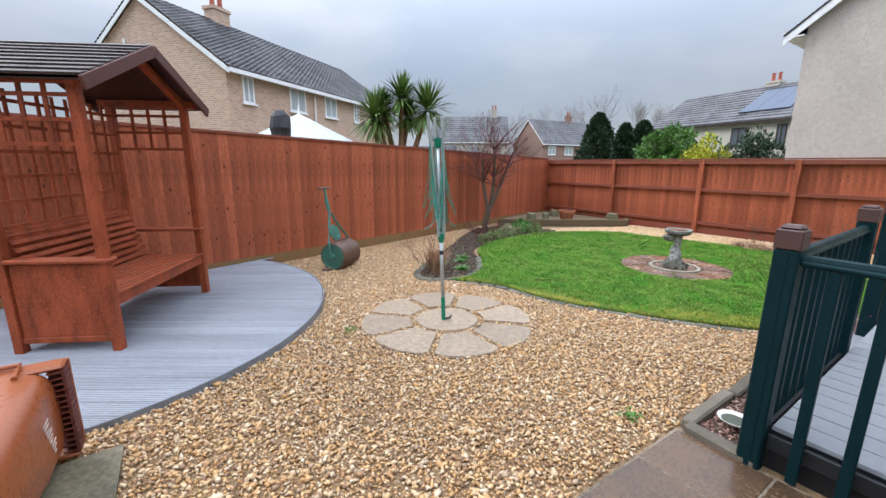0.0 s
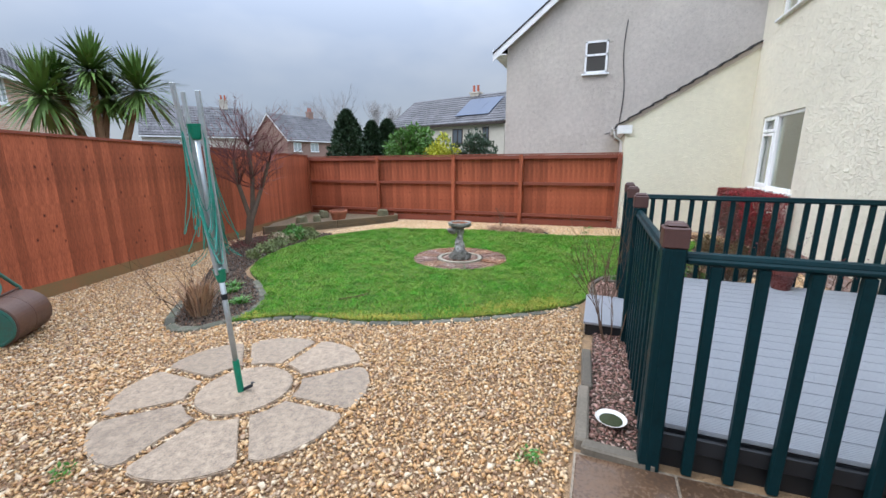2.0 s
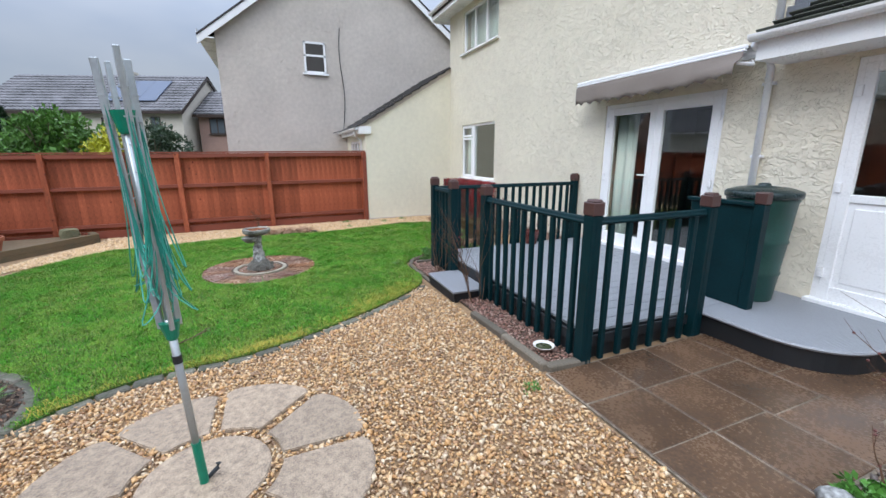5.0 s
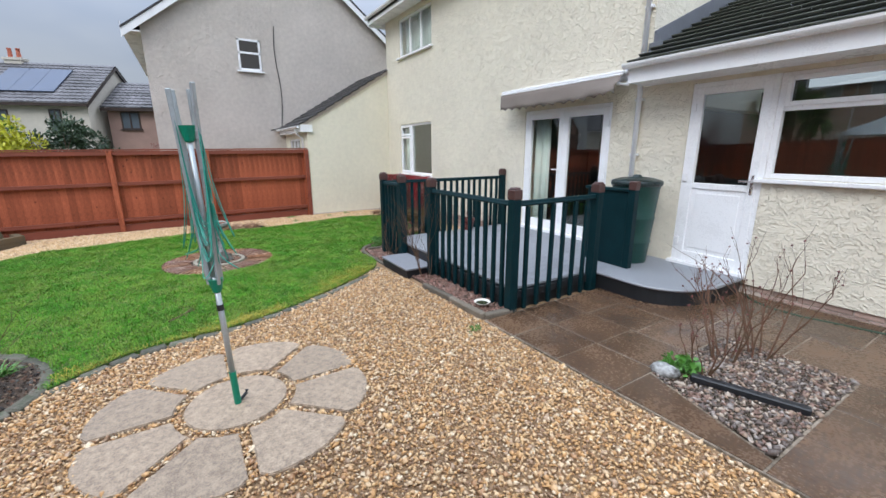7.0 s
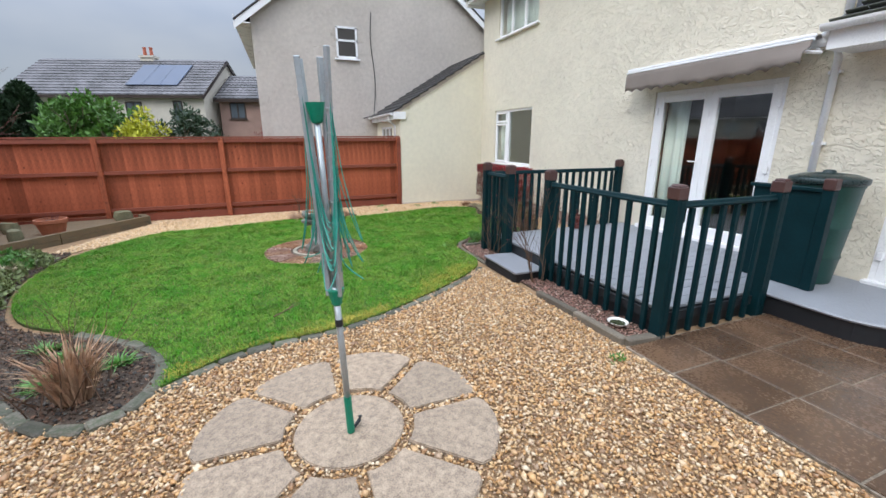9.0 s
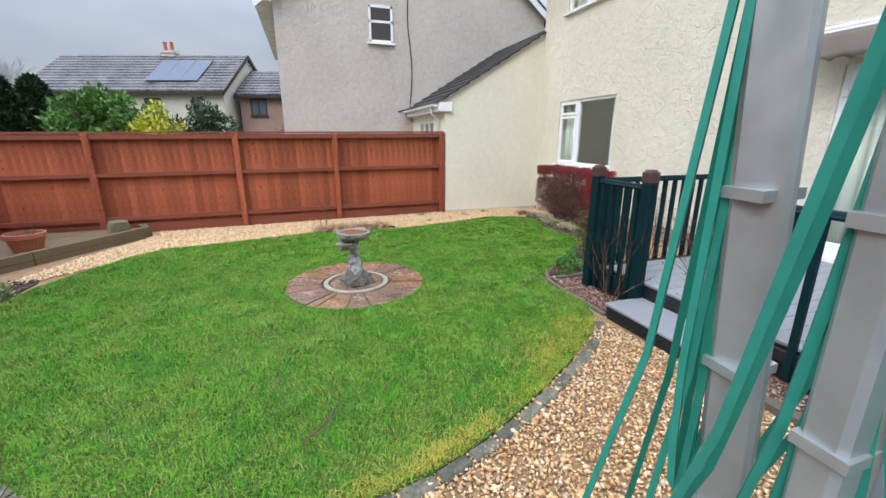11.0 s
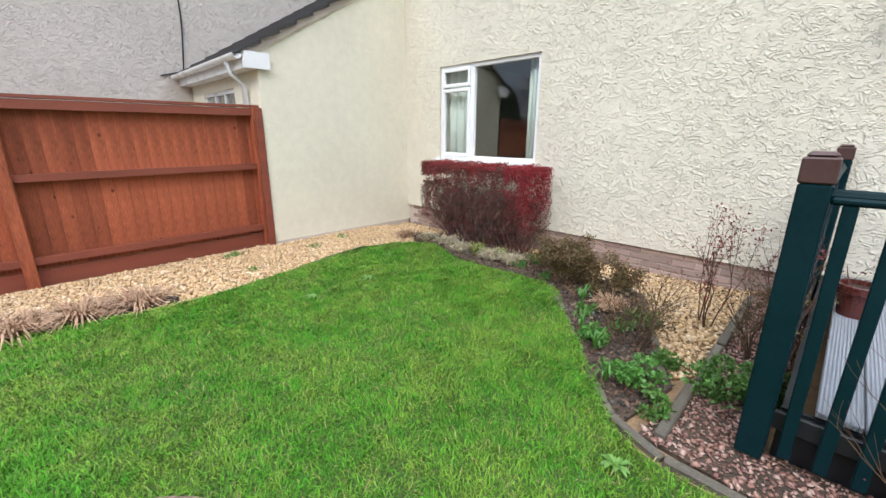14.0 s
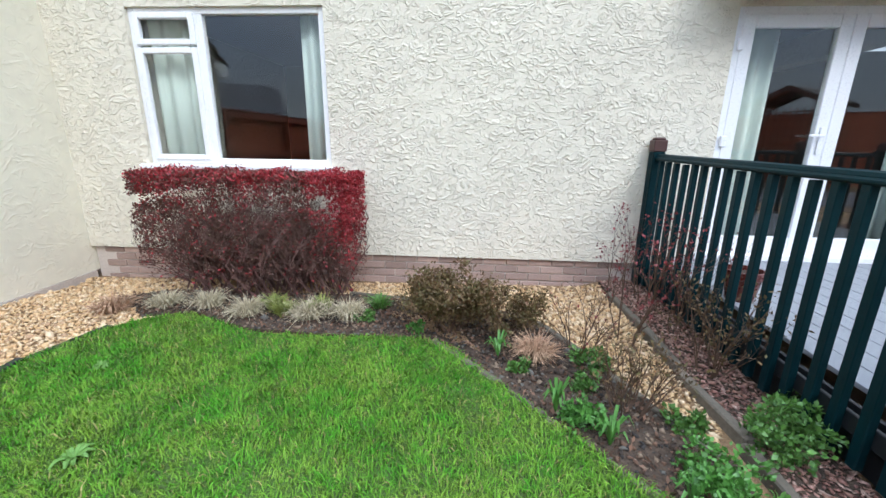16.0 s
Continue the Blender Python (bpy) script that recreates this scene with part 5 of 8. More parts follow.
# ---- rotary clothes dryer ----
ALU = mat("dull aluminium", (0.42, 0.46, 0.47), 0.38, metal=0.55, var=0.15, scale=6)
CORD = mat("green plastic line", (0.025, 0.27, 0.205), 0.5, var=0.2)
DGREEN = mat("green plastic fitting", (0.0, 0.20, 0.115), 0.4, var=0.15)
CX, CY = 2.24, 3.17
DX, DY = 2.20, 3.17
dz = grade(DX, DY) + 0.01
dryer = thing("rotary_dryer", "folded aluminium rotary clothes dryer with green lines", "clothes dryer", (DX, DY, dz))
bm = bmesh.new()
tube(bm, [(DX, DY, dz + 0.2), (DX, DY, dz + 0.9)], 0.0175, sides=12)
tube(bm, [(DX, DY, dz + 0.9), (DX, DY, dz + 1.79)], 0.0145, sides=12)
part("pole", bm, ALU, dryer, smooth=True)
bm = bmesh.new()
tube(bm, [(DX, DY, dz), (DX, DY, dz + 0.24)], 0.0215, sides=12)
part("ground_socket", bm, DGREEN, dryer, "green ground socket")
bm = bmesh.new()
tube(bm, [(DX + 0.01, DY - 0.015, dz + 0.012), (DX + 0.045, DY - 0.06, dz + 0.03), (DX + 0.05, DY - 0.065, dz + 0.05)], 0.01, 0.014, sides=7)
part("socket_lid", bm, BLACKEDGE, dryer, "black socket lid")
for zz, h, r in ((0.80, 0.09, 0.037), (1.70, 0.09, 0.038)):
    bm = bmesh.new()
    lathe(bm, [(0.02, 0), (r * 0.7, 0.01), (r, h * 0.7), (r * 1.15, h), (0.02, h)], (DX, DY, dz + zz), 12)
    part("hub", bm, DGREEN, dryer, "green plastic hub")
part("collar", (lambda b: (tube(b, [(DX, DY, dz + 0.68), (DX, DY, dz + 0.72)], 0.0205, sides=10), b)[1])(bmesh.new()), BLACKEDGE, dryer, "black locking collar")
ARMS = []
for k in range(4):
    a = radians((23, 85, 203, 300)[k])
    o = (0.10, 0.055, 0.15, 0.05)[k]
    p0 = Vector((DX + 0.035 * math.cos(a), DY + 0.035 * math.sin(a), dz + 0.86))
    p1 = Vector((DX + o * math.cos(a), DY + o * math.sin(a), dz + (1.98 if k != 2 else 2.0)))
    ARMS.append((p0, p1))
    d = (p1 - p0)
    bm = bmesh.new()
    box(bm, -0.0095, 0.0095, -0.0135, 0.0135, 0, d.length, 0.003, Matrix.Translation(p0) @ d.to_track_quat("Z", "Y").to_matrix().to_4x4())
    arm = part("arm", bm, ALU, dryer)
    for i in range(8):
        q = p0.lerp(p1, 0.25 + 0.09 * i)
        part("line_clip", boxed(q.x - 0.011, q.x + 0.011, q.y - 0.0155, q.y + 0.0155, q.z - 0.003, q.z + 0.003), ALU, arm)
rng = random.Random(5)
for k in range(4):
    for i in range(13):
        pa = ARMS[k][0].lerp(ARMS[k][1], 0.22 + 0.06 * i)
        pb = ARMS[(k + 1) % 4][0].lerp(ARMS[(k + 1) % 4][1], 0.22 + 0.06 * i + rng.uniform(-0.03, 0.03))
        low = max(0.82 + rng.uniform(0, 0.3), min(pa.z, pb.z) - dz - (0.14 + 0.045 * i) * rng.uniform(0.8, 1.3))
        mid = (pa + pb) / 2
        out = Vector((mid.x - DX, mid.y - DY, 0)).normalized() * (rng.uniform(-0.02, 0.07) if i % 5 else 0.13)
        pts = []
        for j in range(13):
            t = j / 12
            p = pa.lerp(pb, t) + out * math.sin(math.pi * t)
            p.z = pa.z + (pb.z - pa.z) * t - ((pa.z + pb.z) / 2 - dz - low) * (1 - (2 * t - 1) ** 2) ** 0.6
            p.x += rng.uniform(-0.004, 0.004)
            pts.append(p)
        bm = bmesh.new()
        tube(bm, pts, 0.003, sides=3, cap=False)
        part("washing_line", bm, CORD, dryer)

# the pole stands a little out of true
dryer.matrix_basis = dryer.matrix_basis @ Matrix.Rotation(0.04, 4, Vector((-0.85, -0.52, 0)))

# ---- paved flower round the dryer ----
circle = thing("stone_circle", "round of pale concrete petal slabs set in gravel", "paving", g3(CX, CY), kind="structure")
rng = random.Random(77)
bm = bmesh.new()
ring = [(CX + 0.315 * math.cos(6.28318 * i / 40), CY + 0.315 * math.sin(6.28318 * i / 40)) for i in range(40)]
prism(bm, ring, lambda x, y: grade(x, y) - 0.03, lambda x, y: grade(x, y) + 0.012)
bmesh.ops.bevel(bm, geom=[e for e in bm.edges if all(v.co.z > grade(v.co.x, v.co.y) for v in e.verts)], offset=0.006, segments=2, affect="EDGES")
part("centre_slab", bm, PETAL, circle)
PETALS = 23.0
for k in range(8):
    a0 = radians(PETALS + 45 * k)
    bm = bmesh.new()
    pts = []
    gap = 0.03
    ro, ri = 0.865, 0.375
    da = radians(22.5)
    for i in range(15):
        u = i / 14
        a = a0 - da + gap / ro + (2 * da - 2 * gap / ro) * u
        r = ro * (0.93 + 0.075 * math.sin(math.pi * u) ** 0.4) + rng.uniform(-0.004, 0.004)
        pts.append((CX + r * math.cos(a), CY + r * math.sin(a)))
    for i in range(7, -1, -1):
        a = a0 - da + gap / ri + (2 * da - 2.0 * gap / ri) * i / 7
        r = ri + rng.uniform(-0.003, 0.003)
        pts.append((CX + r * math.cos(a), CY + r * math.sin(a)))
    tilt, slant = rng.uniform(-0.004, 0.004), rng.uniform(-0.008, 0.008)
    prism(bm, pts, lambda x, y: grade(x, y) - 0.03, lambda x, y: grade(x, y) + 0.013 + tilt + slant * (x - CX))
    bmesh.ops.bevel(bm, geom=[e for e in bm.edges if all(v.co.z > grade(v.co.x, v.co.y) - 0.01 for v in e.verts)], offset=0.006, segments=2, affect="EDGES")
    part("petal_slab", bm, PETAL, circle)

# ---- bird bath on its stone ring ----
BX, BY = 6.60, 3.04
GR = grade(BX, BY)
ring_t = thing("stone_ring", "round of riven brown sandstone wedges in the lawn", "paving", (BX, BY, GR), kind="structure")
bm = bmesh.new()
prism(bm, [(BX + 0.765 * math.cos(6.28318 * i / 48), BY + 0.765 * math.sin(6.28318 * i / 48)) for i in range(48)], GR - 0.05, GR + 0.022)
part("bedding", bm, SOIL, ring_t)
bm = bmesh.new()
prism(bm, [(BX + 0.295 * math.cos(6.28318 * i / 32), BY + 0.295 * math.sin(6.28318 * i / 32)) for i in range(32)], GR, GR + 0.034)
part("centre_stone", bm, BATHSLAB, ring_t)
cutsr = [0.0]
while cutsr[-1] < 6.28318 - 0.2:
    cutsr.append(cutsr[-1] + random.choice((0.3, 0.42, 0.5, 0.16, 0.38, 0.55)))
cutsr[-1] = 6.28318
for c0_, c1_ in zip(cutsr, cutsr[1:]):
    bm = bmesh.new()
    a0, a1 = c0_ + 0.008, c1_ - 0.008 - random.uniform(0, 0.012)
    ro = 0.775 + random.uniform(-0.015, 0.02)
    pts = [(BX + ro * math.cos(a0 + (a1 - a0) * i / 4), BY + ro * math.sin(a0 + (a1 - a0) * i / 4)) for i in range(5)]
    pts += [(BX + 0.40 * math.cos(a1 - (a1 - a0) * i / 2), BY + 0.40 * math.sin(a1 - (a1 - a0) * i / 2)) for i in range(3)]
    prism(bm, pts, GR, GR + 0.034 + random.uniform(-0.004, 0.004))
    part("wedge_stone", bm, BATHSLAB, ring_t)
bm = bmesh.new()
lathe(bm, [(0.312, 0.02), (0.312, 0.042), (0.316, 0.046), (0.362, 0.046), (0.367, 0.042), (0.367, 0.02)], (BX, BY, GR), 48)
part("concrete_ring", bm, mat("pale concrete ring", (0.38, 0.34, 0.27), 0.8, second=(0.20, 0.18, 0.13), scale=9, fine=60, bump=0.002), ring_t, "pale concrete ring")
STONE = mat("lichened cast stone", (0.50, 0.51, 0.50), 0.75, second=(0.05, 0.047, 0.04), scale=8, fine=30, bump=0.01, bump_scale=40, contrast=1.25)


MOSSTONE = mat("mossy cast stone", (0.30, 0.30, 0.27), 0.75, second=(0.05, 0.052, 0.04), scale=9, fine=35, bump=0.01, bump_scale=45, contrast=1.2)


def lumpy(bm, amount, scale, seed):
    for v in bm.verts:
        o = Vector((seed, seed * 2, 0))
        nrm = noise.noise_vector(v.co * scale + o)
        v.co += nrm * amount


bath = thing("bird_bath", "weathered cast-stone bird bath with a tree-trunk stem", "bird bath", (BX, BY, GR + 0.02))
bm = bmesh.new()
lathe(bm, [(0.15, 0.02), (0.185, 0.045), (0.175, 0.085), (0.14, 0.125), (0.10, 0.16), (0.07, 0.18)], (BX, BY, GR), 30)
bmesh.ops.subdivide_edges(bm, edges=bm.edges[:], cuts=1, use_grid_fill=True)
lumpy(bm, 0.034, 13, 5)
lumpy(bm, 0.016, 34, 8)
ROCK = mat("dark mossy rock", (0.16, 0.15, 0.13), 0.7, second=(0.04, 0.042, 0.03), scale=11, fine=50, bump=0.012, bump_scale=50, contrast=1.3)
part("base", bm, ROCK, bath, "dark mossy rockwork base")
bm = bmesh.new()
prof = [(0.09, 0.10), (0.085, 0.16), (0.075, 0.23), (0.066, 0.31), (0.06, 0.39), (0.062, 0.46), (0.07, 0.52), (0.08, 0.55)]
lathe(bm, prof, (BX, BY, GR), 28)
bmesh.ops.subdivide_edges(bm, edges=bm.edges[:], cuts=1, use_grid_fill=True)
lumpy(bm, 0.028, 11, 3)
lumpy(bm, 0.014, 30, 7)
part("stem", bm, STONE, bath, "grey lichened trunk stem")
bm = bmesh.new()
lathe(bm, [(0.08, 0.545), (0.155, 0.56), (0.188, 0.59), (0.19, 0.628), (0.172, 0.64), (0.157, 0.636), (0.14, 0.618), (0.05, 0.612)], (BX, BY, GR), 40)
bmesh.ops.subdivide_edges(bm, edges=bm.edges[:], cuts=1, use_grid_fill=True)
lumpy(bm, 0.012, 18, 4)
part("basin", bm, MOSSTONE, bath, "round lipped basin")
bm = bmesh.new()
lathe(bm, [(0.152, 0.626), (0.05, 0.627), (0.001, 0.627)], (BX, BY, GR), 32)
part("water", bm, mat("rust-brown water", (0.22, 0.10, 0.05), 0.12, var=0.2, scale=6), bath, "brown still water")
bm = bmesh.new()
lathe(bm, [(0.03, 0.46), (0.09, 0.5), (0.105, 0.54), (0.08, 0.555), (0.02, 0.545)], (BX - 0.06, BY + 0.1, GR - 0.02), 20)
lumpy(bm, 0.012, 20, 9)
part("side_basin", bm, MOSSTONE, bath, "small second basin")

# ---- kerbs, setts and edgings ----
def edging(name, line, width, height, length, material, label, lift=0.0, gap=0.008, cat="edging"):
    """A row of separate edging stones along a plan line."""
    t = thing(name, label, cat, g3(*line[0]), kind="structure")
    pts = [Vector(p) for p in line]
    total = [0.0]
    for p, q in zip(pts, pts[1:]):
        total.append(total[-1] + (q - p).length)

    def at(s):
        for i in range(len(pts) - 1):
            if s <= total[i + 1] or i == len(pts) - 2:
                return pts[i].lerp(pts[i + 1], (s - total[i]) / max(1e-6, total[i + 1] - total[i]))
    s = 0.0
    meshes = []
    for v in range(3):
        bm = boxed(-length / 2 + gap, length / 2 - gap, -width / 2, width / 2, -0.08, height, min(0.012, width * 0.15))
        for w in bm.verts:
            w.co += noise.noise_vector(w.co * 9 + Vector((v * 5, 0, 0))) * width * 0.08
        meshes.append(mesh_of(bm, "edging_stone", material))
    while s + length * 0.6 < total[-1]:
        a, b = at(s), at(min(s + length, total[-1]))
        c = (a + b) / 2
        d = b - a
        piece("edging_stone", random.choice(meshes), t, pose(c.x, c.y, grade(c.x, c.y) + lift + random.uniform(-0.006, 0.006), random.uniform(-2, 2), random.uniform(-2, 2), math.degrees(math.atan2(d.y, d.x)) + random.uniform(-3, 3)))
        s += length
    return t


edging("kerb_deck", [(2.42, 0.93), (3.98, 0.92)], 0.075, 0.05, 0.62, KERB, "weathered concrete kerb of the slate bed")
edging("kerb_corner", [(2.41, 0.93), (2.41, 0.55)], 0.09, 0.05, 0.38, KERB, "weathered concrete kerb end by the deck post")
edging("kerb_garden", curve_through([(4.9, 0.93), (5.6, 0.92), (6.05, 0.86), (6.44, 0.44), (6.97, -0.22), (7.38, -0.68)], 5, False), 0.05, 0.02, 0.32, KERB, "low stone edging between lawn and border")
edging("kerb_inner", [(5.93, 0.8), (5.9, 0.1), (5.93, -1.85)], 0.055, 0.05, 0.6, KERB, "old stone edging beside the deck bed")
edging("kerb_border", curve_through([(6.05, 0.3), (6.36, -0.42), (6.68, -1.02), (7.4, -1.38), (8.2, -1.58)], 5, False), 0.045, 0.025, 0.45, KERB, "dark slate edging between border and gravel")
edging("lawn_setts", curve_through([(3.1, 4.33), (3.47, 3.82), (3.6, 3.0), (3.97, 2.17), (4.55, 1.3), (4.9, 1.02)], 8, False), 0.085, 0.012, 0.21, SETT, "row of mossy grey setts along the lawn", cat="sett edging")
edging("bed_setts", curve_through([(4.4, 5.28), (3.86, 4.6), (3.42, 4.38), (3.0, 4.42), (2.82, 4.62), (2.95, 4.95), (3.55, 5.5)], 8, False), 0.10, 0.022, 0.21, SETT, "row of mossy grey setts round the soil bed", cat="sett edging")
edging("lawn_edge_back", curve_through([(9.74, -0.75), (9.9, -0.1), (9.7, 0.8)], 6, False), 0.05, 0.025, 0.5, BLACKEDGE, "dark lawn edging beside the gravel path")

SLEEPER = mat("weathered sleeper timber", (0.17, 0.115, 0.06), 0.85, second=(0.085, 0.075, 0.045), scale=4, fine=60, bump=0.004, bump_scale=30)
raised = thing("raised_bed", "low corner bed of weathered timber sleepers", "raised bed", g3(9, 7.6), kind="structure")
a, b = Vector((7.5, 8.18)), Vector((10.62, 6.28))
d = (b - a).normalized()
for lvl in range(2):
    for i in range(2):
        p, q = a.lerp(b, i * 0.5 + 0.002), a.lerp(b, i * 0.5 + 0.498)
        nrm = Vector((-d.y, d.x)) * 0.11
        bm = bmesh.new()
        prism(bm, [(p.x, p.y), (q.x, q.y), (q.x - nrm.x * -1, q.y + nrm.y), (p.x + nrm.x, p.y + nrm.y)], lambda x, y: grade(x, y) - 0.04 + lvl * 0.115, lambda x, y: grade(x, y) + 0.07 + lvl * 0.115)
        part("sleeper", bm, SLEEPER, raised)
bm = bmesh.new()
prism(bm, [(10.62, 6.28), (11.04, 6.5), (11.04, 6.62), (10.6, 6.4)], lambda x, y: grade(x, y) - 0.04, lambda x, y: grade(x, y) + 0.18)
part("sleeper", bm, SLEEPER, raised)
bm = bmesh.new()
prism(bm, [(7.6, 8.25), (10.65, 6.4), (11.0, 6.6), (11.0, 9.6), (8.5, 8.85)], lambda x, y: grade(x, y) - 0.05, lambda x, y: grade(x, y) + 0.12)
part("soil", bm, mat("dry pale soil", (0.2, 0.14, 0.08), 0.95, second=(0.1, 0.075, 0.045), scale=5, bump=0.02, bump_scale=30), raised, "pale stony soil")
flower_pot(9.5, 7.5, grade(9.5, 7.5) + 0.12, 0.24, 0.28, "wide terracotta pot of bare stems in the raised bed", 12)
for x, y, r in ((8.6, 8.0, 0.14), (10.6, 6.75, 0.16), (9.9, 8.3, 0.12), (8.9, 7.75, 0.09)):
    bm = bmesh.new()
    lathe(bm, [(r, 0), (r * 1.05, 0.1), (r * 0.9, 0.2), (r * 0.5, 0.21)], g3(x, y, 0.115), 14)
    lumpy(bm, 0.03, 6, x)
    solo("planter_stone", bm, mat("mossy tub stone", (0.2, 0.17, 0.1), 0.9, second=(0.09, 0.1, 0.05), scale=8, bump=0.006), "mossy stone tub in the raised bed", "planter")

# ---- houses beyond the fences ----
FARBRICK = mat("buff brick", (0.42, 0.28, 0.19), 0.9, second=(0.33, 0.22, 0.16), scale=2, fine=25)
_n, _l = FARBRICK.node_tree.nodes, FARBRICK.node_tree.links
_tc, _br = _n.new("ShaderNodeTexCoord"), _n.new("ShaderNodeTexBrick")
_sep, _cmb, _ad = _n.new("ShaderNodeSeparateXYZ"), _n.new("ShaderNodeCombineXYZ"), _n.new("ShaderNodeMath")
_l.new(_tc.outputs["Object"], _sep.inputs[0])
_l.new(_sep.outputs["X"], _ad.inputs[0]), _l.new(_sep.outputs["Y"], _ad.inputs[1])
_l.new(_ad.outputs[0], _cmb.inputs["X"]), _l.new(_sep.outputs["Z"], _cmb.inputs["Y"])
_l.new(_cmb.outputs[0], _br.inputs["Vector"])
_br.inputs["Scale"].default_value, _br.inputs["Brick Width"].default_value, _br.inputs["Row Height"].default_value, _br.inputs["Mortar Size"].default_value = 1.0, 0.225, 0.075, 0.012
_br.inputs["Color1"].default_value, _br.inputs["Color2"].default_value, _br.inputs["Mortar"].default_value = (0.62, 0.385, 0.26, 1), (0.42, 0.24, 0.165, 1), (0.58, 0.51, 0.43, 1)
_l.new(_br.outputs["Color"], _n["Principled BSDF"].inputs["Base Color"])
PINKBRICK = mat("pinkish brick", (0.34, 0.22, 0.18), 0.9, second=(0.25, 0.16, 0.13), scale=2, fine=20)
PALEWALL = mat("pale painted wall", (0.55, 0.51, 0.44), 0.9, var=0.12)
FARTILE = mat("grey concrete roof tile", (0.11, 0.107, 0.115), 0.5, var=0.65, scale=0.8, fine=4, random_by="object", spread=(0.8, 1.2), contrast=1.6, stretch=(1, 1, 0.6))
BROWNFRAME = mat("brown window frame", (0.04, 0.025, 0.02), 0.4, var=0.2)
DARKPANE = mat("reflective dark pane", (0.10, 0.12, 0.14), 0.08, var=0.1)
PALEPANE = mat("pale curtained pane", (0.42, 0.47, 0.48), 0.12, var=0.15)
CHIM = mat("chimney pot clay", (0.42, 0.12, 0.07), 0.8, var=0.2)


def house(name, label, at, turn, length, depth, base, eave, ridge, wall_m, rows, windows=(), chimney=None, over=0.35, frame_m=None, pane_m=None, trim_m=None):
    """A pitched house: ridge along its local x, front wall on local -y. windows: (x0, x1, z0, z1) on the front."""
    h = thing(name, label, "house", (*at, base), turn=turn)
    trim_m = trim_m or WHITE
    bm = bmesh.new()
    L, D = length / 2, depth / 2
    e, r = eave - base, ridge - base
    prof = [(-D, 0), (D, 0), (D, e), (0, r), (-D, e)]
    a = [bm.verts.new((-L, y, z)) for y, z in prof]
    b = [bm.verts.new((L, y, z)) for y, z in prof]
    for i in range(5):
        bm.faces.new((a[i], a[(i + 1) % 5], b[(i + 1) % 5], b[i]))
    bm.faces.new(a[::-1]), bm.faces.new(b)
    bmesh.ops.recalc_face_normals(bm, faces=bm.faces)
    part("wall", bm, wall_m, h, local=True)
    drop = (r - e) / D
    for sgn in (-1, 1):
        run = D + over
        for k in range(rows):
            bm = bmesh.new()
            t0, t1 = k / rows, (k + 1) / rows
            y0, y1 = sgn * run * (1 - t0), sgn * run * (1 - t1)
            z0, z1 = r + 0.1 - drop * abs(y0), r + 0.1 - drop * abs(y1)
            count = int((2 * L + 0.4) / 0.15)
            cols = []
            for i in range(count + 1):
                x = -L - 0.2 + (2 * L + 0.4) * i / count
                roll = 0.035 * (i % 2)
                cols.append([bm.verts.new(q) for q in ((x, y0, z0), (x, y0, z0 + 0.07 + roll), (x, y1, z1 + 0.01 + roll))])
            for c, d in zip(cols, cols[1:]):
                bm.faces.new((c[0], d[0], d[1], c[1])), bm.faces.new((c[1], d[1], d[2], c[2]))
            part("tile_course", bm, FARTILE, h, local=True)
        bm = bmesh.new()
        for x in (-L - 0.2, L + 0.17):
            bm = bmesh.new()
            slope(bm, x, x + 0.03, sgn * run, r + 0.05 - drop * run, 0, r + 0.05, 0.2)
            part("bargeboard", bm, trim_m, h, local=True)
        part("gutter", boxed(-L - 0.2, L + 0.2, sgn * run - 0.06, sgn * run + 0.06, r - drop * run - 0.08, r - drop * run + 0.07), trim_m, h, local=True)
    for x0, x1, z0, z1 in windows:
        z0, z1 = z0 - base, z1 - base
        bm = bmesh.new()
        f = 0.07
        for q in ((x0, x0 + f, z0, z1), (x1 - f, x1, z0, z1), (x0 + f, x1 - f, z0, z0 + f), (x0 + f, x1 - f, z1 - f, z1), ((x0 + x1) / 2 - f / 2, (x0 + x1) / 2 + f / 2, z0 + f, z1 - f)):
            box(bm, q[0], q[1], -D - 0.05, -D + 0.05, q[2], q[3])
        w = part("window", bm, frame_m or WHITE, h, local=True)
        part("pane", boxed(x0 + f / 2, x1 - f / 2, -D - 0.02, -D - 0.005, z0 + f / 2, z1 - f / 2), pane_m or PALEPANE, w, local=True)
        part("sill", boxed(x0 - 0.08, x1 + 0.08, -D - 0.12, -D - 0.003, z0 - 0.07, z0 - 0.004), frame_m or WHITE, w, local=True)
    if chimney:
        x, w_, hh = chimney
        bm = boxed(x - w_ / 2, x + w_ / 2, -0.3, 0.3, r - 0.4, r + hh)
        box(bm, x - w_ / 2 - 0.06, x + w_ / 2 + 0.06, -0.36, 0.36, r + hh - 0.15, r + hh)
        ch = part("chimney", bm, wall_m, h, local=True)
        for dx in (-w_ / 4, w_ / 4):
            bm = bmesh.new()
            lathe(bm, [(0.12, 0), (0.1, 0.5), (0.12, 0.52), (0.12, 0.58), (0.08, 0.58)], (x + dx, 0, r + hh), 10)
            part("chimney_pot", bm, CHIM, ch, local=True)
    return h


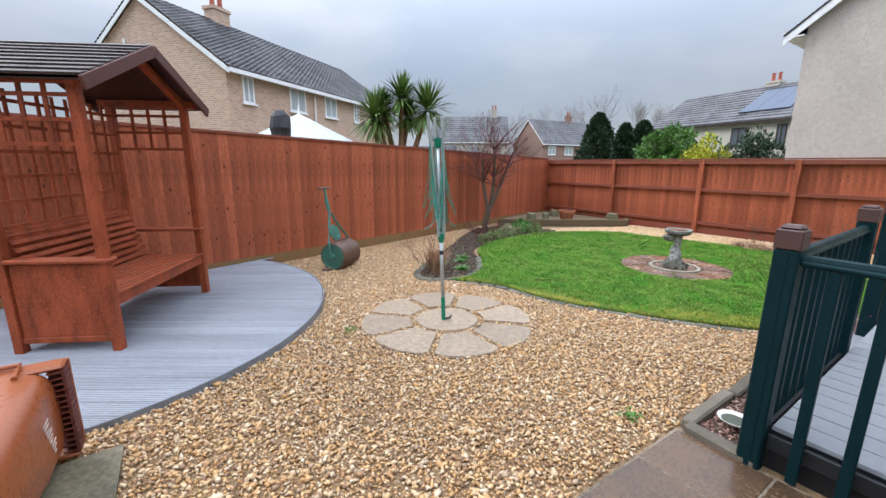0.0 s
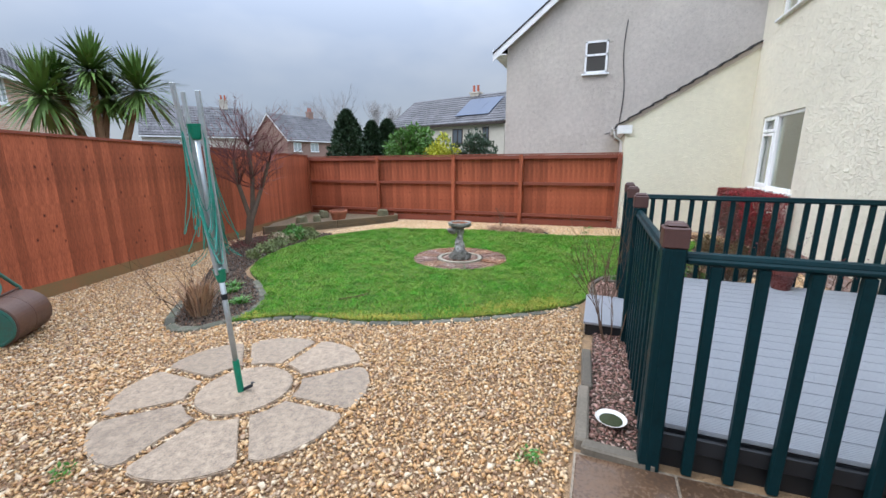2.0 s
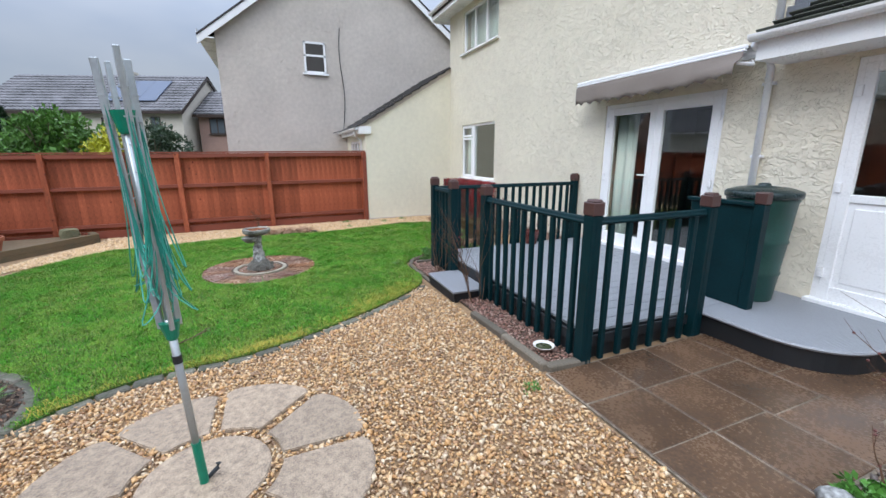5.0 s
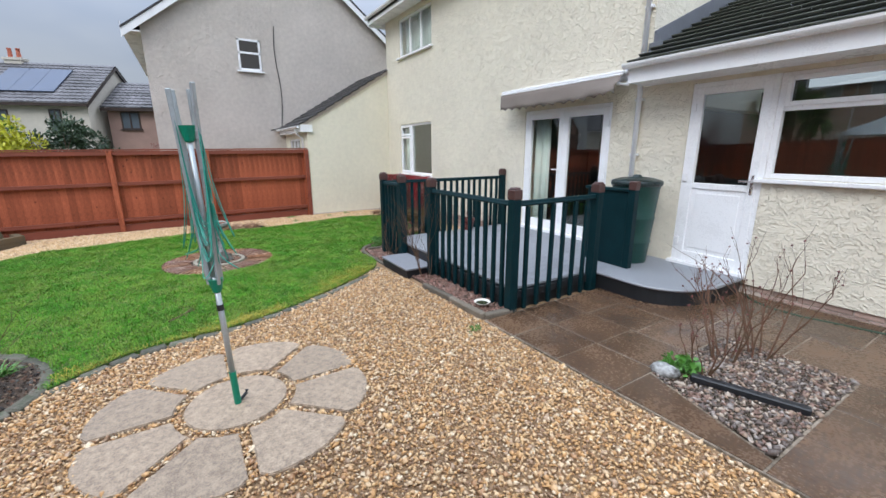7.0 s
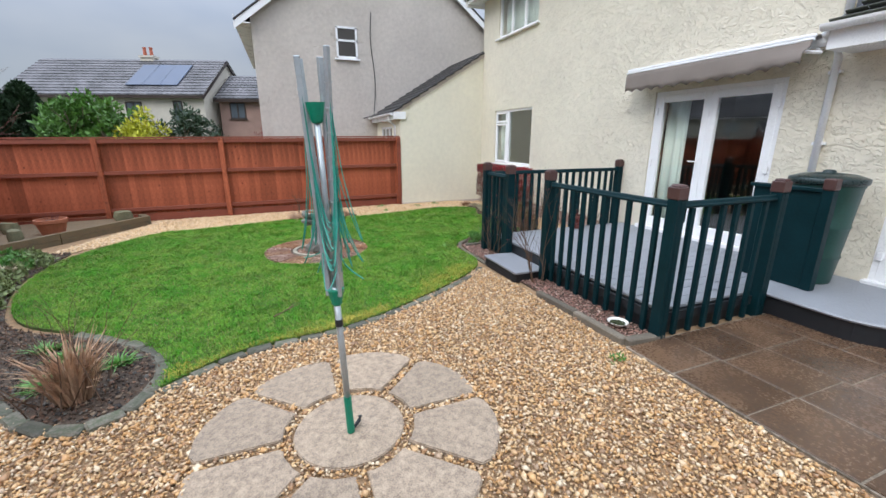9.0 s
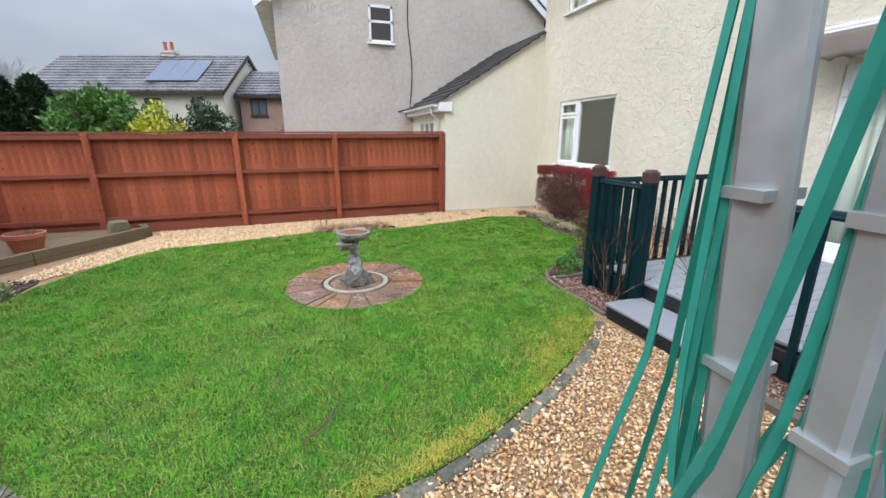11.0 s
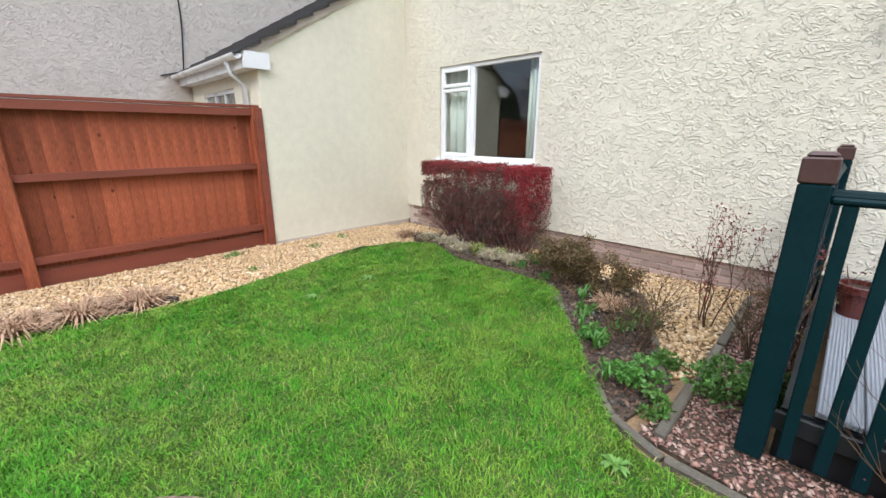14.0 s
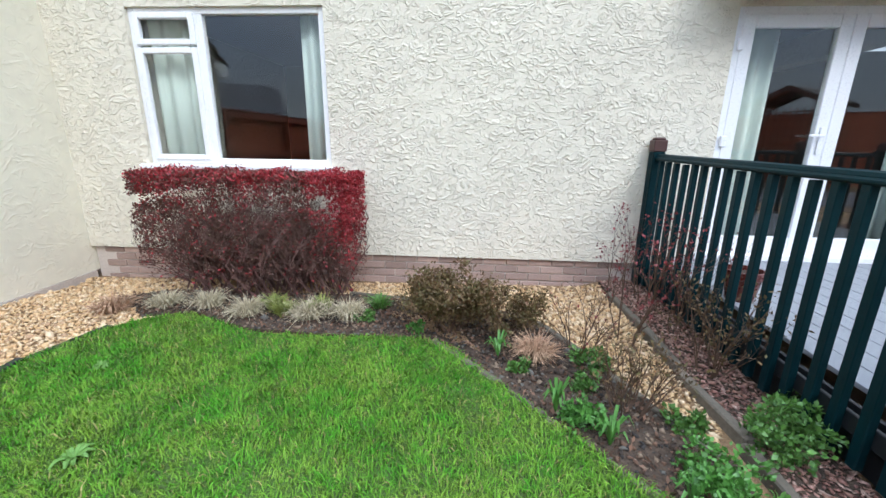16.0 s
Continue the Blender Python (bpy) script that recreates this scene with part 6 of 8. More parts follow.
# brick semi to the north: front wall from (2.45, 18.14) to (10.98, 24.67)
bt = math.degrees(math.atan2(6.53, 8.53))
bl = 14.5
ud, vd = Vector((math.cos(radians(bt)), math.sin(radians(bt)))), Vector((-math.sin(radians(bt)), math.cos(radians(bt))))
c0 = Vector((2.45, 18.14)) + ud * (bl / 2) + vd * 4.0
bx0 = -bl / 2
brick_house = house("brick_house", "buff brick two-storey house with a tiled roof behind the fence", (c0.x, c0.y), bt, bl, 8.0, -0.6, 5.15, 7.95, FARBRICK, 26,
                    [(bx0 + 0.75, bx0 + 1.35, 3.85, 4.9), (bx0 + 3.6, bx0 + 4.75, 3.85, 4.9), (bx0 + 6.4, bx0 + 7.5, 3.85, 4.9), (bx0 + 9.35, bx0 + 9.95, 3.85, 4.9)], chimney=(-3.4, 0.9, 0.7))
bm = bmesh.new()
tube(bm, [(bx0 + 5.6, -4.08, 5.6), (bx0 + 5.45, -4.08, 5.3), (bx0 + 5.45, -4.08, 0.5)], 0.045, sides=8)
part("downpipe", bm, WHITE, brick_house, "white downpipe", local=True)
bm = bmesh.new()
tube(bm, [(bx0 - 0.06, 1.0, 8.0 - 1.0), (bx0 - 0.06, 1.1, 5.0)], 0.05, sides=8)
part("vent_pipe", bm, WHITE, brick_house, "white pipe on the gable", local=True)
# houses to the east
house("solar_house", "pale house with a dark ribbed roof and solar panels", (37.9, 12.93), -108, 12.6, 7.6, -0.6, 4.53, 7.08, PALEWALL, 13,
      [(1.25, 2.3, 2.8, 4.0), (4.3, 4.9, 2.7, 4.05)], chimney=(1.0, 0.9, 0.35), frame_m=BROWNFRAME, pane_m=DARKPANE, trim_m=BROWNFRAME)
solar = thing("solar_array", "array of blue-grey solar panels on the house roof", "solar panel", (34.2, 10.4, 5.8))
SOLAR = mat("solar cell glass", (0.11, 0.135, 0.19), 0.45, spec=0.2, var=0.2, scale=1)
ridge_end = Vector((35.9, 6.75, 7.30))
along, fall = Vector((0.309, 0.951, 0)), Vector((-0.79, 0.257, -0.557))
for i in range(3):
    bm = bmesh.new()
    q = [ridge_end + along * (2.0 + 1.12 * i + u) + fall * v for u, v in ((0, 1.15), (1.1, 1.15), (1.1, 4.0), (0, 4.0))]
    f = bm.faces.new([bm.verts.new(c) for c in q])
    g = bmesh.ops.extrude_face_region(bm, geom=[f])
    bmesh.ops.translate(bm, verts=[v for v in g["geom"] if isinstance(v, bmesh.types.BMVert)], vec=(-0.03, 0.01, 0.045))
    bmesh.ops.recalc_face_normals(bm, faces=bm.faces)
    part("panel", bm, SOLAR, solar)
house("brick_wing", "low pinkish brick wing beside the pale house", (34.9, 3.66), -108, 6.0, 5.3, -0.6, 4.39, 6.03, PINKBRICK, 9, [(-2.3, -1.25, 3.0, 4.05)], frame_m=BROWNFRAME, pane_m=DARKPANE, trim_m=BROWNFRAME)
house("gable_house", "pinkish brick house with a white-edged gable", (51.5, 43.8), -6, 11.0, 6.6, -1.0, 4.4, 7.7, PINKBRICK, 12, [(-4.4, -3.0, 2.6, 3.8), (-1.2, 0.4, 2.6, 3.8)], chimney=(2.4, 0.9, 0.9))
house("white_house", "pale house with a grey roof behind the garden trees", (39.5, 50.3), -38, 11.0, 7.0, -1.0, 4.6, 8.1, PALEWALL, 12, [(-0.2, 1.4, 2.6, 3.9), (-3.2, -1.8, 2.6, 3.9)], chimney=(3.6, 0.9, 1.1))
house("far_house", "brick house in the distance past the conifers", (30.0, 46.0), -38, 6.0, 6.0, -1.0, 2.6, 3.4, PINKBRICK, 8)

# ---- plants ----
BARK = mat("grey brown bark", (0.12, 0.085, 0.06), 0.9, var=0.4, scale=6, fine=60, bump=0.008, bump_scale=40)
# distance haze is mixed into this pale twig colour
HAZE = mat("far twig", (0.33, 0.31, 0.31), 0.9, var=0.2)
REDLEAF = mat("red cotoneaster leaf", (0.24, 0.03, 0.03), 0.5, second=(0.15, 0.02, 0.025), scale=8, random_by="island")
DARKLEAF = mat("dark evergreen leaf", (0.03, 0.065, 0.025), 0.55, second=(0.018, 0.04, 0.016), scale=2, random_by="island")
MIDLEAF = mat("green shrub leaf", (0.12, 0.27, 0.04), 0.5, second=(0.05, 0.12, 0.025), scale=2, random_by="island")
YELLEAF = mat("golden shrub leaf", (0.55, 0.52, 0.03), 0.5, second=(0.32, 0.36, 0.03), scale=2, random_by="island")
BUSHLEAF = mat("grey green shrub leaf", (0.05, 0.085, 0.045), 0.5, second=(0.03, 0.06, 0.03), scale=2, random_by="island")
OLIVE = mat("small olive leaf", (0.10, 0.105, 0.03), 0.6, second=(0.15, 0.06, 0.03), scale=12, random_by="island")
STRAW = mat("dry straw stem", (0.46, 0.32, 0.2), 0.85, second=(0.33, 0.18, 0.11), scale=8, random_by="island")
GREYSTRAW = mat("grey dry flower head", (0.48, 0.41, 0.29), 0.9, second=(0.33, 0.29, 0.17), scale=10, random_by="island")
FRESH = mat("fresh green leaf", (0.10, 0.26, 0.045), 0.45, second=(0.07, 0.2, 0.03), scale=10, random_by="island")
PALMLEAF = mat("cordyline leaf", (0.13, 0.22, 0.045), 0.45, second=(0.075, 0.14, 0.035), scale=3, random_by="island")
PALMBARK = mat("cordyline trunk", (0.22, 0.14, 0.075), 0.9, var=0.4, scale=8, bump=0.01, bump_scale=30)


def branch(bm, p, d, ln, r, depth, rng, spread=0.6, kids=(2, 3), sides=5, lift=0.15, tips=None, shrink=0.72):
    """A tapered limb that bends a little and forks."""
    pts = [Vector(p)]
    d = Vector(d).normalized()
    for i in range(3):
        d = (d + Vector((rng.uniform(-1, 1), rng.uniform(-1, 1), rng.uniform(-0.5, 1) * lift)) * 0.16).normalized()
        pts.append(pts[-1] + d * ln / 3)
    tube(bm, pts, r, r * 0.62, sides if depth > 0 else 3, cap=False)
    if tips is not None:
        tips.append((pts[-1], d))
    if depth > 0:
        for k in range(rng.randint(*kids)):
            s = rng.choice(pts[1:])
            if k == 0:
                s = pts[-1]
            nd = (d + Vector((rng.uniform(-1, 1), rng.uniform(-1, 1), rng.uniform(-0.4, 0.8))) * spread).normalized()
            branch(bm, s, nd, ln * rng.uniform(shrink - 0.12, shrink + 0.12), r * 0.58, depth - 1, rng, spread, kids, sides, lift, tips, shrink)


def leaves_mesh(name, centres, normals, size, material, aspect=0.5, seed=0, jitter=0.6):
    """One mesh of many small folded leaves at the given places."""
    rg = np.random.default_rng(seed)
    n = len(centres)
    c = np.asarray(centres, float)
    d = rg.normal(size=(n, 3)) * jitter + np.asarray(normals, float)
    d /= np.linalg.norm(d, axis=1)[:, None] + 1e-9
    a = np.cross(d, rg.normal(size=(n, 3)))
    a /= np.linalg.norm(a, axis=1)[:, None] + 1e-9
    s = size * rg.uniform(0.6, 1.3, n)[:, None]
    nrm = np.cross(d, a)
    v = np.stack([c, c + d * s * 0.5 + a * s * aspect * 0.5 + nrm * s * 0.1, c + d * s, c + d * s * 0.5 - a * s * aspect * 0.5 + nrm * s * 0.1], 1).reshape(-1, 3)
    me = bpy.data.meshes.new(name)
    me.vertices.add(4 * n)
    me.vertices.foreach_set("co", v.ravel())
    idx = np.arange(4 * n).reshape(-1, 4)
    tri = np.concatenate([idx[:, [0, 1, 2]], idx[:, [0, 2, 3]]], 1).ravel()
    me.loops.add(6 * n)
    me.loops.foreach_set("vertex_index", tri)
    me.polygons.add(2 * n)
    me.polygons.foreach_set("loop_start", np.arange(0, 6 * n, 3))
    me.polygons.foreach_set("loop_total", np.full(2 * n, 3))
    me.update(calc_edges=True)
    me.materials.append(material)
    return me


def mesh_part(name, me, parent, label=""):
    me.transform(PLACE[parent].inverted())
    ob = new(name, me)
    ob.parent = parent
    PLACE[ob] = PLACE[parent]
    return tagged(ob, label)


def foliage(parent, centre, radii, count, size, material, seed, clumps=26, name="crown", aspect=0.5, flat=0.0):
    """Leaves in many clumps over an uneven ellipsoid, denser outside, with gaps."""
    rg = np.random.default_rng(seed)
    cl = rg.normal(size=(clumps, 3))
    cl /= np.linalg.norm(cl, axis=1)[:, None]
    cl *= rg.uniform(0.45, 0.95, clumps)[:, None]
    k = rg.integers(0, clumps, count)
    u = rg.normal(size=(count, 3))
    u /= np.linalg.norm(u, axis=1)[:, None]
    rad = rg.uniform(0.2, 0.42, clumps)[k][:, None]
    p = cl[k] + u * rad * rg.uniform(0.55, 1, count)[:, None]
    p[:, 2] = np.maximum(p[:, 2], -0.98)
    world_p = p * np.asarray(radii) + np.asarray(centre)
    return mesh_part(name, leaves_mesh(name, world_p, u * 0.8 + np.array([0, 0, 0.3]), size, material, aspect, seed), parent)


def shrub(name, label, cat, x, y, z, radii, count, size, material, seed, trunk_r=0.06, clumps=26):
    t = thing(name, label, cat, (x, y, z))
    rg = random.Random(seed)
    bm = bmesh.new()
    for k in range(4):
        branch(bm, (x + rg.uniform(-0.1, 0.1), y + rg.uniform(-0.1, 0.1), z), (rg.uniform(-0.5, 0.5), rg.uniform(-0.5, 0.5), 1), radii[2] * 0.8, trunk_r, 2, rg)
    part("trunk", bm, BARK, t)
    foliage(t, (x, y, z + radii[2]), radii, count, size, material, seed, clumps)
    return t


def conifer(x, y, z, h, r, seed, label):
    t = thing("conifer", label, "conifer", (x, y, z), group="conifers behind the fence")
    bm = bmesh.new()
    tube(bm, [(x, y, z), (x, y, z + h * 0.5), (x, y, z + h * 0.93)], 0.12, 0.02, 8)
    part("trunk", bm, BARK, t)
    rg = np.random.default_rng(seed)
    n = 9000
    f = rg.uniform(0, 1, n)
    a = rg.uniform(0, 6.283, n)
    lob = 1 + 0.18 * np.sin(a * 5 + f * 9) + 0.1 * np.sin(a * 11 - f * 23)
    prof = np.minimum(1, f * 5 + 0.45) * np.power(np.clip(1 - f, 0, 1), 0.55)
    rr = r * prof * lob * rg.uniform(0.6, 1.03, n)
    p = np.stack([x + rr * np.cos(a), y + rr * np.sin(a), z + 0.2 + f * (h - 0.2)], 1)
    nrm = np.stack([np.cos(a) * 0.7, np.sin(a) * 0.7, np.full(n, 0.8)], 1)
    mesh_part("crown", leaves_mesh("crown", p, nrm, 0.24, DARKLEAF, 0.45, seed), t)


conifer(22.2, 15.6, -0.6, 4.95, 1.5, 11, "dark green rounded conifer behind the back fence")
conifer(23.7, 14.75, -0.6, 4.4, 1.0, 12, "dark green narrow conifer behind the back fence")
conifer(24.2, 13.9, -0.6, 4.5, 1.25, 13, "dark green narrow conifer behind the back fence")
shrub("green_shrub", "bright green leafy shrub behind the back fence", "shrub", 21.6, 10.6, -0.6, (1.5, 1.7, 2.15), 9000, 0.22, MIDLEAF, 21, clumps=40)
shrub("golden_shrub", "golden yellow leafy shrub behind the back fence", "shrub", 20.2, 8.75, -0.6, (0.9, 0.95, 1.62), 4500, 0.17, YELLEAF, 22, clumps=26)
shrub("evergreen_shrub", "grey-green rounded evergreen behind the back fence", "shrub", 21.8, 7.3, -0.6, (1.4, 1.75, 1.75), 9000, 0.17, BUSHLEAF, 23, clumps=40)
shrub("evergreen_shrub", "grey-green rounded evergreen behind the back fence", "shrub", 24.0, 12.3, -0.6, (1.4, 1.5, 1.7), 6000, 0.2, DARKLEAF, 24, clumps=36)
shrub("bare_red_shrub", "twiggy reddish shrub before the brick wing", "shrub", 27.0, 4.6, -0.6, (0.9, 0.9, 1.5), 500, 0.1, REDLEAF, 25, clumps=20)


def bare_tree(x, y, h, seed, spread=0.55, label="bare grey winter tree in the distance"):
    t = thing("bare_tree", label, "tree", (x, y, -0.6), group="far bare trees")
    rg = random.Random(seed)
    bm = bmesh.new()
    trunk = [(x, y, -0.6), (x + rg.uniform(-0.2, 0.2), y, h * 0.3)]
    tube(bm, trunk, h * 0.022, h * 0.016, 6)
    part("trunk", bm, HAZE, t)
    bm = bmesh.new()
    for k in range(5):
        branch(bm, trunk[-1], (rg.uniform(-1, 1) * spread * 1.5, rg.uniform(-1, 1) * spread * 1.5, 1), h * 0.28, h * 0.0075, 5, rg, spread, (2, 4), 3, 0.3, None, 0.68)
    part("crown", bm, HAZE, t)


bare_tree(60.5, 44.3, 13.0, 1)
bare_tree(57.0, 48.5, 10.5, 2)
bare_tree(55.5, 50.5, 10.0, 3)
bare_tree(69.0, 40.8, 11.5, 4, 0.22)
bare_tree(70.5, 39.2, 11.0, 6, 0.22)
bare_tree(48.3, 50.8, 8.5, 5)
bare_tree(64.0, 46.0, 10.5, 7)

# cordyline palms behind the side fence
palm = thing("cordyline_palm", "branched cordyline palm with spiky green heads behind the fence", "palm", (5.1, 9.25, -0.3))
bm = bmesh.new()
heads = [(4.5, 9.5, 2.62, 0.62), (5.08, 9.2, 3.1, 0.5), (5.68, 8.95, 2.85, 0.62), (5.35, 9.35, 2.7, 0.45), (4.75, 9.6, 2.9, 0.4)]
for k, (hx, hy, hz, _) in enumerate(heads):
    bx, by = 4.95 + 0.1 * (k % 3), 9.25
    tube(bm, [(bx, by, -0.3), (bx + (hx - bx) * 0.25, by + (hy - by) * 0.25, 1.5), (bx + (hx - bx) * 0.7, by + (hy - by) * 0.7, hz - 0.5), (hx, hy, hz - 0.05)], 0.09, 0.05, 8)
part("trunk", bm, PALMBARK, palm)
rg = random.Random(9)
for hx, hy, hz, hr in heads:
    bm = bmesh.new()
    for k in range(240):
        a, el = rg.uniform(0, 6.283), rg.uniform(-0.9, 1.45)
        ln = hr * rg.uniform(1.0, 1.45)
        d = Vector((math.cos(a) * math.cos(el), math.sin(a) * math.cos(el), math.sin(el)))
        s = Vector((-math.sin(a), math.cos(a), 0)) * 0.024
        p0 = Vector((hx, hy, hz)) + d * 0.04
        p1 = p0 + d * ln * 0.55
        p2 = p0 + d * ln + Vector((0, 0, -0.16 * ln * math.cos(el)))
        vs = [bm.verts.new(q) for q in (p0 - s * 0.6, p0 + s * 0.6, p1 + s, p1 - s, p2)]
        bm.faces.new(vs[:4]), bm.faces.new((vs[3], vs[2], vs[4]))
    part("leaf_head", bm, PALMLEAF, palm)

# neighbour's canopy and covered heater above the fence
canopy = thing("garden_canopy", "white ribbed gazebo roof showing above the fence", "gazebo", (3.15, 11.0, -0.3))
WCANVAS = mat("white canopy cloth", (0.48, 0.53, 0.53), 0.6, var=0.08)
bm = bmesh.new()
apex = bm.verts.new((3.15, 11.3, 2.78))
ring = [bm.verts.new((3.15 + 1.35 * math.cos(6.28318 * k / 8 + 0.3), 11.3 + 1.35 * math.sin(6.28318 * k / 8 + 0.3), 2.1)) for k in range(8)]
for k in range(8):
    bm.faces.new((ring[k], ring[(k + 1) % 8], apex))
roof_c = part("canopy_roof", bm, WCANVAS, canopy)
for k in range(8):
    a = 6.28318 * k / 8 + 0.3
    bm = bmesh.new()
    tube(bm, [(3.15, 11.3, 2.79), (3.15 + 1.36 * math.cos(a), 11.3 + 1.36 * math.sin(a), 2.11)], 0.015, sides=5)
    part("rib", bm, WHITE, roof_c)
    if k % 2 == 0:
        bm = bmesh.new()
        tube(bm, [(3.15 + 1.3 * math.cos(a), 11.3 + 1.3 * math.sin(a), -0.4), (3.15 + 1.3 * math.cos(a), 11.3 + 1.3 * math.sin(a), 2.1)], 0.03, sides=6)
        part("post", bm, WHITE, canopy)
bm = bmesh.new()
tube(bm, [(3.15, 11.3, 2.76), (3.15, 11.3, 3.0)], 0.03, 0.01, sides=6)
part("finial", bm, WHITE, canopy)
bm = bmesh.new()
lathe(bm, [(0.2, -0.3), (0.22, 1.2), (0.21, 2.2), (0.24, 2.3), (0.2, 2.55), (0.12, 2.68), (0.04, 2.7)], (2.31, 9.75, 0), 10)
lumpy(bm, 0.05, 4, 2)
solo("covered_heater", bm, mat("dark weather cover", (0.02, 0.022, 0.028), 0.6, var=0.3), "tall object under a black weather cover", "covered heater")

# bare gnarled shrub by the side fence
bt_ = thing("bare_shrub", "gnarled bare shrub with reddish twigs in the soil bed", "shrub", g3(6.4, 7.55))
rg = random.Random(14)
bm = bmesh.new()
tops = []
for pts in (((6.42, 7.55), (6.5, 7.5, 0.6), (6.42, 7.6, 1.2), (6.45, 7.7, 1.7)), ((6.42, 7.55), (6.52, 7.45, 0.55), (6.75, 7.38, 1.1), (6.95, 7.3, 1.65)), ((6.42, 7.55), (6.6, 7.5, 0.7), (6.7, 7.52, 1.35), (6.72, 7.58, 2.0))):
    base = [Vector(g3(*pts[0], -0.03))] + [Vector((x, y, z + grade(x, y))) for x, y, z in pts[1:]]
    tube(bm, base, 0.06, 0.03, 7)
    tops += base[2:]
part("trunk", bm, BARK, bt_)
bm = bmesh.new()
for p in tops:
    for k in range(11):
        branch(bm, p, (rg.uniform(-1, 1), rg.uniform(-1, 1), rg.uniform(0.2, 1.3)), 0.42, 0.012, 3, rg, 0.7, (2, 3), 3)
part("twig_crown", bm, TWIGRED, bt_, "fine reddish twigs")
bm = bmesh.new()
for k in range(60):
    a = rg.uniform(0, 6.283)
    q = rg.uniform(0.05, 0.35)
    p = Vector(g3(6.35 + q * math.cos(a), 7.35 + q * math.sin(a)))
    branch(bm, p, (math.cos(a), math.sin(a), 0.8), 0.2, 0.006, 1, rg, 0.6, (1, 2), 3)
part("sucker_growth", bm, TWIGRED, bt_)


def tuft(name, label, cat, x, y, z, count, h, spread, material, seed, width=0.006, group="", droop=0.25):
    """A clump of thin blades or dry stems."""
    rg = np.random.default_rng(seed)
    bm = bmesh.new()
    for k in range(count):
        a, lean = rg.uniform(0, 6.283), rg.uniform(0.05, 1) * spread
        r0 = rg.uniform(0, 0.35) * spread
        p0 = Vector((x + r0 * math.cos(a), y + r0 * math.sin(a), z))
        hh = h * rg.uniform(0.5, 1.05)
        p1 = p0 + Vector((lean * 0.4 * math.cos(a), lean * 0.4 * math.sin(a), hh * 0.6))
        p2 = p0 + Vector((lean * math.cos(a), lean * math.sin(a), hh * (1 - droop * rg.uniform(0, 1.2))))
        b = a + rg.uniform(0.5, 2.5)
        s = Vector((math.cos(b), math.sin(b), 0)) * width
        vs = [bm.verts.new(q) for q in (p0 - s, p0 + s, p1 + s * 0.8, p1 - s * 0.8, p2)]
        bm.faces.new(vs[:4]), bm.faces.new((vs[3], vs[2], vs[4]))
    return solo(name, bm, material, label, cat, group=group)


tuft("dry_grass_clump", "clump of dead reddish-brown grass stems in the soil bed", "grass clump", *g3(3.2, 4.82), 320, 0.5, 0.26, STRAW, 31, 0.007)
bm = bmesh.new()
rg = random.Random(33)
for k in range(14):
    p = Vector(g3(3.25 + rg.uniform(-0.2, 0.25), 4.8 + rg.uniform(-0.25, 0.3)))
    branch(bm, p, (rg.uniform(-0.7, 0.7), rg.uniform(-0.7, 0.7), 1), 0.35, 0.005, 2, rg, 0.5, (1, 2), 3)
solo("bare_stem_shrub", bm, TWIG, "thin bare stems standing in the soil bed", "shrub")
for i, (x, y) in enumerate(((3.62, 4.72), (3.45, 5.1), (4.1, 5.35), (3.9, 5.15))):
    tuft("weed_clump", "low fresh green weeds on the soil bed", "weeds", *g3(x, y), 90, 0.09, 0.16, FRESH, 40 + i, 0.008, "weeds in the soil bed")
for i, (x, y) in enumerate(((7.2, 7.1), (6.8, 6.95), (7.55, 7.35))):
    t = thing("low_plant", "low pale green leafy plant beside the raised bed", "plant", g3(x, y), group="low plants by the raised bed")
    foliage(t, g3(x, y, 0.12), (0.26, 0.26, 0.14), 420, 0.06, GREYSTRAW if i == 1 else FRESH, 50 + i, 10, "foliage")

# clipped red hedge under the window
hedge = thing("red_hedge", "clipped cotoneaster hedge with red leaves and bare stems under the window", "hedge", g3(9.1, -1.55))
rg = random.Random(61)
HX0, HX1, HY0, HY1, HZ1 = 8.10, 9.92, -1.84, -1.28, 1.01
bm = bmesh.new()
tips = []
for k in range(125):
    x, y = rg.uniform(HX0 + 0.1, HX1 - 0.15), rg.uniform(HY0 + 0.1, HY1 - 0.12)
    branch(bm, g3(x, y), (rg.uniform(-0.9, 0.9), rg.uniform(-0.5, 0.5), 1), 0.40, 0.009, 3, rg, 1.15, (2, 4), 3, 0.3, tips)
for v in bm.verts:
    v.co.x = min(max(v.co.x, HX0 + 0.02 * math.sin(v.co.z * 40)), HX1 + 0.02 * math.sin(v.co.z * 33))
    v.co.y = min(max(v.co.y, HY0), HY1 + 0.03 * math.sin(v.co.x * 29 + v.co.z * 17))
    v.co.z = min(v.co.z, HZ1 + 0.02 * math.sin(v.co.x * 23))
part("branchwork", bm, mat("dark red brown stem", (0.13, 0.068, 0.055), 0.85, var=0.4, scale=10), hedge, "tangled dark stems")
rn = np.random.default_rng(62)
n = 34000
px = rn.uniform(HX0, HX1, n)
pz = -0.02 + (HZ1 + 0.02) * np.power(rn.uniform(0, 1, n), 0.42)
face = rn.integers(0, 4, n)
py = np.where(face < 2, HY1 - np.abs(rn.normal(0, 0.06, n)), rn.uniform(HY0, HY1, n))
top = (face == 2)
pz = np.where(top, HZ1 + 0.02 * np.sin(px * 13) + 0.012 * np.sin(px * 41) - np.abs(rn.normal(0, 0.06, n)), pz)
endf = (face == 3)
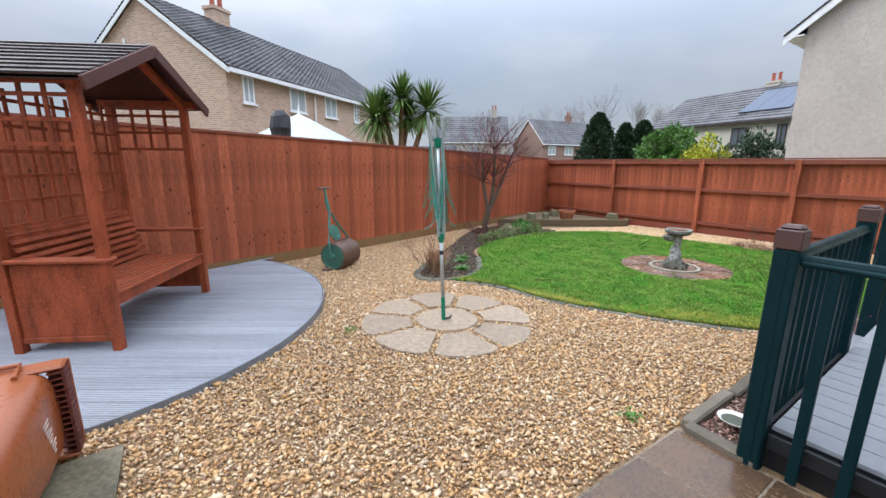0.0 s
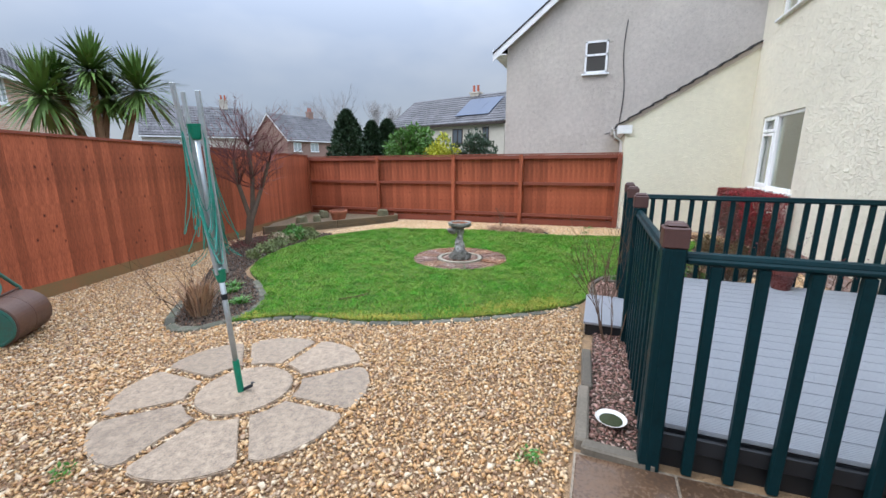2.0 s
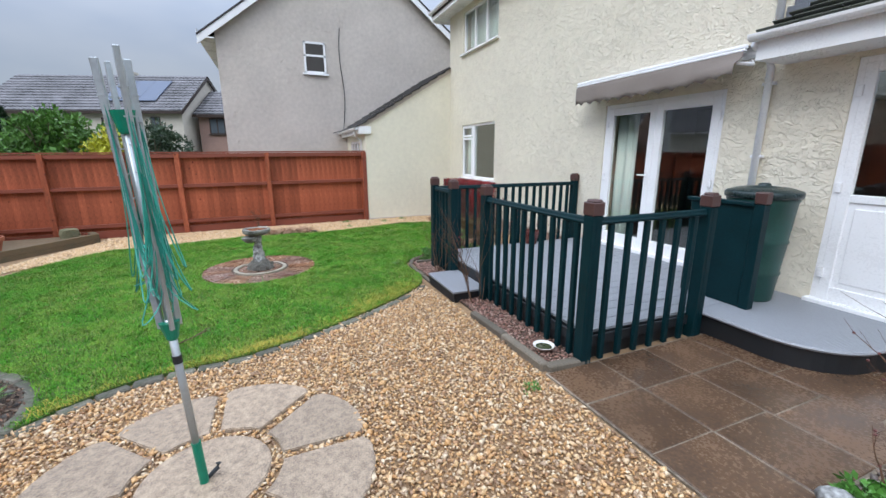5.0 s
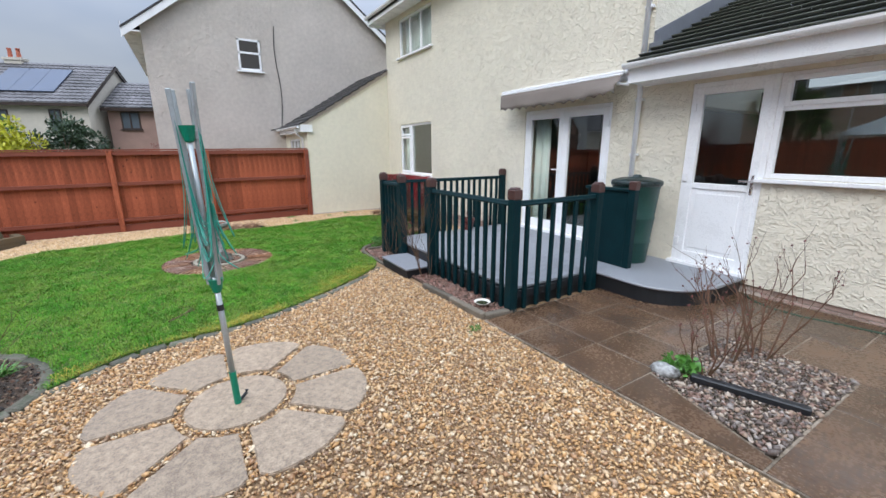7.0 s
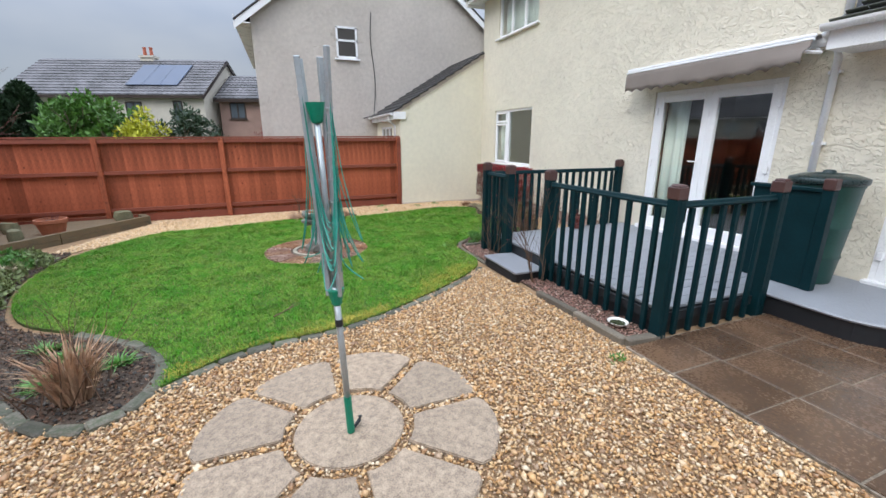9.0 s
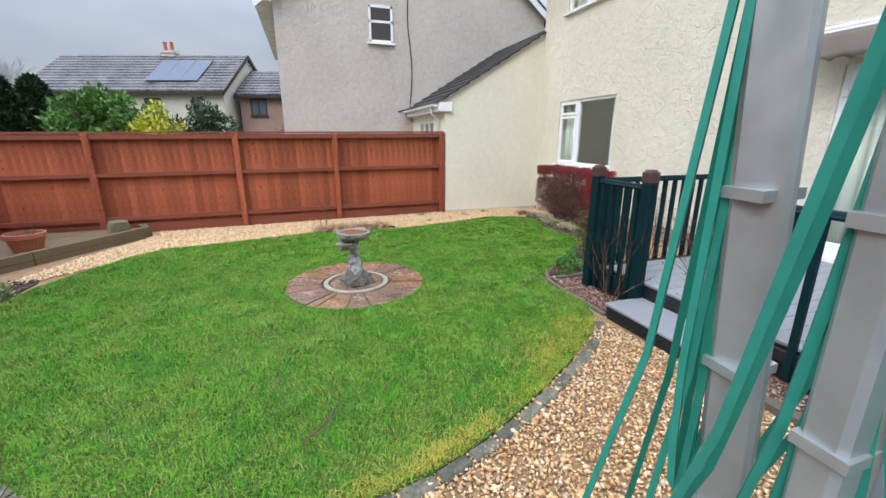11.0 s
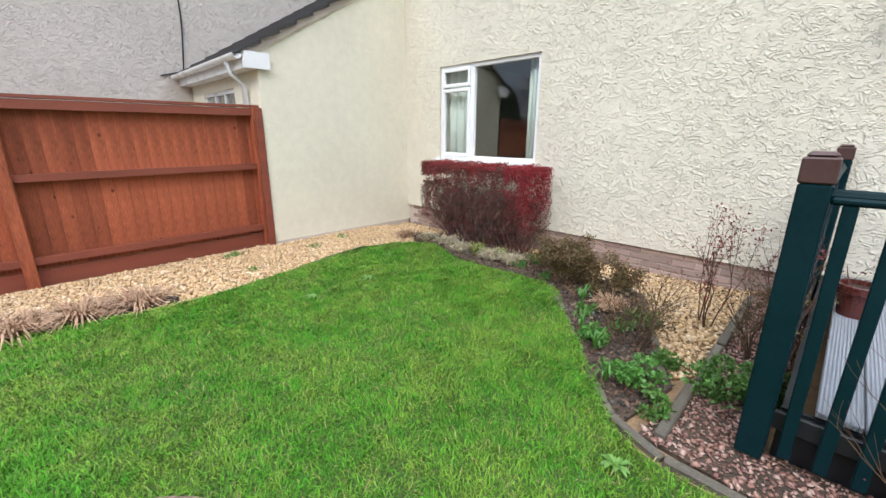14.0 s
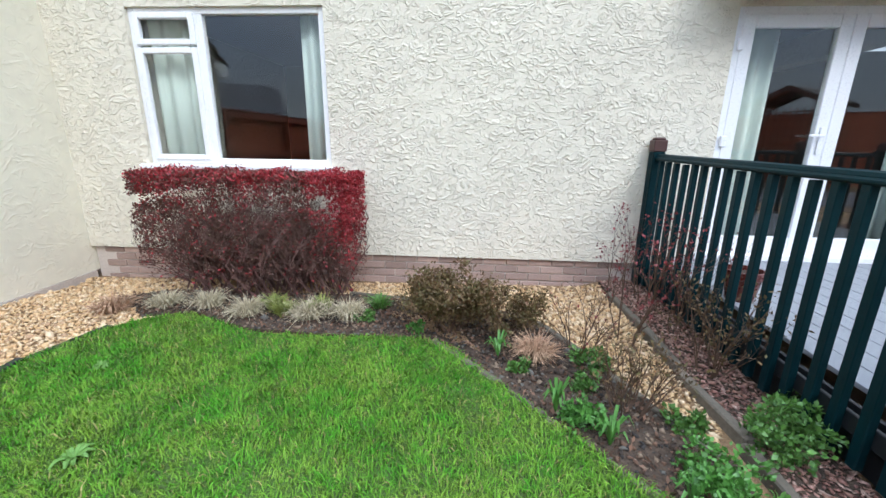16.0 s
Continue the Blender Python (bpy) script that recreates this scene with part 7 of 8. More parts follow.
px = np.where(endf, np.where(rn.uniform(0, 1, n) < 0.5, HX0 + np.abs(rn.normal(0, 0.04, n)), HX1 - np.abs(rn.normal(0, 0.04, n))), px)
clump = np.sin(px * 17 + pz * 9) + np.sin(px * 7 - pz * 21 + 1.3) + np.sin(pz * 31 + px * 3)
keep = ((pz > 0.86) & (rn.uniform(0, 1, n) < 0.75)) | ((clump > -1.1) & (rn.uniform(0, 1, n) < 0.85)) | ((px < HX0 + 0.2) & (rn.uniform(0, 1, n) < 0.6))
p = np.stack([px, py + 0.02 * np.sin(px * 31), pz], 1)[keep]
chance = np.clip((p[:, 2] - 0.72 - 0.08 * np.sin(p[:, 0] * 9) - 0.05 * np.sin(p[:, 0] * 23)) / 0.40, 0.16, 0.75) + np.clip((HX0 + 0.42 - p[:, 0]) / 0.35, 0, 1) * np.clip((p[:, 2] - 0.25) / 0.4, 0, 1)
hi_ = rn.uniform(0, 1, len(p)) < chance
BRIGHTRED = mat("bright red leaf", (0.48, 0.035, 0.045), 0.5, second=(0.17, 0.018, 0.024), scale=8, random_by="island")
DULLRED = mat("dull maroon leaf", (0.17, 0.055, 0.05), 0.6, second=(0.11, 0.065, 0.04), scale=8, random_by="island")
up = np.tile(np.array([0, 0.5, 0.6]), (len(p), 1))
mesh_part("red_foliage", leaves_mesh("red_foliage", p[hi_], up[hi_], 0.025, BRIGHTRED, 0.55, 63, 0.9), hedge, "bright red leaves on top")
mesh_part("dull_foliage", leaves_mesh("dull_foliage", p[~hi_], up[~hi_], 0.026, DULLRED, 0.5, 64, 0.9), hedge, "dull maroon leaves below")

# border plants
GOLDTIP = mat("yellow tipped leaf", (0.26, 0.26, 0.05), 0.6, second=(0.12, 0.17, 0.04), scale=14, random_by="island")
for i, (x, y, r, m) in enumerate(((9.6, -1.12, 0.2, GREYSTRAW), (9.25, -1.15, 0.2, GREYSTRAW), (8.85, -1.0, 0.2, GREYSTRAW), (8.35, -0.98, 0.22, GREYSTRAW), (8.05, -1.0, 0.18, GREYSTRAW), (6.72, -0.52, 0.2, STRAW), (9.95, -1.0, 0.22, STRAW))):
    tuft("dry_flower_clump", "rounded clump of dry straw-coloured stems in the border", "plant", *g3(x, y), 420, 0.16, r, m, 70 + i, 0.004, "dry clumps along the border", 0.7)
for i, (x, y) in enumerate(((8.55, -1.0), (8.3, -1.1), (8.7, -1.15), (7.85, -1.2))):
    tuft("yellow_tipped_plant", "low green plant with small yellow tips", "plant", *g3(x, y), 160, 0.14, 0.14, GOLDTIP if i < 3 else MIDLEAF, 80 + i, 0.006, "low plants along the border")


def small_shrub(x, y, h, r, seed, leaf, count, size, label, twigs=14):
    t = thing("border_shrub", label, "shrub", g3(x, y))
    rg = random.Random(seed)
    bm = bmesh.new()
    tips = []
    for k in range(twigs):
        a = rg.uniform(0, 6.283)
        branch(bm, g3(x + 0.06 * math.cos(a), y + 0.06 * math.sin(a)), (r / h * math.cos(a) * rg.uniform(0.2, 1.1), r / h * math.sin(a) * rg.uniform(0.2, 1.1), 1), h * 0.48, 0.006, 3, rg, 0.55, (2, 3), 3, 0.2, tips)
    part("branchwork", bm, TWIG, t)
    if count:
        rn = np.random.default_rng(seed)
        tp = np.array([q[0] for q in tips])
        c = tp[rn.integers(0, len(tp), count)] + rn.normal(0, 0.025, (count, 3))
        mesh_part("foliage", leaves_mesh("foliage", c, np.tile([0, 0, 0.5], (count, 1)), size, leaf, 0.5, seed, 1.0), t)
    return t


small_shrub(7.28, -0.86, 0.36, 0.40, 91, OLIVE, 9500, 0.026, "dense little shrub with olive and reddish leaves")
small_shrub(6.9, -0.88, 0.27, 0.30, 92, OLIVE, 3800, 0.026, "dense little shrub with olive and reddish leaves", 10)
small_shrub(6.35, 0.0, 0.32, 0.26, 93, OLIVE, 500, 0.024, "thin brown shrub in the border by the deck")
small_shrub(5.72, -0.95, 0.6, 0.25, 94, REDLEAF, 200, 0.022, "bare-stemmed shrub with a few red leaves beside the deck", 4)
small_shrub(5.74, -1.45, 0.5, 0.2, 95, REDLEAF, 160, 0.022, "bare-stemmed shrub with a few red leaves beside the deck", 4)
small_shrub(5.74, -0.4, 0.45, 0.25, 96, OLIVE, 500, 0.024, "straggly shrub leaning on the deck railing", 9)
small_shrub(3.95, 0.74, 0.95, 0.22, 97, REDLEAF, 20, 0.02, "thin bare shrub beside the deck step", 6)
small_shrub(5.05, 0.74, 0.72, 0.2, 98, REDLEAF, 20, 0.02, "thin bare shrub beside the deck step", 4)
small_shrub(6.45, -0.55, 0.36, 0.22, 99, REDLEAF, 60, 0.02, "thin bare shrub in the border by the deck", 7)
for i, (x, y, r, s) in enumerate(((6.22, 0.42, 0.11, 0.04), (6.0, 0.62, 0.15, 0.045), (5.85, 0.25, 0.13, 0.04), (6.6, 0.05, 0.1, 0.04), (6.85, -0.35, 0.1, 0.04), (6.12, 0.08, 0.14, 0.05), (7.5, -0.8, 0.09, 0.04), (6.5, -0.2, 0.1, 0.045), (7.9, -0.95, 0.1, 0.04))):
    t = thing("leafy_seedling", "fresh bright green leafy plant in the border", "plant", g3(x, y), group="green plants in the border")
    r *= 0.75
    foliage(t, g3(x, y, r * 0.55), (r, r, r * 0.7), int(560 * r / 0.15), s * 0.6, FRESH if i % 3 == 0 else MIDLEAF, 110 + i, 9, "foliage", 0.7)

small_shrub(6.1, -0.72, 0.72, 0.36, 141, REDLEAF, 420, 0.024, "open bare-stemmed shrub with reddish leaf tips in the gravel", 5)
for i, (x, y, r, m) in enumerate(((6.14, 0.42, 0.17, FRESH), (5.76, 0.26, 0.2, MIDLEAF), (5.62, 0.1, 0.16, MIDLEAF), (6.4, -0.42, 0.12, MIDLEAF), (6.56, 0.1, 0.11, FRESH))):
    t = thing("cranesbill_clump", "spreading clump of lobed green leaves beside the deck", "plant", g3(x, y), group="green plants in the border")
    foliage(t, g3(x, y, r * 0.5), (r, r, r * 0.6), int(5200 * r), 0.027, m, 150 + i, 16, "foliage", 0.65)


def rosette(name, label, cat, group, x, y, up, count, h, spread, material, width, droop, seed):
    """A small plant whose arching leaves are parts of their own."""
    t = thing(name, label, cat, g3(x, y, up), group=group)
    rg = random.Random(seed)
    for k in range(count):
        a = 6.283 * (k + rg.uniform(-0.3, 0.3)) / count
        reach, hh = spread * rg.uniform(0.6, 1.1), h * rg.uniform(0.6, 1.05)
        across = Vector((-math.sin(a), math.cos(a), 0))
        bm = bmesh.new()
        rows = []
        for q, w, rise_ in ((0.0, 0.45, 0.0), (0.3, 0.9, 0.7), (0.65, 1.0, 1.0), (0.9, 0.55, 1 - droop * 0.6)):
            p = Vector(g3(x, y, up)) + Vector((math.cos(a), math.sin(a), 0)) * reach * q + Vector((0, 0, hh * rise_))
            rows.append([bm.verts.new(p - across * width * w), bm.verts.new(p - Vector((0, 0, width * 0.4))), bm.verts.new(p + across * width * w)])
        tip = bm.verts.new(Vector(g3(x, y, up)) + Vector((math.cos(a), math.sin(a), 0)) * reach + Vector((0, 0, hh * (1 - droop))))
        for c, d in zip(rows, rows[1:]):
            bm.faces.new((c[0], c[1], d[1], d[0])), bm.faces.new((c[1], c[2], d[2], d[1]))
        bm.faces.new((rows[-1][0], rows[-1][1], tip)), bm.faces.new((rows[-1][1], rows[-1][2], tip))
        part("leaf", bm, material, t)


for i, (x, y, h) in enumerate(((6.7, 0.02, 0.2), (6.5, 0.22, 0.18), (6.95, -0.5, 0.16), (6.3, 0.52, 0.16))):
    rosette("bulb_shoots", "upright strappy green bulb leaves in the soil border", "plant", "bulb leaves in the border", x, y, 0.0, 11, h, 0.09, FRESH, 0.008, 0.35, 160 + i)
LITTER = mat("brown leaf litter", (0.16, 0.085, 0.05), 0.85, second=(0.10, 0.06, 0.04), scale=9, random_by="island", spread=(0.5, 1.7))
rn = np.random.default_rng(171)
for name, outline, n in (("leaf_litter_border", HOUSE_BED, 2600), ("leaf_litter_bed", LEFT_BED, 2600)):
    o = np.asarray(outline)
    q = rn.uniform(o.min(0), o.max(0), (n * 3, 2))
    q = q[inside(outline, q[:, 0], q[:, 1])][:n]
    c = np.stack([q[:, 0], q[:, 1], grade(q[:, 0], q[:, 1]) + 0.02], 1)
    tagged(new(name, leaves_mesh(name, c, np.tile([0, 0, 0.15], (len(c), 1)), 0.032, LITTER, 0.5, 172, 1.0)), "scattered brown dead leaves on the soil", "leaf litter", kind="stuff")
PALEGREEN = mat("pale variegated leaf", (0.24, 0.29, 0.12), 0.5, second=(0.13, 0.17, 0.05), scale=10, random_by="island")
for i, (x, y, r) in enumerate(((7.35, 6.85, 0.24), (6.85, 6.85, 0.22), (7.75, 7.1, 0.24), (6.4, 6.8, 0.2), (7.05, 7.2, 0.26), (5.95, 6.6, 0.18), (5.5, 6.4, 0.16))):
    t = thing("ground_cover", "low pale variegated leafy ground cover on the soil bed", "plant", g3(x, y), group="ground cover by the lawn")
    foliage(t, g3(x, y, 0.07), (r, r, 0.11), int(2300 * r), 0.05, PALEGREEN, 180 + i, 14, "foliage", 0.6)
for i, (x, y, r) in enumerate(((2.24, 1.17, 0.07), (1.3, 3.4, 0.06), (10.8, 1.1, 0.12), (10.4, 0.2, 0.1), (10.65, -0.4, 0.09), (9.98, 1.15, 0.08))):
    t = thing("gravel_weed", "small fresh green weed growing through the gravel", "weeds", g3(x, y), group="weeds in the gravel")
    foliage(t, g3(x, y, 0.015), (r, r, 0.03), int(900 * r), 0.03, FRESH, 190 + i, 10, "foliage", 0.5)
SAGE = mat("pale thistle leaf", (0.15, 0.31, 0.06), 0.65, second=(0.09, 0.20, 0.03), scale=10, random_by="island")
for i, (x, y, r) in enumerate(((8.75, 1.1, 0.07), (8.8, 0.46, 0.08), (5.99, 1.12, 0.075), (9.3, -0.2, 0.06))):
    rosette("lawn_weed", "flat rosette of pale weed leaves in the lawn", "weeds", "weeds in the lawn", x, y, 0.025, 10, 0.03, r, SAGE, 0.012, 0.7, 196 + i)

# dead plant patch by the back gravel
edging("patch_edge", curve_through([(9.62, 1.95), (9.95, 2.2), (10.05, 2.7), (9.95, 3.25), (9.7, 3.4)], 5, False), 0.04, 0.035, 0.4, BLACKEDGE, "black edging round a dead plant patch")
bm = bmesh.new()
prism(bm, curve_through([(9.6, 1.95), (9.95, 2.2), (10.03, 2.7), (9.93, 3.25), (9.66, 3.4), (9.66, 2.7)], 4), lambda x, y: grade(x, y) - 0.05, lambda x, y: grade(x, y) + 0.012)
solo("plant_patch", bm, SOIL, "small patch of dark soil at the lawn edge", "flower bed", "structure")
for i, (x, y) in enumerate(((9.8, 2.2), (9.82, 2.6), (9.8, 3.0), (9.85, 3.2))):
    tuft("dead_plant", "flattened dead brown plant stems on the soil patch", "plant", *g3(x, y), 260, 0.17, 0.40, STRAW, 130 + i, 0.008, "dead plants on the patch", 0.9)
small_shrub(10.3, 3.25, 0.5, 0.15, 135, REDLEAF, 0, 0.02, "thin bare upright stems by the back fence", 5)

# rose bed in the patio
RB = [(0.06, -0.54), (0.91, -0.54), (0.91, 0.53), (0.06, 0.81)]
solo("rose_bed", sheet(RB, 0.004), SOIL, "planted opening of soil and pebbles in the patio", "flower bed", "structure")


ROSECANE = mat("rose cane", (0.16, 0.07, 0.045), 0.8, second=(0.085, 0.06, 0.03), scale=12)


def rose(x, y, h, seed, n):
    t = thing("rose_bush", "bare thorny rose bush with a few dry hips", "rose bush", g3(x, y), group="roses in the patio bed")
    rg = random.Random(seed)
    bm = bmesh.new()
    tips = []
    for k in range(n):
        a = rg.uniform(0, 6.283)
        bm = bmesh.new()
        branch(bm, g3(x + 0.07 * math.cos(a), y + 0.07 * math.sin(a)), (0.36 * math.cos(a) * rg.uniform(0.3, 1), 0.36 * math.sin(a) * rg.uniform(0.3, 1), 1), h * rg.uniform(0.36, 0.52), 0.0075, 3, rg, 0.6, (1, 3), 4, 0.3, tips, 0.62)
        part("cane", bm, ROSECANE, t)
    for p, d in tips[::4]:
        bm = bmesh.new()
        bmesh.ops.create_icosphere(bm, subdivisions=1, radius=0.008, matrix=Matrix.Translation(p))
        part("rose_hip", bm, TWIGRED, t, "dry red hip")


rose(0.72, -0.1, 0.9, 201, 8)
rose(0.60, -0.36, 1.05, 202, 7)
rose(0.72, 0.2, 0.5, 203, 6)
t = thing("celandine_clump", "low bright green leaves under the roses", "plant", g3(0.78, 0.32))
foliage(t, g3(0.78, 0.32, 0.05), (0.12, 0.12, 0.07), 260, 0.045, FRESH, 205, 8, "foliage", 0.8)
bm = bmesh.new()
bmesh.ops.create_icosphere(bm, subdivisions=2, radius=0.09, matrix=Matrix.Translation(g3(0.86, 0.45, 0.03)) @ Matrix.Diagonal((1.2, 0.8, 0.6, 1)))
lumpy(bm, 0.02, 9, 1)
solo("cobble", bm, STONE, "banded grey cobble in the patio bed", "stone", smooth=True)
bm = boxed(-0.32, 0.32, -0.03, 0.03, 0, 0.05, 0.008, pose(*g3(0.4, 0.3, 0.01), 0, 0, 20))
solo("edging_plank", bm, BLACKEDGE, "black plastic edging plank lying on the pebbles", "plank")
bm = bmesh.new()
tube(bm, [(1.3, -1.8, 0.13), (1.15, -1.70, 0.108), (0.95, -1.62, 0.108), (0.7, -1.6, 0.112), (0.45, -1.66, 0.118), (0.2, -1.7, 0.124), (0.0, -1.74, 0.128)], 0.0095, sides=6)
solo("garden_hose", bm, mat("dark green hose", (0.012, 0.06, 0.035), 0.45, var=0.2), "green hose along the foot of the wall", "hose", smooth=True)
bm = bmesh.new()
tube(bm, [g3(4.0, 3.62, 0.06), g3(4.12, 3.5, 0.065), g3(4.3, 3.42, 0.06)], 0.007, 0.004, sides=5)
tube(bm, [g3(4.12, 3.5, 0.065), g3(4.18, 3.4, 0.08)], 0.005, 0.003, sides=4)
solo("fallen_twig", bm, TWIG, "brown twig lying on the lawn", "twig")


# ---- loose stone and grass ----
MIXEDPEBBLE = mat("mixed bed pebbles", (1.0, 0.97, 0.94), 0.5, var=0.3, scale=30, random_by="island",
                  spots=[(0.22, 0.14, 0.11), (0.36, 0.26, 0.19), (0.16, 0.13, 0.115), (0.50, 0.42, 0.34), (0.27, 0.17, 0.13), (0.34, 0.30, 0.27), (0.13, 0.10, 0.085)])


def strewn(name, outlines, holes, spacing, size, lift, material, label, seed, cat, thin=0.55, density=None):
    """Loose stones over an area as one mesh of lumpy, tilted pieces."""
    rg = np.random.default_rng(seed)
    xs, ys = [], []
    for o in outlines:
        o = np.asarray(o)
        x0, y0 = o.min(0)
        x1, y1 = o.max(0)
        gx, gy = np.meshgrid(np.arange(x0, x1, spacing), np.arange(y0, y1, spacing))
        gx, gy = gx.ravel(), gy.ravel()
        gx = gx + rg.uniform(-0.6, 0.6, len(gx)) * spacing
        gy = gy + rg.uniform(-0.6, 0.6, len(gy)) * spacing
        k = inside(o, gx, gy)
        for h in holes:
            k &= ~inside(h, gx, gy)
        if density is not None:
            k &= rg.uniform(0, 1, len(gx)) < density(gx, gy)
        xs.append(gx[k]), ys.append(gy[k])
    x, y = np.concatenate(xs), np.concatenate(ys)
    n = len(x)
    base = np.array([(1, 0, 0), (-1, 0, 0), (0, 1, 0), (0, -1, 0), (0, 0, 1), (0, 0, -1)], float)
    tri = np.array([(0, 2, 4), (2, 1, 4), (1, 3, 4), (3, 0, 4), (2, 0, 5), (1, 2, 5), (3, 1, 5), (0, 3, 5)])
    v = np.tile(base, (n, 1, 1)) * rg.uniform(0.65, 1.25, (n, 6, 1)) + rg.normal(0, 0.18, (n, 6, 3))
    s = size * rg.lognormal(0, 0.32, n)
    v *= np.stack([s * rg.uniform(0.75, 1.25, n), s * rg.uniform(0.55, 0.95, n), s * thin * rg.uniform(0.7, 1.2, n)], 1)[:, None, :]
    q = rg.normal(size=(n, 3)) * np.array([0.35, 0.35, 3])
    cx, sx, cy, sy, cz, sz = np.cos(q[:, 0]), np.sin(q[:, 0]), np.cos(q[:, 1]), np.sin(q[:, 1]), np.cos(q[:, 2]), np.sin(q[:, 2])
    R = np.empty((n, 3, 3))
    R[:, 0, 0], R[:, 0, 1], R[:, 0, 2] = cy * cz, sx * sy * cz - cx * sz, cx * sy * cz + sx * sz
    R[:, 1, 0], R[:, 1, 1], R[:, 1, 2] = cy * sz, sx * sy * sz + cx * cz, cx * sy * sz - sx * cz
    R[:, 2, 0], R[:, 2, 1], R[:, 2, 2] = -sy, sx * cy, cx * cy
    v = np.einsum("nij,nkj->nki", R, v)
    c = np.stack([x, y, grade(x, y) + lift + rg.uniform(-0.004, 0.006, n)], 1)
    v = (v + c[:, None, :]).reshape(-1, 3)
    f = (tri[None] + 6 * np.arange(n)[:, None, None]).reshape(-1)
    me = bpy.data.meshes.new(name)
    me.vertices.add(len(v))
    me.vertices.foreach_set("co", v.ravel())
    me.loops.add(len(f))
    me.loops.foreach_set("vertex_index", f.astype(np.int32))
    m = len(f) // 3
    me.polygons.add(m)
    me.polygons.foreach_set("loop_start", np.arange(0, 3 * m, 3))
    me.polygons.foreach_set("loop_total", np.full(m, 3))
    me.update(calc_edges=True)
    me.materials.append(material)
    return tagged(new(name, me), label, cat, kind="stuff")


ROUND = [(SEAT_C.x + 2.44 * math.cos(6.28318 * i / 40), SEAT_C.y + 2.44 * math.sin(6.28318 * i / 40)) for i in range(40)]
BAYS = []
CENTRE = [(CX + 0.315 * math.cos(6.28318 * i / 32), CY + 0.315 * math.sin(6.28318 * i / 32)) for i in range(32)]
for k in range(8):
    a0, da = radians(PETALS + 45 * k), radians(20.6)
    BAYS.append([(CX + r * math.cos(a0 + s * da * w), CY + r * math.sin(a0 + s * da * w)) for r, s, w in ((0.385, -1, 0.88), (0.78, -1, 0.98), (0.835, -0.6, 1), (0.86, 0, 1), (0.835, 0.6, 1), (0.78, 1, 0.98), (0.385, 1, 0.88))])
GARDEN = [(-4.6, 0.98), (2.36, 0.98), (4.0, 0.98), (4.9, 1.05), (5.2, 1.0), (3.7, 3.0), (3.2, 4.3), (5.0, 6.2), (6.6, 8.1), (7.6, 8.1), (8.0, 8.7), (4.0, 7.45), (-1.0, 5.9), (-4.6, 4.8)]
SLABHOLE = [(-1.6, 1.35), (-0.36, 1.45), (-0.34, 2.56), (-1.6, 2.5)]
HOLES = [LAWN, LEFT_BED, ROUND, CENTRE, SLABHOLE] + BAYS
strewn("gravel_stones", [GARDEN], HOLES, 0.0195, 0.0137, 0.0, PEBBLE, "loose tan and honey flint gravel", 301, "gravel")
strewn("gravel_path_stones", [[(9.2, -1.9), (10.98, -1.9), (10.98, 0.5), (11.05, 0.55), (11.05, 6.5), (10.6, 6.25), (9.2, 6.8), (7.7, 7.2), (9.4, 5.6), (9.6, 3.4), (9.5, 1.9), (9.8, 0.5)],
                              [(5.94, -1.9), (9.2, -1.9), (9.2, -1.2), (8.2, -1.55), (7.4, -1.35), (6.68, -1.02), (6.36, -0.42), (6.05, 0.2), (5.95, 0.1)]], [LAWN, HOUSE_BED], 0.0235, 0.0185, 0.0, PALEPEBBLE, "loose pale gravel along the fence and wall", 302, "gravel")
strewn("slate_stones", [SLATE], [], 0.02, 0.014, 0.012, SLATECHIP, "loose plum slate chips round the deck", 303, "slate chips", 0.35)
strewn("patio_pebbles", [RB], [], 0.022, 0.0165, 0.008, MIXEDPEBBLE, "mixed grey, plum and tan pebbles under the roses", 304, "pebbles", 0.6)
strewn("bed_debris", [LEFT_BED, HOUSE_BED], [], 0.032, 0.014, 0.012, mat("soil crumb", (0.9, 0.9, 0.9), 0.95, var=0.3, random_by="island", spots=[(0.05, 0.035, 0.025), (0.08, 0.055, 0.04), (0.04, 0.034, 0.03), (0.26, 0.19, 0.13), (0.17, 0.095, 0.06), (0.15, 0.14, 0.12)]), "crumbs of soil, bark and leaf litter on the beds", 305, "soil crumbs", 0.6)


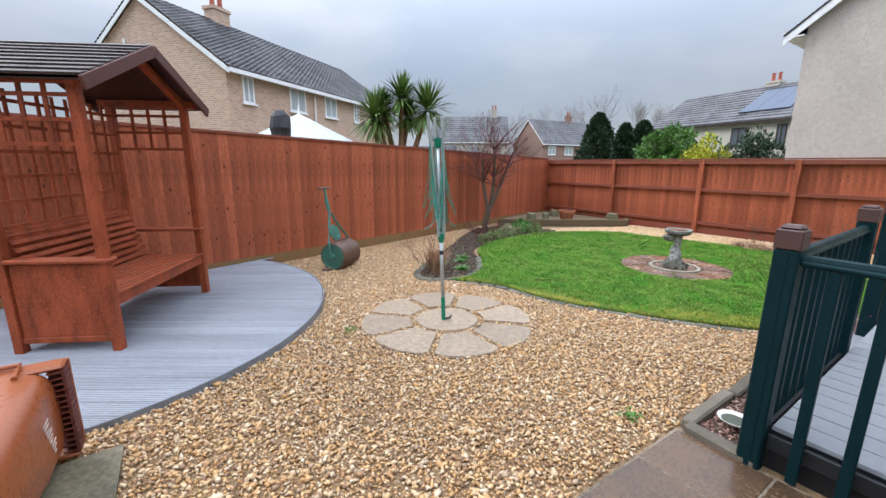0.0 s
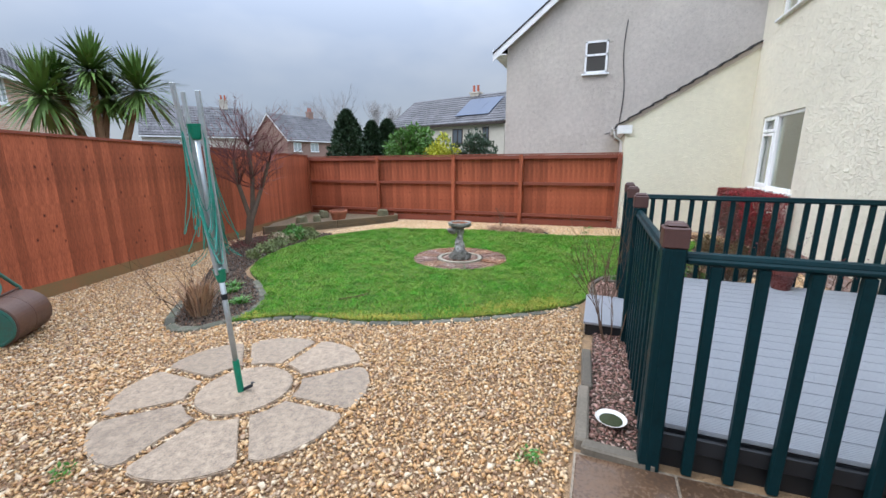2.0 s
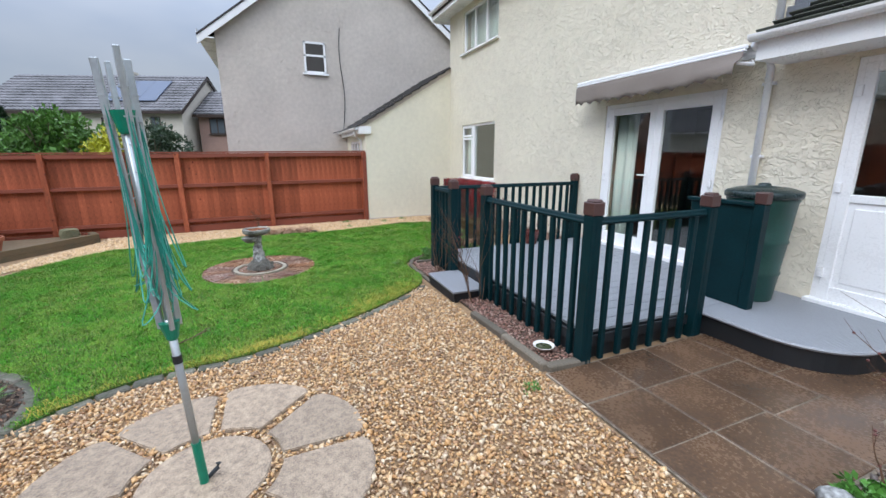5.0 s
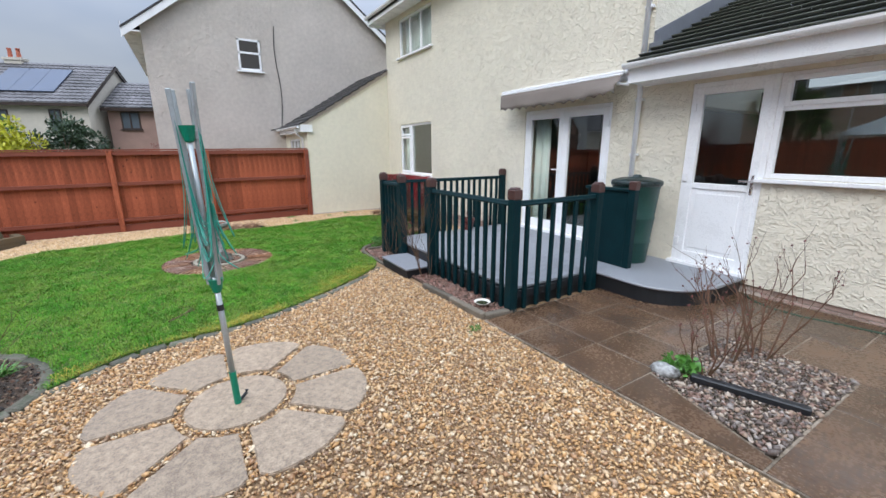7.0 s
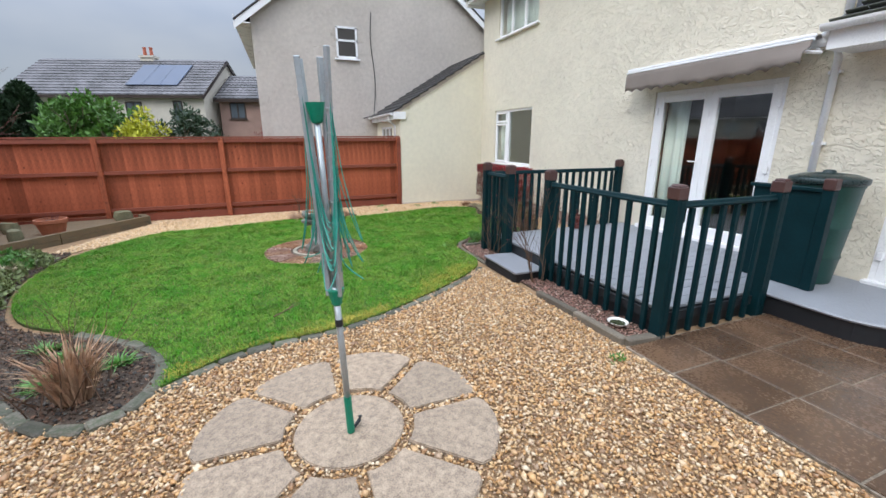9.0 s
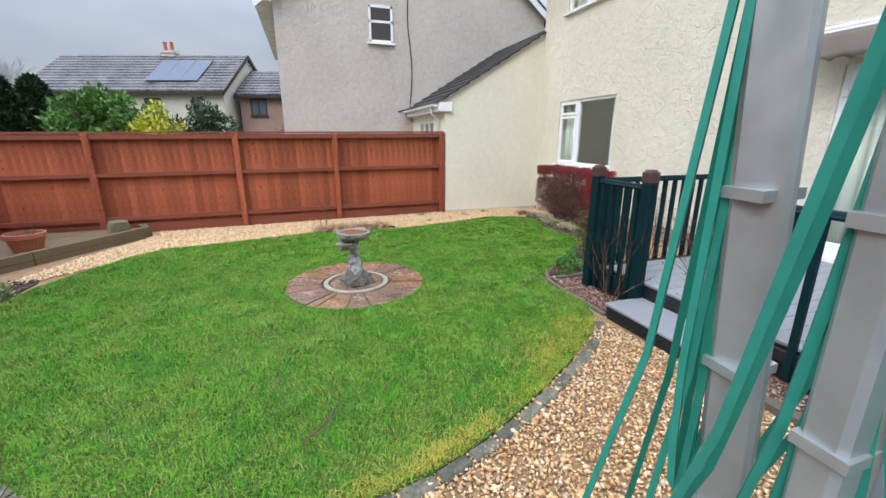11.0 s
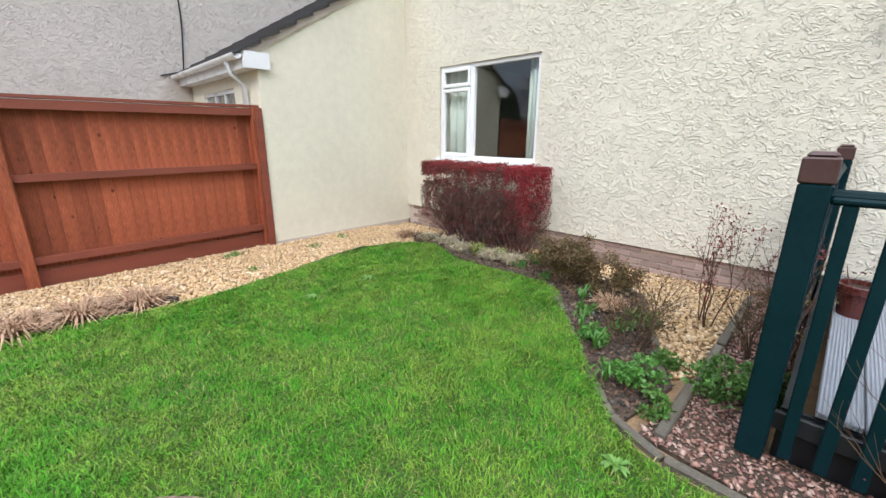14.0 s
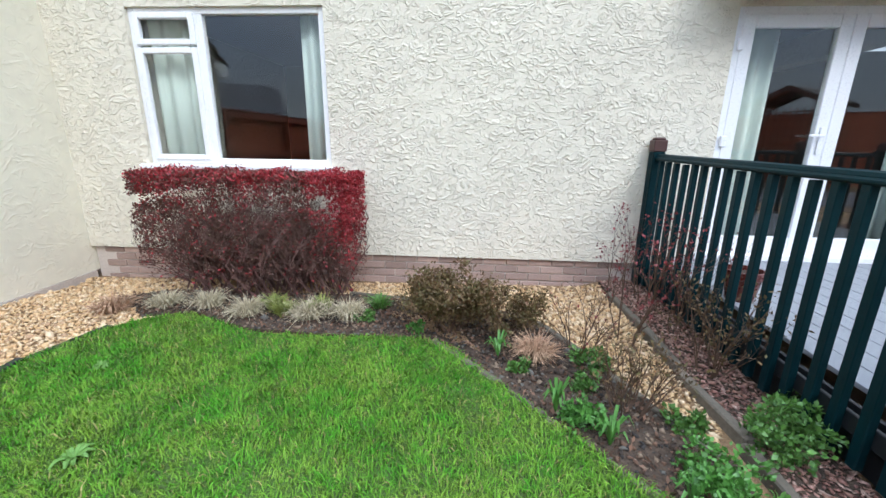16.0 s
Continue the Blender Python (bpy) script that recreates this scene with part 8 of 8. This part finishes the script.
def grass(name, spacing, near, seed, label, material=None, strip=None):
    rg = np.random.default_rng(seed)
    o = np.asarray(LAWN)
    (x0, y0), (x1, y1) = o.min(0), o.max(0)
    gx, gy = np.meshgrid(np.arange(x0, x1, spacing), np.arange(y0, y1, spacing))
    gx, gy = gx.ravel(), gy.ravel()
    gx = gx + rg.uniform(-1, 1, len(gx)) * spacing
    gy = gy + rg.uniform(-1, 1, len(gy)) * spacing
    k = inside(LAWN, gx, gy) & ((gx - BX) ** 2 + (gy - BY) ** 2 > 0.775 ** 2)
    if strip:
        (ax, ay), (bx, by), width = strip
        t = np.clip(((gx - ax) * (bx - ax) + (gy - ay) * (by - ay)) / ((bx - ax) ** 2 + (by - ay) ** 2), 0, 1)
        away = np.hypot(gx - ax - t * (bx - ax), gy - ay - t * (by - ay))
        k &= away < width * np.abs(rg.normal(0, 0.6, len(gx)))
    gx, gy = gx[k], gy[k]
    n = len(gx)
    tall = rg.uniform(0, 1, (97, 97))
    tuftiness = 0.6 * tall[(gx / 0.07).astype(int) % 97, ((gy + rg.normal(0, 0.02, n)) / 0.07).astype(int) % 97] + 0.4 * tall[((gx + rg.normal(0, 0.1, n)) / 0.4).astype(int) % 97, ((gy + rg.normal(0, 0.1, n)) / 0.4).astype(int) % 97]
    h = rg.uniform(0.016, 0.042, n) * (0.5 + 1.1 * tuftiness)
    lay = rg.uniform(0, 6.283, (64, 64))
    cell_x = ((gx + rg.normal(0, 0.035, n)) / 0.11).astype(int) % 64
    cell_y = ((gy + rg.normal(0, 0.035, n)) / 0.11).astype(int) % 64
    a, lean = lay[cell_x, cell_y] + rg.normal(0, 1.2, n), rg.uniform(0.3, 1.5, n)
    w = rg.uniform(0.0016, 0.003, n) * (1.0 if near else 1.3)
    b = a + rg.uniform(0.6, 2.5, n)
    base = np.stack([gx, gy, grade(gx, gy) + 0.012], 1)
    side = np.stack([np.cos(b) * w, np.sin(b) * w, np.zeros(n)], 1)
    d = np.stack([np.cos(a) * lean * h, np.sin(a) * lean * h, np.zeros(n)], 1)
    mid = base + d * 0.35 + np.stack([np.zeros(n), np.zeros(n), h * 0.62], 1)
    tip = base + d + np.stack([np.zeros(n), np.zeros(n), h * (1 - 0.38 * lean)], 1)
    v = np.stack([base - side, base + side, mid + side * 0.8, mid - side * 0.8, tip], 1).reshape(-1, 3)
    i = 5 * np.arange(n)
    f = np.stack([i, i + 1, i + 2, i, i + 2, i + 3, i + 3, i + 2, i + 4], 1).ravel()
    me = bpy.data.meshes.new(name)
    me.vertices.add(len(v))
    me.vertices.foreach_set("co", v.ravel())
    me.loops.add(len(f))
    me.loops.foreach_set("vertex_index", f.astype(np.int32))
    m = len(f) // 3
    me.polygons.add(m)
    me.polygons.foreach_set("loop_start", np.arange(0, 3 * m, 3))
    me.polygons.foreach_set("loop_total", np.full(m, 3))
    me.update(calc_edges=True)
    me.materials.append(material or BLADE)
    return tagged(new(name, me), label, "grass", kind="stuff")


grass("grass_blades", 0.0096, True, 401, "short damp green grass blades of the lawn")
THATCH = mat("dry thatch blade", (0.34, 0.29, 0.11), 0.7, second=(0.22, 0.22, 0.08), scale=2, spec=0.15, random_by="island")
grass("thatch_blades", 0.042, True, 403, "dry straw-coloured thatch among the lawn's blades", THATCH)
WORN = mat("worn yellow grass", (0.46, 0.36, 0.06), 0.6, second=(0.30, 0.30, 0.05), scale=5, spec=0.2, random_by="island")
grass("worn_grass", 0.007, True, 402, "worn yellowish grass along the gravel edge", WORN, ((4.05, 2.2), (4.8, 1.3), 0.26))
grass("worn_edge_grass", 0.0075, True, 404, "thin yellowish grass beside the setts", WORN, ((3.3, 4.2), (3.85, 2.6), 0.13))
